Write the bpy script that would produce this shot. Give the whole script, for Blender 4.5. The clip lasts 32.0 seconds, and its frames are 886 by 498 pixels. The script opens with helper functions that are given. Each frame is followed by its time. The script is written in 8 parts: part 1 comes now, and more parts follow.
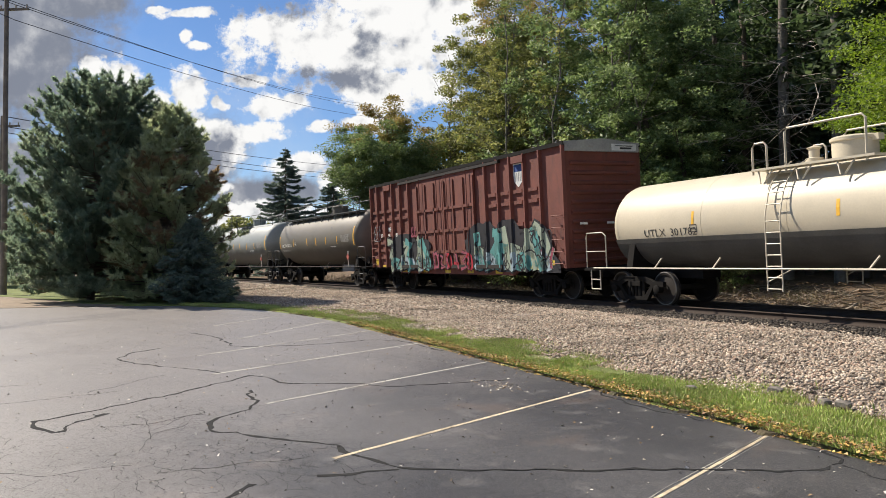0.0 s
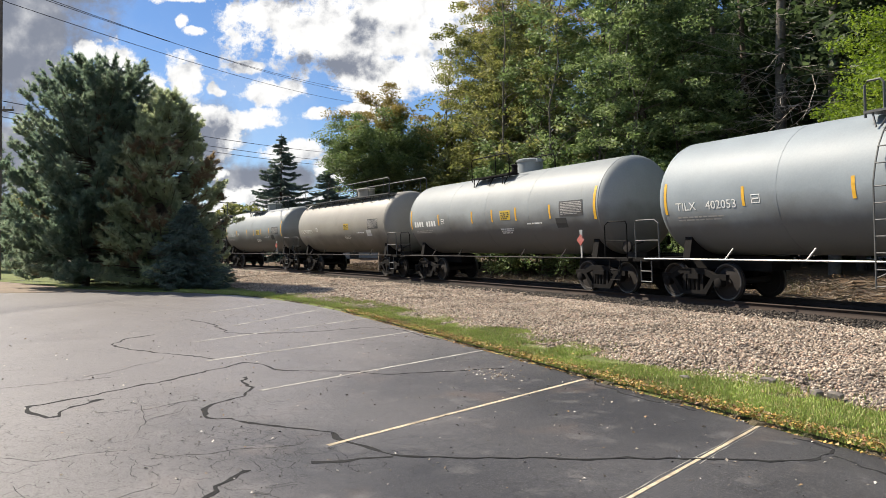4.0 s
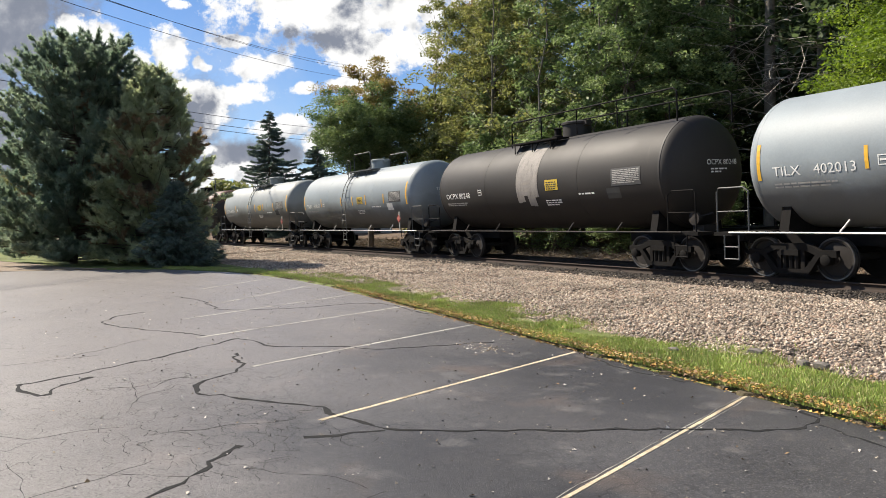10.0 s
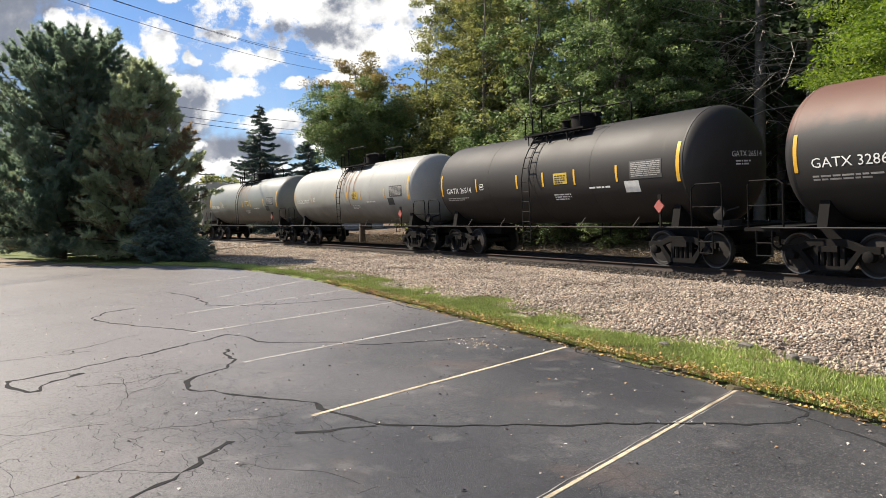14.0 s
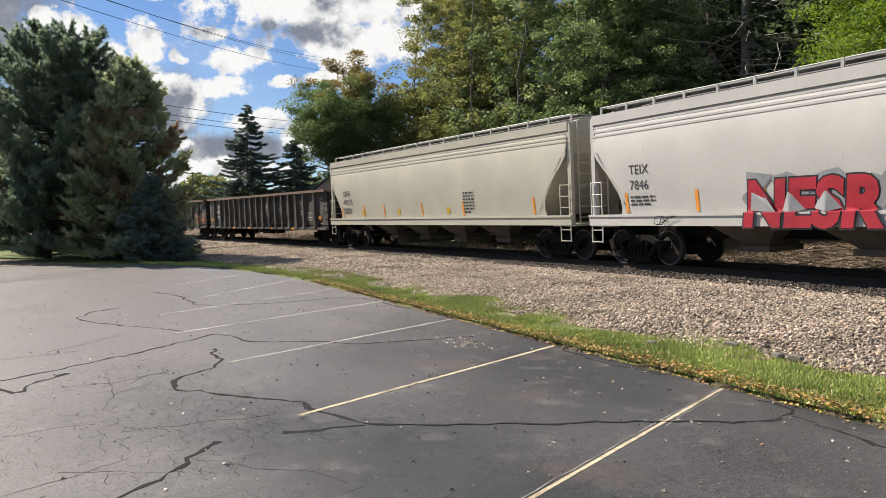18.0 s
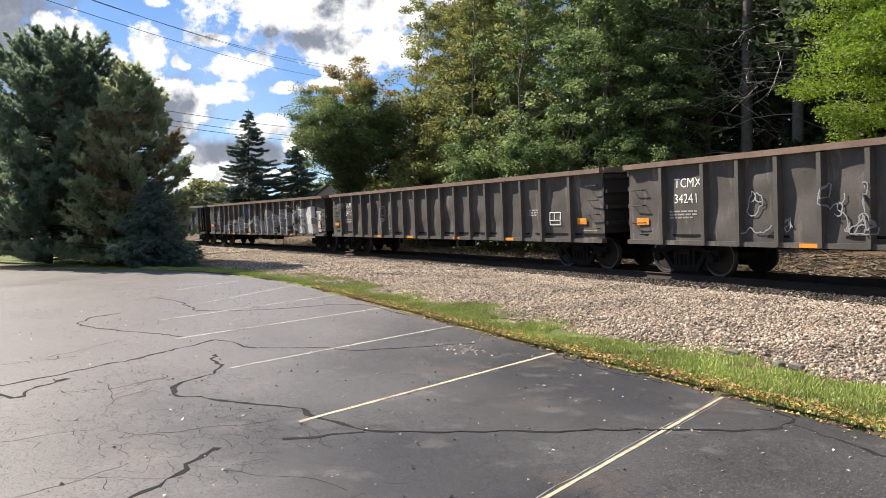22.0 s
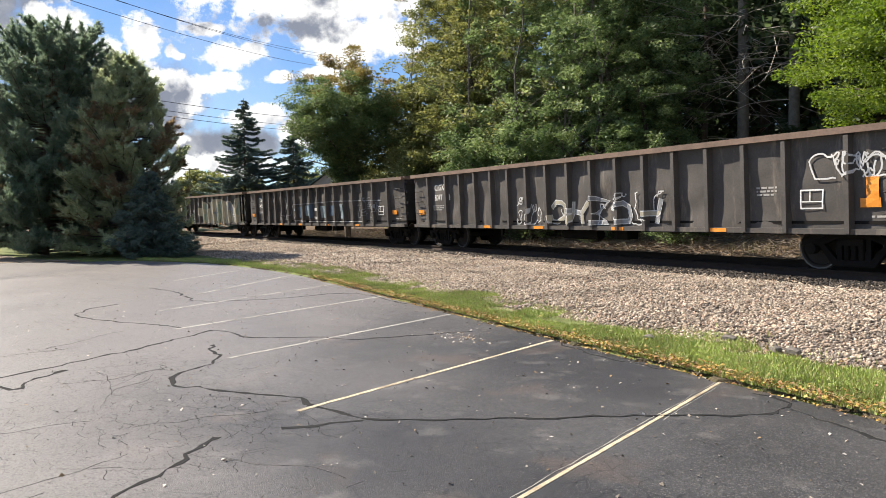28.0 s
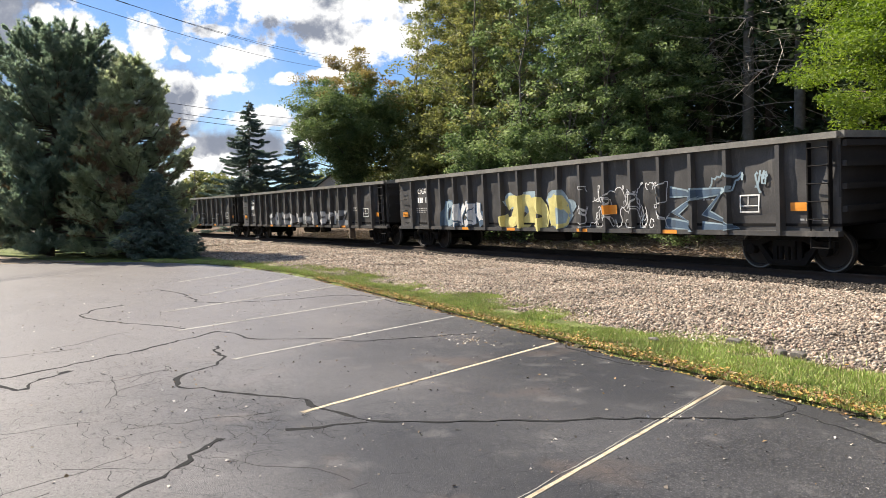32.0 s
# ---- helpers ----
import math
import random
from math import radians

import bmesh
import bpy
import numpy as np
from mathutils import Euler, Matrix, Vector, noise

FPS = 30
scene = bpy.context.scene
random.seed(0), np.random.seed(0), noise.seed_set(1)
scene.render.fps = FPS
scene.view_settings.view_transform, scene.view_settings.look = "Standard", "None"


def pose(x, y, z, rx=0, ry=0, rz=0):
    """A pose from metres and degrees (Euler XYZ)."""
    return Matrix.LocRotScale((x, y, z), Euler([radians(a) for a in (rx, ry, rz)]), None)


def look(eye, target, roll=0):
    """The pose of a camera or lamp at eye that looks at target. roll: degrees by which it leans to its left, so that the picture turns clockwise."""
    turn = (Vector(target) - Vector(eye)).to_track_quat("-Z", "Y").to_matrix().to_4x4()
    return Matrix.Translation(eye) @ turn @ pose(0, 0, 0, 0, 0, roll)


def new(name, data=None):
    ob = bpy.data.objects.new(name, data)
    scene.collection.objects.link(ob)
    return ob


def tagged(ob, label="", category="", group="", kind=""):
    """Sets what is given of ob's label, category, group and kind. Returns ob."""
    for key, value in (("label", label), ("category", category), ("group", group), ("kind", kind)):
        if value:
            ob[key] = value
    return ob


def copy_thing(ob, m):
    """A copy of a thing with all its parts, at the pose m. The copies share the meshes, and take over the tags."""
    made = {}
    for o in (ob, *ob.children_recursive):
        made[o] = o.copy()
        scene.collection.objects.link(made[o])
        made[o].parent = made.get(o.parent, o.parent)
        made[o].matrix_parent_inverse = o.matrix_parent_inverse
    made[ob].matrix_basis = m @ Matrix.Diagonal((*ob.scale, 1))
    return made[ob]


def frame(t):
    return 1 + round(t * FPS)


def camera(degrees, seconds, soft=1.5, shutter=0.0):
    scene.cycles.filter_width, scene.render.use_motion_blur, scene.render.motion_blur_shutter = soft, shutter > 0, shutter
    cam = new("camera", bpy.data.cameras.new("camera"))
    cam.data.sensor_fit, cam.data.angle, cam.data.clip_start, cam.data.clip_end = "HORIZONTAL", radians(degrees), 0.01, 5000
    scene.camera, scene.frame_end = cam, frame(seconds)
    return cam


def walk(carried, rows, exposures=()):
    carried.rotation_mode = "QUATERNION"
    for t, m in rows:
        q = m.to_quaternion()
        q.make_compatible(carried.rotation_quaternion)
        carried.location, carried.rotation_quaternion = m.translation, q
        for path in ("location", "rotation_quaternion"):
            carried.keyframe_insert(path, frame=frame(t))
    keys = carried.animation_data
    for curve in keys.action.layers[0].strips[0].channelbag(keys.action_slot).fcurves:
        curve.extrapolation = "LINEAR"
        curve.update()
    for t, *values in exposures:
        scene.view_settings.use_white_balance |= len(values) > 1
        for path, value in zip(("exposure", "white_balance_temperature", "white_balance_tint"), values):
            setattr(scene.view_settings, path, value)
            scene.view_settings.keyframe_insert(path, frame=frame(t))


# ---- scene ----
# ---- camera and its way ----
EYE = 1.65
cam = camera(61.54, 32.0, 0.8)
ROWS = [
    (0, 91.22, 0.08, 65.79), (0.5, 91.32, -0.04, 65.67), (1, 91.41, -0.13, 65.60), (1.5, 91.40, -0.20, 65.66),
    (2, 91.43, -0.45, 65.66), (2.5, 91.23, -0.47, 65.64), (3, 90.77, -0.36, 65.64), (3.5, 90.52, -0.41, 65.56),
    (5.5, 89.85, -0.25, 65.11), (6, 89.79, -0.24, 64.95), (6.5, 89.67, -0.32, 64.93), (7, 89.37, -0.36, 64.99),
    (7.5, 89.11, -0.32, 65.02), (8, 88.98, -0.22, 64.91), (8.5, 88.80, -0.18, 64.76), (9, 88.69, -0.16, 64.63),
    (9.5, 88.60, -0.08, 64.63), (10, 88.41, 0.04, 64.67), (10.5, 88.35, 0.06, 64.62), (11, 88.40, 0.01, 64.52),
    (11.5, 88.37, 0.06, 64.41), (12, 88.20, 0.09, 64.40), (12.5, 88.08, 0.06, 64.31), (13, 88.01, 0.07, 64.22),
    (13.5, 88.02, 0.04, 64.21), (14, 88.05, 0.09, 64.01), (14.5, 88.01, 0.16, 63.78), (16.5, 88.13, 0.00, 63.26),
    (17, 88.04, 0.08, 63.13), (17.5, 87.97, 0.06, 63.10), (18, 87.98, 0.08, 63.09), (18.5, 88.15, 0.03, 63.11),
    (19, 88.20, -0.03, 63.06), (19.5, 88.21, -0.13, 63.01), (20, 88.29, -0.20, 63.09), (20.5, 88.40, -0.24, 63.11),
    (21, 88.47, -0.26, 63.17), (21.5, 88.53, -0.26, 63.18), (22, 88.50, -0.18, 63.15), (22.5, 88.40, -0.08, 63.01),
    (23, 88.25, 0.11, 62.91), (23.5, 88.02, 0.29, 62.82), (24, 87.87, 0.37, 62.73), (24.5, 87.81, 0.28, 62.72),
    (25, 87.81, 0.27, 62.80), (25.5, 87.73, 0.26, 62.90), (27.5, 87.55, 0.31, 62.92), (28, 87.61, 0.29, 62.91),
    (28.5, 87.64, 0.23, 62.93), (29, 87.68, 0.29, 62.90), (29.5, 87.66, 0.36, 62.87), (30, 87.63, 0.37, 62.81),
    (30.5, 87.61, 0.30, 62.84), (31, 87.63, 0.24, 62.93), (31.5, 87.64, 0.25, 63.08), (32, 87.76, 0.17, 63.25),
]
walk(cam, [(t, pose(0, 0, EYE, rx, ry, rz)) for t, rx, ry, rz in ROWS], [(0, 0.70), (3, 0.78), (7, 0.82), (14, 0.86), (16.5, 0.70), (19, 0.68), (20.5, 0.92), (25, 1.0), (32, 1.05)])

# ---- light ----
SKY = 0.058
SUN_EL, SUN_AZ = 43.0, 33.0          # degrees; azimuth off the track's line, on the lot's side
sun_way = Vector((-math.cos(radians(SUN_AZ)) * math.cos(radians(SUN_EL)), -math.sin(radians(SUN_AZ)) * math.cos(radians(SUN_EL)), math.sin(radians(SUN_EL))))
sun = new("sun", bpy.data.lights.new("sun", "SUN"))
sun.data.energy, sun.data.angle, sun.data.color = 5.0, radians(0.55), (1.0, 0.90, 0.76)
sun.matrix_world = look((0, 0, 60), Vector((0, 0, 60)) - sun_way)


def make_world():
    """Blue sky with broken cumulus: banks of white and of grey cloud, frayed by noise; elsewhere the same cover goes on at random."""
    world = bpy.data.worlds.new("sky")
    scene.world = world
    world.use_nodes = True
    nt = world.node_tree
    nt.nodes.clear()
    N, L = nt.nodes.new, nt.links.new

    def num(op, a, b=None, c=None):
        n = N("ShaderNodeMath")
        n.operation = op
        for i, v in enumerate((a, b, c)):
            if v is None:
                continue
            if isinstance(v, (int, float)):
                n.inputs[i].default_value = v
            else:
                L(v, n.inputs[i])
        return n.outputs[0]

    def vec(op, a, b):
        n = N("ShaderNodeVectorMath")
        n.operation = op
        for i, v in enumerate((a, b)):
            if isinstance(v, (tuple, Vector)):
                n.inputs[i].default_value = v
            else:
                L(v, n.inputs[i])
        return n

    def ramp(v, lo, hi, to0=0.0, to1=1.0):
        n = N("ShaderNodeMapRange")
        n.interpolation_type = "SMOOTHSTEP"
        for i, x in ((1, lo), (2, hi), (3, to0), (4, to1)):
            n.inputs[i].default_value = x
        L(v, n.inputs[0])
        return n.outputs[0]

    def fbm(v, scale, detail=8, rough=0.6):
        n = N("ShaderNodeTexNoise")
        n.inputs["Scale"].default_value, n.inputs["Detail"].default_value, n.inputs["Roughness"].default_value = scale, detail, rough
        L(v, n.inputs["Vector"])
        return n.outputs[0]

    def mix(f, a, b):
        n = N("ShaderNodeMix")
        n.data_type = "RGBA"
        for i, v in ((0, f), (6, a), (7, b)):
            if isinstance(v, tuple):
                n.inputs[i].default_value = v
            else:
                L(v, n.inputs[i])
        return n.outputs[2]

    out, bg = N("ShaderNodeOutputWorld"), N("ShaderNodeBackground")
    sky, tc = N("ShaderNodeTexSky"), N("ShaderNodeTexCoord")
    sky.sky_type, sky.sun_disc = "NISHITA", False
    sky.sun_elevation, sky.sun_rotation = radians(SUN_EL), math.atan2(sun_way.x, sun_way.y)
    sky.altitude, sky.air_density, sky.dust_density, sky.ozone_density = 200, 1.0, 0.0, 2.0
    d = tc.outputs["Generated"]
    # a chart of the sky over the track's far end: across and up from one bearing
    m = pose(0, 0, 0, 91.22, 0, 65.8).to_3x3()
    ahead = vec("DOT_PRODUCT", d, -m.col[2]).outputs["Value"]
    safe = num("MAXIMUM", ahead, 0.15)
    u = num("DIVIDE", vec("DOT_PRODUCT", d, m.col[0].copy()).outputs["Value"], safe)
    v = num("DIVIDE", vec("DOT_PRODUCT", d, m.col[1].copy()).outputs["Value"], safe)
    comb = N("ShaderNodeCombineXYZ")
    L(u, comb.inputs[0]), L(v, comb.inputs[1])
    chart = comb.outputs[0]
    warp = N("ShaderNodeTexNoise")
    warp.inputs["Scale"].default_value, warp.inputs["Detail"].default_value = 6.0, 5
    L(chart, warp.inputs["Vector"])
    bent = vec("ADD", chart, vec("SCALE", vec("SUBTRACT", warp.outputs["Color"], (0.5, 0.5, 0.5)).outputs[0], (0, 0, 0)).outputs[0])
    bent.inputs[1].links[0].from_node.inputs["Scale"].default_value = 0.05
    puff = fbm(chart, 15.0, 12, 0.62)
    wisp = fbm(chart, 34.0, 8, 0.7)
    fray = num("ADD", num("MULTIPLY", num("SUBTRACT", puff, 0.5), 1.7), num("MULTIPLY", num("SUBTRACT", wisp, 0.5), 1.0))

    def bank(blobs, frayed):
        """How deep inside any of these ovals (x, y, half width, half height) a place of the sky lies."""
        best = -1.0
        for x, y, rx, ry in blobs:
            off = vec("MULTIPLY", vec("SUBTRACT", bent.outputs[0], (x, y, 0.0)).outputs[0], (1 / rx, 1 / ry, 0.0)).outputs[0]
            best = num("MAXIMUM", num("SUBTRACT", 1.0, vec("LENGTH", off, (0.0, 0.0, 0.0)).outputs["Value"]), best)
        return num("ADD", best, num("MULTIPLY", fray, frayed))

    white = bank([(-0.13, 0.27, 0.15, 0.075), (-0.22, 0.285, 0.09, 0.045), (-0.05, 0.31, 0.16, 0.09), (-0.06, 0.215, 0.11, 0.04), (-0.345, 0.205, 0.034, 0.040), (-0.385, 0.195, 0.036, 0.025), (-0.425, 0.222, 0.034, 0.030), (-0.470, 0.240, 0.030, 0.018),
                  (-0.325, 0.160, 0.055, 0.020), (-0.285, 0.125, 0.032, 0.030), (-0.245, 0.158, 0.050, 0.017), (-0.225, 0.190, 0.042, 0.020), (-0.303, 0.195, 0.010, 0.009), (-0.296, 0.190, 0.010, 0.006), (-0.322, 0.268, 0.020, 0.007), (-0.338, 0.279, 0.008, 0.013), (-0.34, 0.318, 0.040, 0.009), (-0.375, 0.325, 0.020, 0.006), (-0.255, 0.222, 0.020, 0.010),
                  (-0.20, 0.115, 0.048, 0.015), (-0.165, 0.16, 0.025, 0.010), (-0.295, 0.085, 0.020, 0.010), (-0.22, 0.05, 0.10, 0.018), (-0.30, 0.030, 0.08, 0.014), (-0.135, 0.09, 0.035, 0.020), (-0.10, 0.165, 0.05, 0.016)], 1.55)
    grey = bank([(-0.56, 0.27, 0.115, 0.125), (-0.50, 0.335, 0.10, 0.035), (-0.315, 0.125, 0.060, 0.055), (-0.255, 0.075, 0.055, 0.030), (-0.36, 0.15, 0.05, 0.045), (-0.20, 0.08, 0.07, 0.020), (-0.58, 0.10, 0.10, 0.06)], 0.9)
    dark = bank([(-0.215, 0.325, 0.060, 0.022), (-0.155, 0.225, 0.085, 0.018), (-0.105, 0.285, 0.035, 0.022), (-0.31, 0.118, 0.050, 0.030)], 2.0)
    flat = N("ShaderNodeSeparateXYZ")
    L(d, flat.inputs[0])
    hz = num("ADD", num("MAXIMUM", flat.outputs[2], 0.0), 0.22)
    lay = N("ShaderNodeCombineXYZ")
    L(num("DIVIDE", flat.outputs[0], hz), lay.inputs[0]), L(num("DIVIDE", flat.outputs[1], hz), lay.inputs[1])
    other = fbm(lay.outputs[0], 1.4, 8, 0.58)
    front = ramp(ahead, 0.45, 0.7)
    rear = num("SUBTRACT", 1.0, front)
    cover_w = num("ADD", num("MULTIPLY", ramp(white, 0.0, 0.38), front), num("MULTIPLY", ramp(other, 0.49, 0.66), rear))
    cover_g = num("MULTIPLY", ramp(grey, -0.25, 0.4), front)
    veil = num("MULTIPLY", num("MULTIPLY", ramp(fbm(chart, 4.0, 6, 0.6), 0.45, 0.75), 0.3), front)
    # billows catch the sun on their upper left and grey towards their foot
    moved = vec("ADD", chart, (-0.012, 0.016, 0.0)).outputs[0]
    rise = num("SUBTRACT", fbm(chart, 13.0, 8, 0.55), fbm(moved, 13.0, 8, 0.55))
    lit_w = num("SUBTRACT", num("ADD", 0.80, num("MULTIPLY", rise, 3.0)), num("MULTIPLY", num("MULTIPLY", ramp(dark, -0.5, 1.0), front), 0.72))
    lit_g = num("ADD", num("ADD", 0.10, num("MULTIPLY", rise, 1.6)), num("MULTIPLY", num("SUBTRACT", puff, 0.5), 0.5))
    shade, light_ = (0.145, 0.160, 0.198, 1), (0.60, 0.595, 0.585, 1)
    cloud_w = mix(ramp(lit_w, 0.0, 0.85), shade, light_)
    cloud_g = mix(ramp(lit_g, 0.0, 1.0), shade, light_)
    clear = vec("MULTIPLY", sky.outputs[0], (SKY * 0.82, SKY * 0.97, SKY * 1.2)).outputs[0]
    hazy = mix(veil, clear, (0.42, 0.44, 0.47, 1))
    L(mix(cover_w, mix(cover_g, hazy, cloud_g), cloud_w), bg.inputs["Color"])
    bg.inputs["Strength"].default_value = 1.0
    L(bg.outputs[0], out.inputs[0])


make_world()


# ---- materials ----
def rgb(c, k=1.0):
    return (min(c[0] * k, 1), min(c[1] * k, 1), min(c[2] * k, 1), 1)


def mat(name, col, rough=0.7, metal=0.0, var=0.2, scale=1.5, fine=40.0, bump=0.15, dist=0.01, dirt=None, amount=0.5, streak=None, coat=0.0, rand=0.0):
    """A worn surface: two scales of tone, relief, and a second colour laid in stains or in streaks that run down."""
    m = bpy.data.materials.new(name)
    m.use_nodes = True
    nt = m.node_tree
    N, L = nt.nodes.new, nt.links.new
    b = nt.nodes["Principled BSDF"]
    tc = N("ShaderNodeTexCoord")
    big, small = N("ShaderNodeTexNoise"), N("ShaderNodeTexNoise")
    big.inputs["Scale"].default_value, small.inputs["Scale"].default_value = scale, fine
    big.inputs["Detail"].default_value, small.inputs["Detail"].default_value = 6, 4
    big.inputs["Roughness"].default_value = 0.62
    L(tc.outputs["Object"], big.inputs["Vector"]), L(tc.outputs["Object"], small.inputs["Vector"])
    tone = N("ShaderNodeMix")
    tone.data_type = "RGBA"
    tone.inputs[6].default_value, tone.inputs[7].default_value = rgb(col, 1 - var), rgb(col, 1 + var)
    ramp = N("ShaderNodeMapRange")
    ramp.inputs[1].default_value, ramp.inputs[2].default_value = 0.3, 0.7
    L(big.outputs[0], ramp.inputs[0]), L(ramp.outputs[0], tone.inputs[0])
    last = tone.outputs[2]
    grain = N("ShaderNodeMix")
    grain.data_type, grain.blend_type = "RGBA", "OVERLAY"
    grain.inputs[0].default_value = min(var, 0.5)
    L(last, grain.inputs[6]), L(small.outputs[0], grain.inputs[7])
    last = grain.outputs[2]
    if dirt:
        spot, mp = N("ShaderNodeTexNoise"), N("ShaderNodeMapping")
        mp.inputs["Scale"].default_value = streak or (1, 1, 1)
        spot.inputs["Scale"].default_value, spot.inputs["Detail"].default_value, spot.inputs["Roughness"].default_value = 1.3, 8, 0.7
        L(tc.outputs["Object"], mp.inputs[0]), L(mp.outputs[0], spot.inputs["Vector"])
        cut = N("ShaderNodeMapRange")
        cut.inputs[1].default_value, cut.inputs[2].default_value = 0.72 - 0.35 * amount, 0.86 - 0.25 * amount
        L(spot.outputs[0], cut.inputs[0])
        mix = N("ShaderNodeMix")
        mix.data_type = "RGBA"
        mix.inputs[7].default_value = rgb(dirt)
        L(cut.outputs[0], mix.inputs[0]), L(last, mix.inputs[6])
        last = mix.outputs[2]
    if rand:
        info, hsv, mr = N("ShaderNodeObjectInfo"), N("ShaderNodeHueSaturation"), N("ShaderNodeMapRange")
        mr.inputs[3].default_value, mr.inputs[4].default_value = 1 - rand, 1 + rand
        L(info.outputs["Random"], mr.inputs[0]), L(mr.outputs[0], hsv.inputs["Value"]), L(last, hsv.inputs["Color"])
        last = hsv.outputs[0]
    L(last, b.inputs["Base Color"])
    b.inputs["Roughness"].default_value, b.inputs["Metallic"].default_value = rough, metal
    rr = N("ShaderNodeMapRange")
    rr.inputs[3].default_value, rr.inputs[4].default_value = max(rough - 0.1, 0.05), min(rough + 0.12, 1)
    L(big.outputs[0], rr.inputs[0]), L(rr.outputs[0], b.inputs["Roughness"])
    if coat:
        b.inputs["Coat Weight"].default_value, b.inputs["Coat Roughness"].default_value = coat, 0.25
    if bump:
        bp = N("ShaderNodeBump")
        bp.inputs["Strength"].default_value, bp.inputs["Distance"].default_value = bump, dist
        L(small.outputs[0], bp.inputs["Height"]), L(bp.outputs[0], b.inputs["Normal"])
    return m


def leaf_mat(name, cols, gloss=0.62, thin=0.4):
    """Foliage: each leaf takes a tone of its own; light comes through it."""
    m = bpy.data.materials.new(name)
    m.use_nodes = True
    nt = m.node_tree
    N, L = nt.nodes.new, nt.links.new
    b = nt.nodes["Principled BSDF"]
    geo, cr = N("ShaderNodeNewGeometry"), N("ShaderNodeValToRGB")
    e = cr.color_ramp.elements
    for i, c in enumerate(cols):
        el = e[i] if i < 2 else e.new(i / (len(cols) - 1))
        el.position, el.color = i / (len(cols) - 1), rgb(c)
    tc, ns, add = N("ShaderNodeTexCoord"), N("ShaderNodeTexNoise"), N("ShaderNodeMath")
    ns.inputs["Scale"].default_value, ns.inputs["Detail"].default_value = 0.45, 3
    L(tc.outputs["Object"], ns.inputs["Vector"])
    mul = N("ShaderNodeMath")
    mul.operation, mul.inputs[1].default_value = "MULTIPLY_ADD", 0.5
    sub = N("ShaderNodeMapRange")
    sub.inputs[1].default_value, sub.inputs[2].default_value, sub.inputs[3].default_value, sub.inputs[4].default_value = 0.3, 0.7, 0.0, 0.5
    L(ns.outputs[0], sub.inputs[0]), L(geo.outputs["Random Per Island"], mul.inputs[0]), L(sub.outputs[0], mul.inputs[2])
    L(mul.outputs[0], cr.inputs[0])
    L(cr.outputs[0], b.inputs["Base Color"])
    b.inputs["Roughness"].default_value = gloss
    tr, mx = N("ShaderNodeBsdfTranslucent"), N("ShaderNodeMixShader")
    hs = N("ShaderNodeHueSaturation")
    hs.inputs["Value"].default_value, hs.inputs["Saturation"].default_value = 1.5, 1.15
    L(cr.outputs[0], hs.inputs["Color"]), L(hs.outputs[0], tr.inputs["Color"])
    mx.inputs[0].default_value = thin
    L(b.outputs[0], mx.inputs[1]), L(tr.outputs[0], mx.inputs[2])
    L(mx.outputs[0], nt.nodes["Material Output"].inputs[0])
    return m


# ---- mesh helpers ----
def box(bm, x0, x1, y0, y1, z0, z1):
    v = [bm.verts.new(p) for p in ((x0, y0, z0), (x1, y0, z0), (x1, y1, z0), (x0, y1, z0), (x0, y0, z1), (x1, y0, z1), (x1, y1, z1), (x0, y1, z1))]
    for f in ((3, 2, 1, 0), (4, 5, 6, 7), (0, 1, 5, 4), (1, 2, 6, 5), (2, 3, 7, 6), (3, 0, 4, 7)):
        bm.faces.new([v[i] for i in f])


def tube(bm, pts, r, n=6, closed=False):
    """A round bar along a line of points."""
    pts = [Vector(p) for p in pts]
    rings = []
    for i, p in enumerate(pts):
        a, c = pts[max(i - 1, 0)], pts[min(i + 1, len(pts) - 1)]
        d = (c - a).normalized()
        u = d.cross(Vector((0, 0, 1)) if abs(d.z) < 0.9 else Vector((1, 0, 0))).normalized()
        w = d.cross(u)
        rings.append([bm.verts.new(p + (u * math.cos(6.2832 * k / n) + w * math.sin(6.2832 * k / n)) * r) for k in range(n)])
    for a, b in zip(rings, rings[1:]):
        for k in range(n):
            bm.faces.new((a[k], a[(k + 1) % n], b[(k + 1) % n], b[k]))
    bm.faces.new(rings[0][::-1]), bm.faces.new(rings[-1])


def lathe(bm, prof, n=48, axis="x", at=(0, 0, 0)):
    """Turns a line of (along, radius) about an axis."""
    rings = []
    for a, r in prof:
        ring = []
        for k in range(n):
            c, s = math.cos(6.28318 * k / n) * r, math.sin(6.28318 * k / n) * r
            p = {"x": (a, c, s), "y": (c, a, s), "z": (c, s, a)}[axis]
            ring.append(bm.verts.new((p[0] + at[0], p[1] + at[1], p[2] + at[2])))
        rings.append(ring)
    for a, b in zip(rings, rings[1:]):
        for k in range(n):
            bm.faces.new((a[k], a[(k + 1) % n], b[(k + 1) % n], b[k]))
    bm.faces.new(rings[0][::-1]), bm.faces.new(rings[-1])


def prism(bm, poly, y0, y1, axis="y"):
    """A flat outline, (x, z) for axis y or (y, z) for axis x, drawn out along the axis."""
    def at(p, d):
        return (p[0], d, p[1]) if axis == "y" else (d, p[0], p[1]) if axis == "x" else (p[0], p[1], d)
    a, b = [bm.verts.new(at(p, y0)) for p in poly], [bm.verts.new(at(p, y1)) for p in poly]
    n = len(poly)
    bm.faces.new(a), bm.faces.new(b[::-1])
    for k in range(n):
        bm.faces.new((a[k], b[k], b[(k + 1) % n], a[(k + 1) % n]))


CACHE = {}


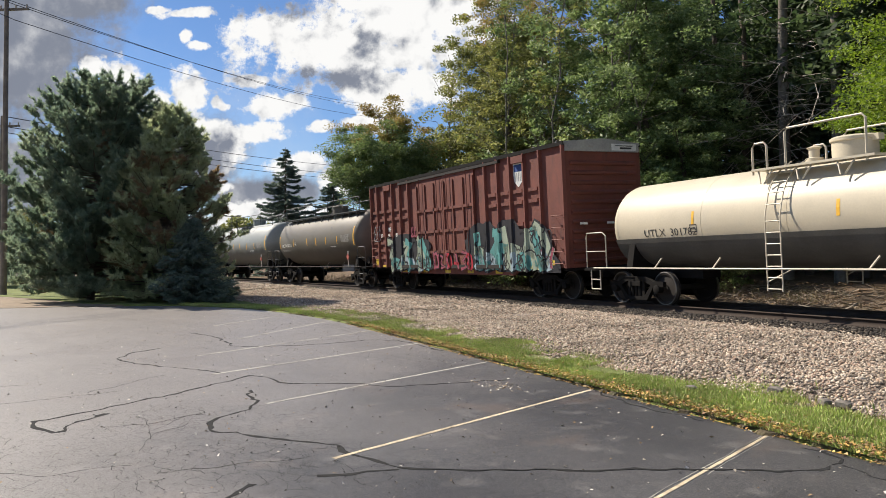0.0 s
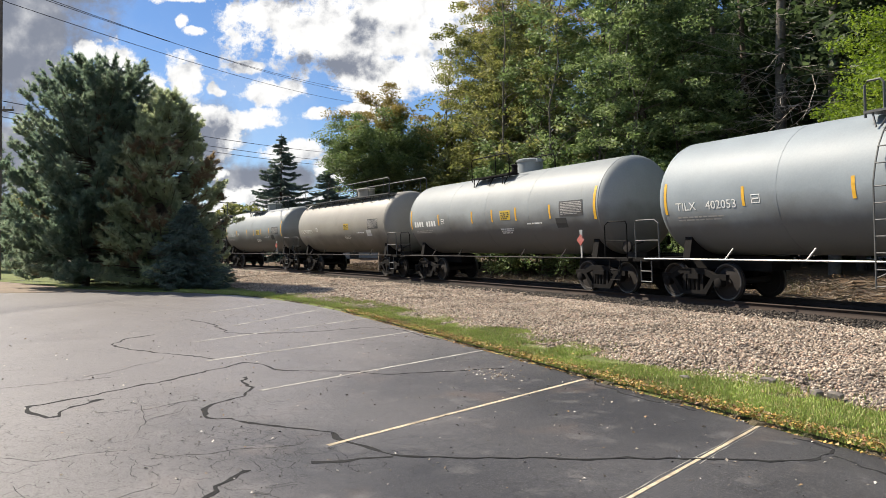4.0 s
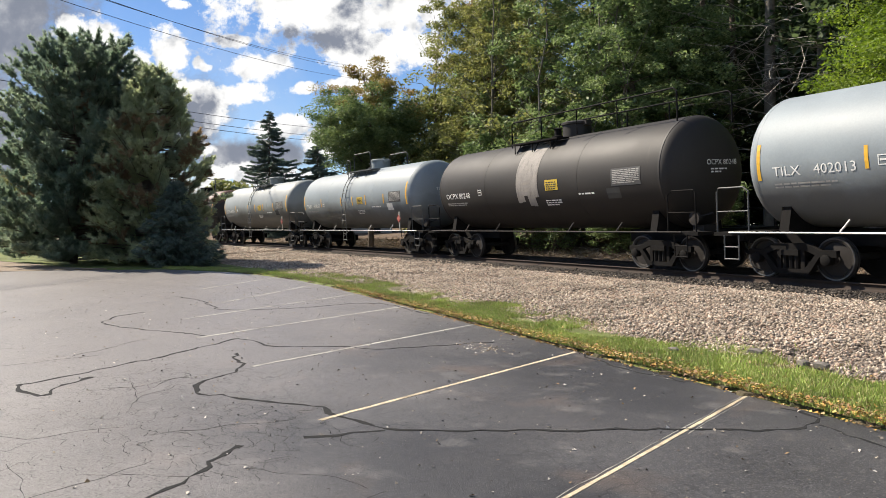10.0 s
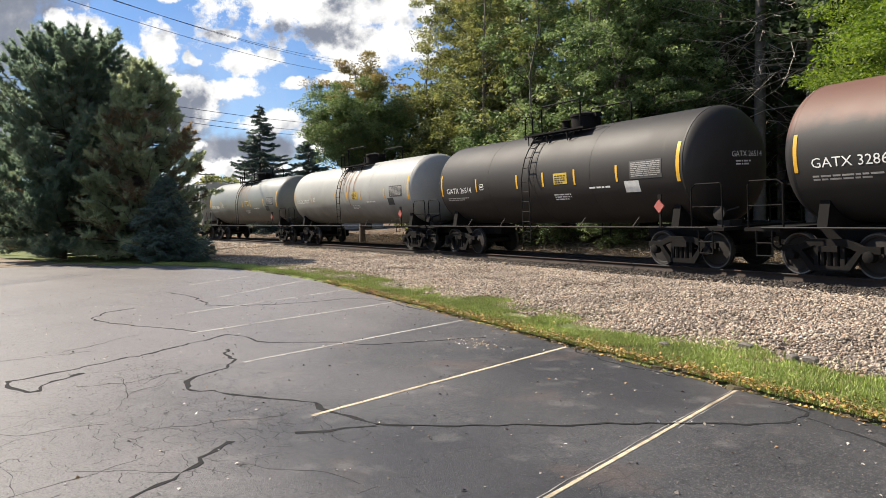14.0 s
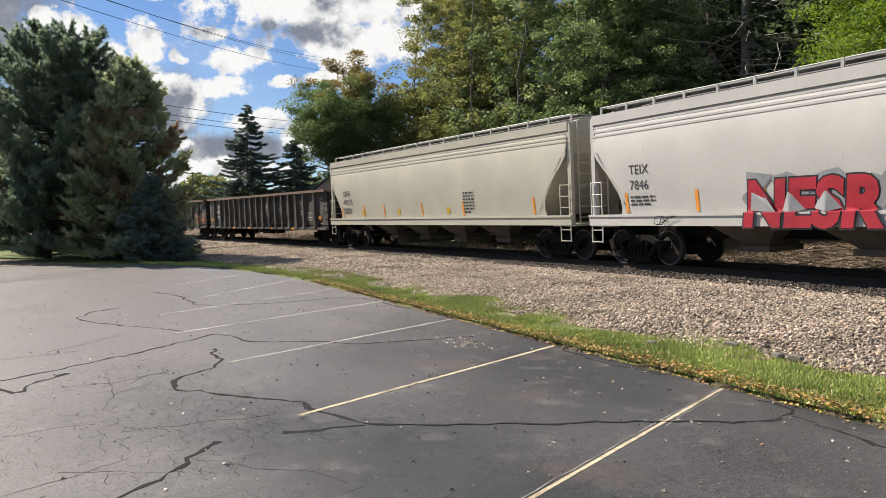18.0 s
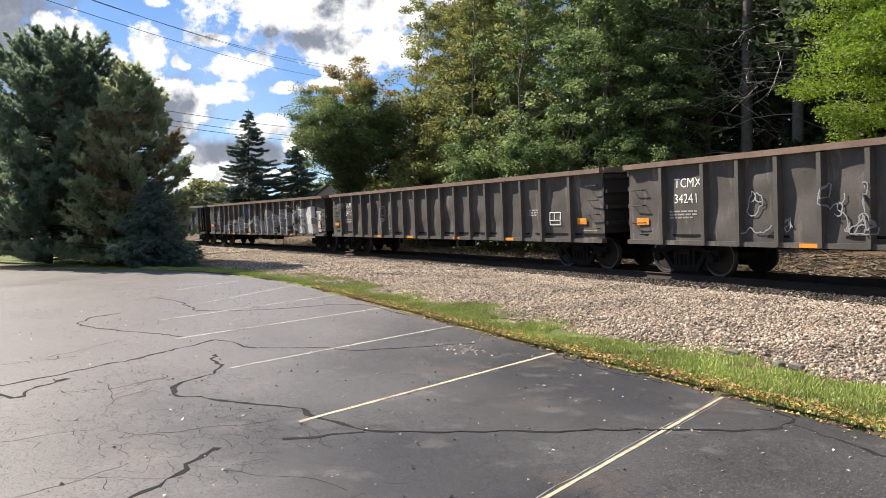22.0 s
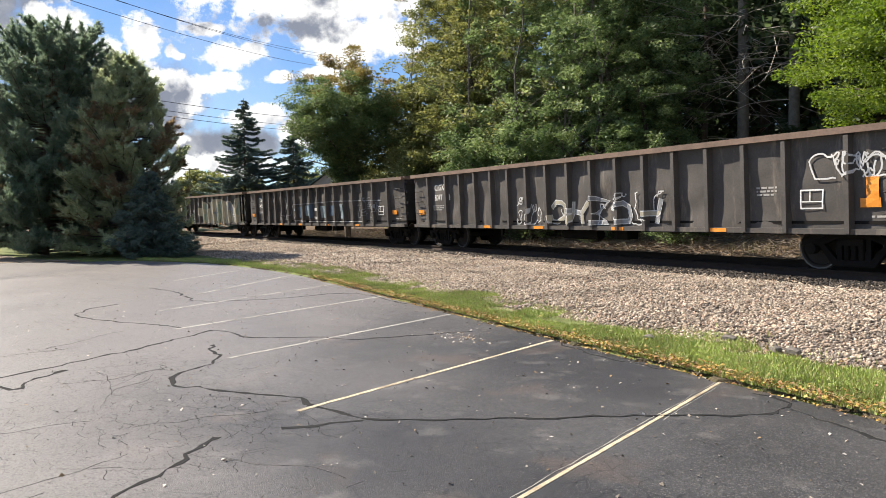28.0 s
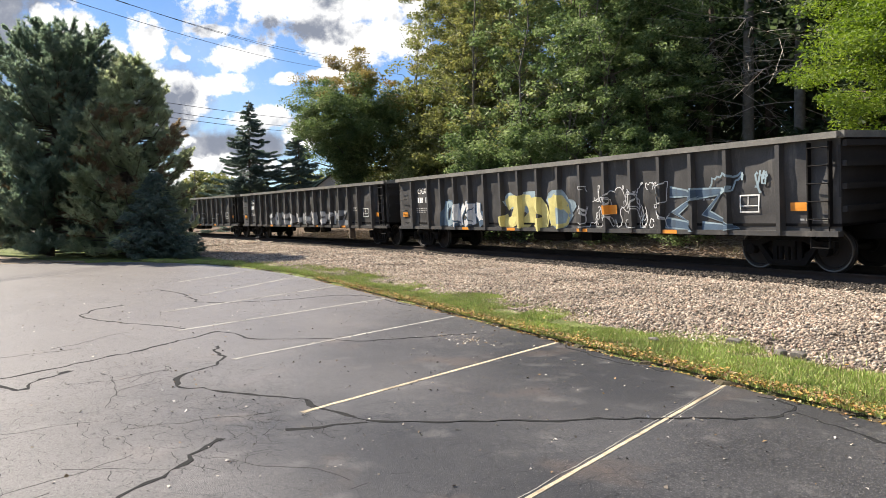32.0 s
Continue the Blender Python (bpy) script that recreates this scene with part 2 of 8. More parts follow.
def finish(name, bm, material, smooth=None):
    bmesh.ops.recalc_face_normals(bm, faces=bm.faces)
    me = bpy.data.meshes.new(name)
    if smooth:
        for f in bm.faces:
            f.smooth = True
        for e in bm.edges:
            if len(e.link_faces) == 2 and e.calc_face_angle(0) > radians(smooth):
                e.smooth = False
    bm.to_mesh(me)
    bm.free()
    me.materials.append(material)
    return me


def part(name, bm, material, parent, label="", smooth=None):
    ob = new(name, finish(name, bm, material, smooth))
    ob.parent = parent
    if label:
        tagged(ob, label)
    return ob


def shared(key, name, build, material, parent, label="", smooth=None, m=None):
    """A part on a mesh that alike parts share."""
    k = (key, material.name)
    if k not in CACHE:
        bm = bmesh.new()
        build(bm)
        CACHE[k] = finish(name, bm, material, smooth)
    ob = new(name, CACHE[k])
    ob.parent = parent
    if m is not None:
        ob.matrix_basis = m
    if label:
        tagged(ob, label)
    return ob


def thing(name, label, category, group="", kind="", m=None):
    ob = tagged(new(name), label, category, group, kind)
    ob.empty_display_size = 0.3
    if m is not None:
        ob.matrix_basis = m
    return ob


def solid(name, verts, faces, material, label="", category="", group="", kind="", smooth=False):
    me = bpy.data.meshes.new(name)
    me.from_pydata([tuple(v) for v in verts], [], faces)
    me.materials.append(material)
    if smooth:
        me.polygons.foreach_set("use_smooth", [True] * len(me.polygons))
    return tagged(new(name, me), label, category, group, kind)


def quads(name, co, material, parent=None, label="", category="", kind="stuff", corners=4):
    """Many loose small faces from one array of corners."""
    co = np.asarray(co, np.float32).reshape(-1, 3)
    n = len(co) // corners
    me = bpy.data.meshes.new(name)
    me.vertices.add(len(co))
    me.vertices.foreach_set("co", co.ravel())
    me.loops.add(len(co))
    me.loops.foreach_set("vertex_index", np.arange(len(co), dtype=np.int32))
    me.polygons.add(n)
    me.polygons.foreach_set("loop_start", np.arange(0, len(co), corners, dtype=np.int32))
    me.update(calc_edges=True)
    me.validate()
    me.materials.append(material)
    ob = new(name, me)
    ob.parent = parent
    return tagged(ob, label, category, "", kind)


# ---- the track's line ----
TRACK_Y, BEND, LEAN, RAIL_Z = 15.16, -0.002753, 3.0, 0.57


def track(s):
    """Place and heading of the track's middle, s metres along it from beside the camera."""
    c = min(max(s, -90.0), 40.0)
    th = BEND * c
    x, y = math.sin(th) / BEND, TRACK_Y + (1 - math.cos(th)) / BEND
    return x + (s - c) * math.cos(th), y + (s - c) * math.sin(th), th


def on_track(s):
    x, y, th = track(s)
    return pose(x, y, RAIL_Z, 0, 0, math.degrees(th)) @ pose(0, 0, 0, LEAN)


def beside(s, v, z):
    """A point v metres across from the track's middle (towards the woods), z over the lot."""
    x, y, th = track(s)
    return (x - v * math.sin(th), y + v * math.cos(th), z)


# ---- ground ----
def asphalt():
    """Old asphalt: stone grain, sealed patches, pale scuffs and a net of fine cracks where it has given way."""
    m = mat("asphalt", (0.056, 0.055, 0.057), 0.47, var=0.4, scale=0.5, fine=150, bump=0.6, dist=0.008, dirt=(0.115, 0.10, 0.09), amount=0.4)
    nt = m.node_tree
    N, L = nt.nodes.new, nt.links.new
    b = nt.nodes["Principled BSDF"]
    last = b.inputs["Base Color"].links[0].from_socket
    tc, vor, where, warp = N("ShaderNodeTexCoord"), N("ShaderNodeTexVoronoi"), N("ShaderNodeTexNoise"), N("ShaderNodeTexNoise")
    vor.feature = "DISTANCE_TO_EDGE"
    vor.inputs["Scale"].default_value, where.inputs["Scale"].default_value, warp.inputs["Scale"].default_value = 3.6, 0.28, 3.0
    where.inputs["Detail"].default_value = 2
    add, sc = N("ShaderNodeVectorMath"), N("ShaderNodeVectorMath")
    sc.operation, sc.inputs["Scale"].default_value = "SCALE", 0.28
    L(tc.outputs["Object"], warp.inputs["Vector"]), L(warp.outputs["Color"], sc.inputs[0])
    L(tc.outputs["Object"], add.inputs[0]), L(sc.outputs[0], add.inputs[1]), L(add.outputs[0], vor.inputs["Vector"])
    L(tc.outputs["Object"], where.inputs["Vector"])
    line, spot, both = N("ShaderNodeMapRange"), N("ShaderNodeMapRange"), N("ShaderNodeMath")
    line.inputs[1].default_value, line.inputs[2].default_value, line.inputs[3].default_value, line.inputs[4].default_value = 0.004, 0.02, 0.75, 0.0
    spot.inputs[1].default_value, spot.inputs[2].default_value = 0.47, 0.58
    both.operation = "MULTIPLY"
    L(vor.outputs["Distance"], line.inputs[0]), L(where.outputs[0], spot.inputs[0]), L(line.outputs[0], both.inputs[0]), L(spot.outputs[0], both.inputs[1])
    grit, gm, chips = N("ShaderNodeTexVoronoi"), N("ShaderNodeMapRange"), N("ShaderNodeMix")
    grit.inputs["Scale"].default_value = 85
    L(tc.outputs["Object"], grit.inputs["Vector"])
    gm.inputs[1].default_value, gm.inputs[2].default_value, gm.inputs[4].default_value = 0.74, 1.0, 0.5
    sepc = N("ShaderNodeSeparateColor")
    L(grit.outputs["Color"], sepc.inputs[0]), L(sepc.outputs[0], gm.inputs[0])
    chips.data_type = "RGBA"
    chips.inputs[7].default_value = (0.20, 0.195, 0.19, 1)
    L(gm.outputs[0], chips.inputs[0]), L(last, chips.inputs[6])
    last = chips.outputs[2]
    # darker resealed stretches, and brown spots where oil or soil has soaked in
    for scale, detail, lo, hi, colour, strength in ((0.33, 3, 0.45, 0.57, (0.030, 0.030, 0.033, 1), 0.7), (1.1, 6, 0.58, 0.70, (0.14, 0.105, 0.085, 1), 0.5), (2.6, 8, 0.57, 0.68, (0.15, 0.145, 0.14, 1), 0.55)):
        ns, mr, mz = N("ShaderNodeTexNoise"), N("ShaderNodeMapRange"), N("ShaderNodeMix")
        ns.inputs["Scale"].default_value, ns.inputs["Detail"].default_value = scale, detail
        L(tc.outputs["Object"], ns.inputs["Vector"]), L(ns.outputs[0], mr.inputs[0])
        mr.inputs[1].default_value, mr.inputs[2].default_value, mr.inputs[4].default_value = lo, hi, strength
        mz.data_type, mz.inputs[7].default_value = "RGBA", colour
        L(mr.outputs[0], mz.inputs[0]), L(last, mz.inputs[6])
        last = mz.outputs[2]
    # the older surface beyond the sealed bays is paler: bleached, with glare painted in
    way, dot, worn, blend = N("ShaderNodeTexNoise"), N("ShaderNodeVectorMath"), N("ShaderNodeMapRange"), N("ShaderNodeMix")
    way.inputs["Scale"].default_value, way.inputs["Detail"].default_value = 0.45, 6
    dot.operation, dot.inputs[1].default_value = "DOT_PRODUCT", (-1.0, -1.2, 0.0)
    wave = N("ShaderNodeMath")
    wave.operation, wave.inputs[1].default_value = "MULTIPLY_ADD", 9.0
    L(tc.outputs["Object"], way.inputs["Vector"]), L(tc.outputs["Object"], dot.inputs[0])
    L(way.outputs[0], wave.inputs[0]), L(dot.outputs["Value"], wave.inputs[2]), L(wave.outputs[0], worn.inputs[0])
    worn.interpolation_type = "SMOOTHSTEP"
    worn.inputs[1].default_value, worn.inputs[2].default_value, worn.inputs[4].default_value = 5.0, 15.0, 0.75
    blend.data_type, blend.inputs[7].default_value = "RGBA", (0.235, 0.215, 0.205, 1)
    L(worn.outputs[0], blend.inputs[0]), L(last, blend.inputs[6])
    last = blend.outputs[2]
    # pits where stones have come out, and pale stones laid bare
    for scale, detail, lo, hi, colour, strength in ((48, 3, 0.56, 0.66, (0.022, 0.021, 0.021, 1), 0.75), (17, 5, 0.58, 0.68, (0.03, 0.029, 0.029, 1), 0.5), (75, 2, 0.62, 0.70, (0.33, 0.315, 0.30, 1), 0.6)):
        ns, mr, mz = N("ShaderNodeTexNoise"), N("ShaderNodeMapRange"), N("ShaderNodeMix")
        ns.inputs["Scale"].default_value, ns.inputs["Detail"].default_value = scale, detail
        L(tc.outputs["Object"], ns.inputs["Vector"]), L(ns.outputs[0], mr.inputs[0])
        mr.inputs[1].default_value, mr.inputs[2].default_value, mr.inputs[4].default_value = lo, hi, strength
        mz.data_type, mz.inputs[7].default_value = "RGBA", colour
        L(mr.outputs[0], mz.inputs[0]), L(last, mz.inputs[6])
        last = mz.outputs[2]
    mx = N("ShaderNodeMix")
    mx.data_type = "RGBA"
    mx.inputs[7].default_value = (0.014, 0.014, 0.015, 1)
    L(both.outputs[0], mx.inputs[0]), L(last, mx.inputs[6]), L(mx.outputs[2], b.inputs["Base Color"])
    return m


ASPHALT = asphalt()
EARTH = mat("earth", (0.16, 0.125, 0.07), 0.97, var=0.3, scale=0.4, fine=14, bump=0.6, dist=0.05, dirt=(0.07, 0.085, 0.03), amount=0.8)
DIRT = mat("bare_dirt", (0.22, 0.17, 0.12), 0.95, var=0.25, scale=0.8, fine=30, bump=0.6, dist=0.03, dirt=(0.10, 0.10, 0.05), amount=0.4)
TURF = mat("turf", (0.14, 0.17, 0.04), 0.95, var=0.35, scale=1.1, fine=50, bump=0.7, dist=0.04, dirt=(0.16, 0.11, 0.05), amount=0.5)
# bed tone lowered to paint the shade in gaps between the loose stones
STONE = mat("ballast_stone", (0.21, 0.175, 0.145), 0.9, var=0.3, scale=7, fine=55, bump=0.9, dist=0.03, dirt=(0.17, 0.13, 0.10), amount=0.4)
def loose(name, cols, rough=0.9, bump=0.4, fine=60):
    """Loose pieces, each of its own tone."""
    m = mat(name, cols[0], rough, var=0.2, scale=5, fine=fine, bump=bump, dist=0.01)
    nt = m.node_tree
    N, L = nt.nodes.new, nt.links.new
    geo, cr = N("ShaderNodeNewGeometry"), N("ShaderNodeValToRGB")
    cr.color_ramp.interpolation = "CONSTANT" if len(cols) > 3 else "LINEAR"
    e = cr.color_ramp.elements
    for i, c in enumerate(cols):
        el = e[i] if i < 2 else e.new(i / len(cols))
        el.position, el.color = i / len(cols), rgb(c)
    L(geo.outputs["Random Per Island"], cr.inputs[0])
    tc, wide, mr, mul = N("ShaderNodeTexCoord"), N("ShaderNodeTexNoise"), N("ShaderNodeMapRange"), N("ShaderNodeVectorMath")
    wide.inputs["Scale"].default_value, wide.inputs["Detail"].default_value = 0.9, 5
    mr.inputs[1].default_value, mr.inputs[2].default_value, mr.inputs[3].default_value, mr.inputs[4].default_value = 0.3, 0.68, 0.76, 1.28
    mul.operation = "SCALE"
    L(tc.outputs["Object"], wide.inputs["Vector"]), L(wide.outputs[0], mr.inputs[0])
    L(cr.outputs[0], mul.inputs[0]), L(mr.outputs[0], mul.inputs["Scale"])
    L(mul.outputs[0], nt.nodes["Principled BSDF"].inputs["Base Color"])
    return m


LITTER = mat("leaf_litter", (0.13, 0.085, 0.05), 0.95, var=0.4, scale=2.2, fine=26, bump=0.9, dist=0.06, dirt=(0.05, 0.05, 0.025), amount=0.5)

solid("ground", [(-1500, -1500, -0.07), (1500, -1500, -0.07), (1500, 1500, -0.07), (-1500, 1500, -0.07)], [(0, 1, 2, 3)], EARTH,
      "flat earth and rough grass out to the horizon", "ground", kind="structure")

LOT = [(25, -40), (25, 5.75), (-4, 5.82), (-8.2, 5.87), (-14.5, 6.0), (-18, 6.08), (-22, 6.1), (-26, 5.5), (-29, 4.7), (-32, 2.6), (-33, -1), (-33.5, -40)]


def lot():
    bm = bmesh.new()
    top = [bm.verts.new((x, y, 0.0)) for x, y in LOT]
    low = [bm.verts.new((x, y, -0.12)) for x, y in LOT]
    bm.faces.new(top)
    for k in range(len(LOT)):
        j = (k + 1) % len(LOT)
        bm.faces.new((low[k], low[j], top[j], top[k]))
    ob = new("parking_lot", finish("parking_lot", bm, ASPHALT))
    return tagged(ob, "worn dark asphalt parking lot with cracks", "parking lot", kind="structure")


LOT_OB = lot()


def sweep(name, profile, s0, s1, step, material, label, category, rough=0.0, frame_z=False):
    """A profile of (across, up) carried along the track; with frame_z it leans as the rails do."""
    verts, faces, n = [], [], len(profile)
    count = int((s1 - s0) / step) + 1
    for i in range(count):
        s = s0 + i * step
        m = on_track(s)
        for v, z in profile:
            if frame_z:
                verts.append(m @ Vector((0, v, z)))
            else:
                x, y, zz = beside(s, v, z)
                verts.append((x, y, zz + rough * noise.noise((x * 0.6, y * 0.6, 3.0))))
    for i in range(count - 1):
        for k in range(n - 1):
            faces.append((i * n + k, (i + 1) * n + k, (i + 1) * n + k + 1, i * n + k + 1))
    return solid(name, verts, faces, material, label, category, kind="structure", smooth=True)


BED = [(-8.6, -0.06), (-7.6, 0.05), (-6.4, 0.12), (-4.6, 0.2), (-3.0, 0.28), (-1.7, 0.31), (0, 0.345), (1.7, 0.43), (2.6, 0.4), (4.2, 0.12), (5.2, -0.02)]
sweep("ballast_bed", BED, -150, 60, 1.0, STONE, "pale crushed stone ballast under and beside the rails", "ballast", 0.05)
VERGE = sweep("verge", [(-13, -0.08), (-10.4, -0.05), (-9.9, -0.04), (-9.6, -0.03), (-9.4, -0.02), (-9.2, 0.0), (-9.05, 0.01), (-8.9, 0.02), (-8.75, 0.02), (-8.6, 0.03), (-8.4, 0.03), (-8.2, 0.035), (-8.0, 0.04), (-7.3, 0.02), (-7.0, -0.08)], -40, 40, 1.0, TURF, "narrow strip of turf beside the asphalt", "verge", 0.02)
sweep("woodland_floor", [(4.0, -0.06), (5.0, 0.1), (7.0, 0.35), (11.0, 0.8), (20, 1.3), (45, 1.8), (80, 1.8)], -120, 70, 3.0, LITTER, "brown leaf litter under the trees", "woodland floor", 0.25)


def margin(name, pts, z, material, label, category):
    """A thin bank of soil laid on the ground within an outline."""
    bm = bmesh.new()
    top, low = [bm.verts.new((x, y, z)) for x, y in pts], [bm.verts.new((x, y, -0.1)) for x, y in pts]
    bm.faces.new(top)
    for k in range(len(pts)):
        j = (k + 1) % len(pts)
        bm.faces.new((low[k], low[j], top[j], top[k]))
    return tagged(new(name, finish(name, bm, material)), label, category, kind="structure")


margin("dirt_margin", [(-33.0, -1), (-33.5, -40), (-50, -40), (-47.0, -6), (-40.0, -2.6), (-35.4, -1.0), (-33.6, 0.6)], 0.015, DIRT, "bare tan dirt along the lot's edge", "dirt")
margin("lawn", [(-32, 2.62), (-33.55, 0.62), (-35.4, -0.98), (-40.0, -2.58), (-47.0, -5.98), (-50, -40), (-90, -40), (-90, 3), (-45, 5.2), (-34, 5.6), (-29, 4.75)], 0.03, TURF, "rough grass under the pines", "lawn")


# ---- trees ----
BARK = mat("bark", (0.11, 0.085, 0.065), 0.95, var=0.35, scale=4, fine=30, bump=0.9, dist=0.04)
PALE_BARK = mat("pale_bark", (0.38, 0.34, 0.29), 0.95, var=0.35, scale=4, fine=30, bump=0.7, dist=0.03)
GREY_BARK = mat("grey_bark", (0.15, 0.135, 0.115), 0.95, var=0.35, scale=4, fine=30, bump=0.7, dist=0.03)
LEAF_GREEN = leaf_mat("leaves_green", [(0.05, 0.085, 0.034), (0.15, 0.205, 0.085), (0.38, 0.44, 0.22)])
LEAF_OLIVE = leaf_mat("leaves_olive", [(0.06, 0.08, 0.03), (0.18, 0.195, 0.07), (0.40, 0.38, 0.16)])
LEAF_RUST = leaf_mat("leaves_turning", [(0.06, 0.10, 0.042), (0.145, 0.195, 0.08), (0.29, 0.33, 0.15)])
LEAF_TOP = leaf_mat("leaves_rusty", [(0.14, 0.15, 0.05), (0.24, 0.20, 0.08), (0.32, 0.21, 0.10)])
LEAF_BRIGHT = leaf_mat("leaves_bright", [(0.08, 0.13, 0.025), (0.16, 0.23, 0.04), (0.27, 0.33, 0.08)])
# darker leaf tones that carry the shade of the wood's inside
LEAF_SHADED = leaf_mat("leaves_shaded", [(0.024, 0.042, 0.02), (0.055, 0.082, 0.038), (0.11, 0.145, 0.07)])
NEEDLES = leaf_mat("needles", [(0.092, 0.142, 0.105), (0.185, 0.24, 0.17), (0.33, 0.36, 0.26)], 0.5, 0.55)
OLIVE_NEEDLES = leaf_mat("olive_needles", [(0.20, 0.24, 0.15), (0.39, 0.43, 0.28), (0.60, 0.60, 0.42)], 0.5, 0.62)
DRY_NEEDLES = leaf_mat("dry_needles", [(0.13, 0.10, 0.06), (0.24, 0.18, 0.11), (0.36, 0.28, 0.18)], 0.6, 0.4)
SPRUCE = leaf_mat("spruce_needles", [(0.06, 0.09, 0.075), (0.11, 0.15, 0.12), (0.19, 0.225, 0.18)], 0.55, 0.3)


def limbs(bm, rng, base, top, r, tiers, reach, up=0.5, start=0.3, wobble=0.25):
    """A tapered trunk that wanders, with side limbs; gives the limbs' ends."""
    base, top = Vector(base), Vector(top)
    pts, n = [], 7
    for i in range(n + 1):
        f = i / n
        p = base.lerp(top, f) + Vector((rng.normal(0, wobble) * f, rng.normal(0, wobble) * f, 0)) * (0 if i == 0 else 1)
        pts.append((p, r * (1 - 0.85 * f) + 0.02))
    taper(bm, pts)
    ends = []
    for i in range(tiers):
        f = start + (1 - start) * (i + rng.random()) / tiers
        k = min(int(f * n), n - 1)
        p = pts[k][0].lerp(pts[k + 1][0], f * n - k)
        a = rng.random() * 6.283
        length = reach * (1.1 - 0.65 * f) * rng.uniform(0.7, 1.2)
        d = Vector((math.cos(a), math.sin(a), up * rng.uniform(0.4, 1.6)))
        mid = p + d * length * 0.5 + Vector((0, 0, rng.normal(0, 0.15)))
        end = p + d * length + Vector((0, 0, rng.normal(0, 0.3)))
        rr = r * 0.38 * (1.15 - f)
        taper(bm, [(p, rr + 0.015), (mid, rr * 0.6 + 0.01), (end, 0.012)], 5)
        ends += [mid, end]
        for _ in range(2):
            q = p + d * length * rng.uniform(0.35, 0.9)
            e = q + Vector((rng.normal(0, 0.5), rng.normal(0, 0.5), rng.uniform(0.0, 0.6))) * length * 0.45
            taper(bm, [(q, rr * 0.35 + 0.008), (e, 0.008)], 4)
            ends.append(e)
    return ends


def taper(bm, pts, n=8):
    rings = []
    for i, (p, r) in enumerate(pts):
        a, c = pts[max(i - 1, 0)][0], pts[min(i + 1, len(pts) - 1)][0]
        d = (c - a).normalized()
        u = d.cross(Vector((0.3, 0.9, 0.1))).normalized()
        w = d.cross(u)
        rings.append([bm.verts.new(p + (u * math.cos(6.2832 * k / n) + w * math.sin(6.2832 * k / n)) * r) for k in range(n)])
    for a, b in zip(rings, rings[1:]):
        for k in range(n):
            bm.faces.new((a[k], a[(k + 1) % n], b[(k + 1) % n], b[k]))
    bm.faces.new(rings[-1])


def leaf_cloud(rng, centres, spread, per, size, thin=0.65):
    """Rhombic leaves in clumps round the given points; they lie mostly flat, so that a clump is lit on top and dark beneath."""
    c = np.repeat(np.array(centres, float), per, 0)
    n = len(c)
    sp = np.repeat(rng.uniform(0.6, 1.3, len(centres)), per)[:, None] * spread
    off = rng.normal(0, 1, (n, 3))
    far = np.linalg.norm(off, axis=1)[:, None]
    off *= np.minimum(1.0, 1.9 / far) * np.where(far > 1.9, rng.uniform(0.55, 1.0, (n, 1)), 1.0)
    p = c + off * sp * np.array([1, 1, thin])
    a = rng.normal(0, 1, (n, 3))
    a[:, 2] = a[:, 2] * 0.5 - 0.25
    a /= np.linalg.norm(a, axis=1)[:, None]
    b = np.cross(a, rng.normal(0, 1, (n, 3)) + np.array([0, 0, 1.5]))
    b /= np.linalg.norm(b, axis=1)[:, None]
    s = rng.uniform(0.6, 1.3, (n, 1)) * size
    return np.stack([p - a * s, p + b * s * 0.46, p + a * s, p - b * s * 0.46], 1)


def broadleaf(name, label, seed, height, radius, leaves, per=90, size=0.13, bark=None, low=0.15, clumps=170, spread=0.5, trunk_r=0.2, lobes=0.35, top=None, share=0.8, egg=0.0, thin=0.65):
    """A leafy tree: trunk, limbs and a lobed crown with gaps."""
    rng = np.random.default_rng(seed)
    root = thing(name, label, "tree", "trees")
    bm = bmesh.new()
    ends = limbs(bm, rng, (0, 0, -0.3), (rng.normal(0, 0.4), rng.normal(0, 0.4), height * 0.93), trunk_r, 14, radius, start=max(low, 0.12))
    part("trunk", bm, bark or BARK, root, smooth=50)
    centres = []
    h0 = height * low
    while len(centres) < clumps:
        d = rng.normal(0, 1, 3)
        d /= np.linalg.norm(d)
        f = rng.random() ** 0.4
        k = 1 + lobes * noise.noise(Vector(d) * 2.1 + Vector((seed * 3.7, 0, 0)))
        w = 1 - egg * max(-d[2] * f, 0)
        centres.append((d[0] * radius * f * k * w, d[1] * radius * f * k * w, (h0 + height) / 2 + d[2] * (height - h0) / 2 * f * k))
    centres += [tuple(e) for e in ends if e.z > h0 and (e.x ** 2 + e.y ** 2) ** 0.5 < radius * (0.9 - egg * 0.5)]
    high = [c for c in centres if top and c[2] > height * (share + 0.25 * noise.noise((c[0] * 0.5, c[1] * 0.5, seed)))]
    rest = [c for c in centres if c not in high]
    quads("crown", leaf_cloud(rng, rest, spread, per, size, thin), leaves, root, kind="")
    if high:
        tagged(quads("turning_leaves", leaf_cloud(rng, high, spread, per, size, thin), top, root, kind=""), "rusty yellow leaves at the crown's top")
    return root


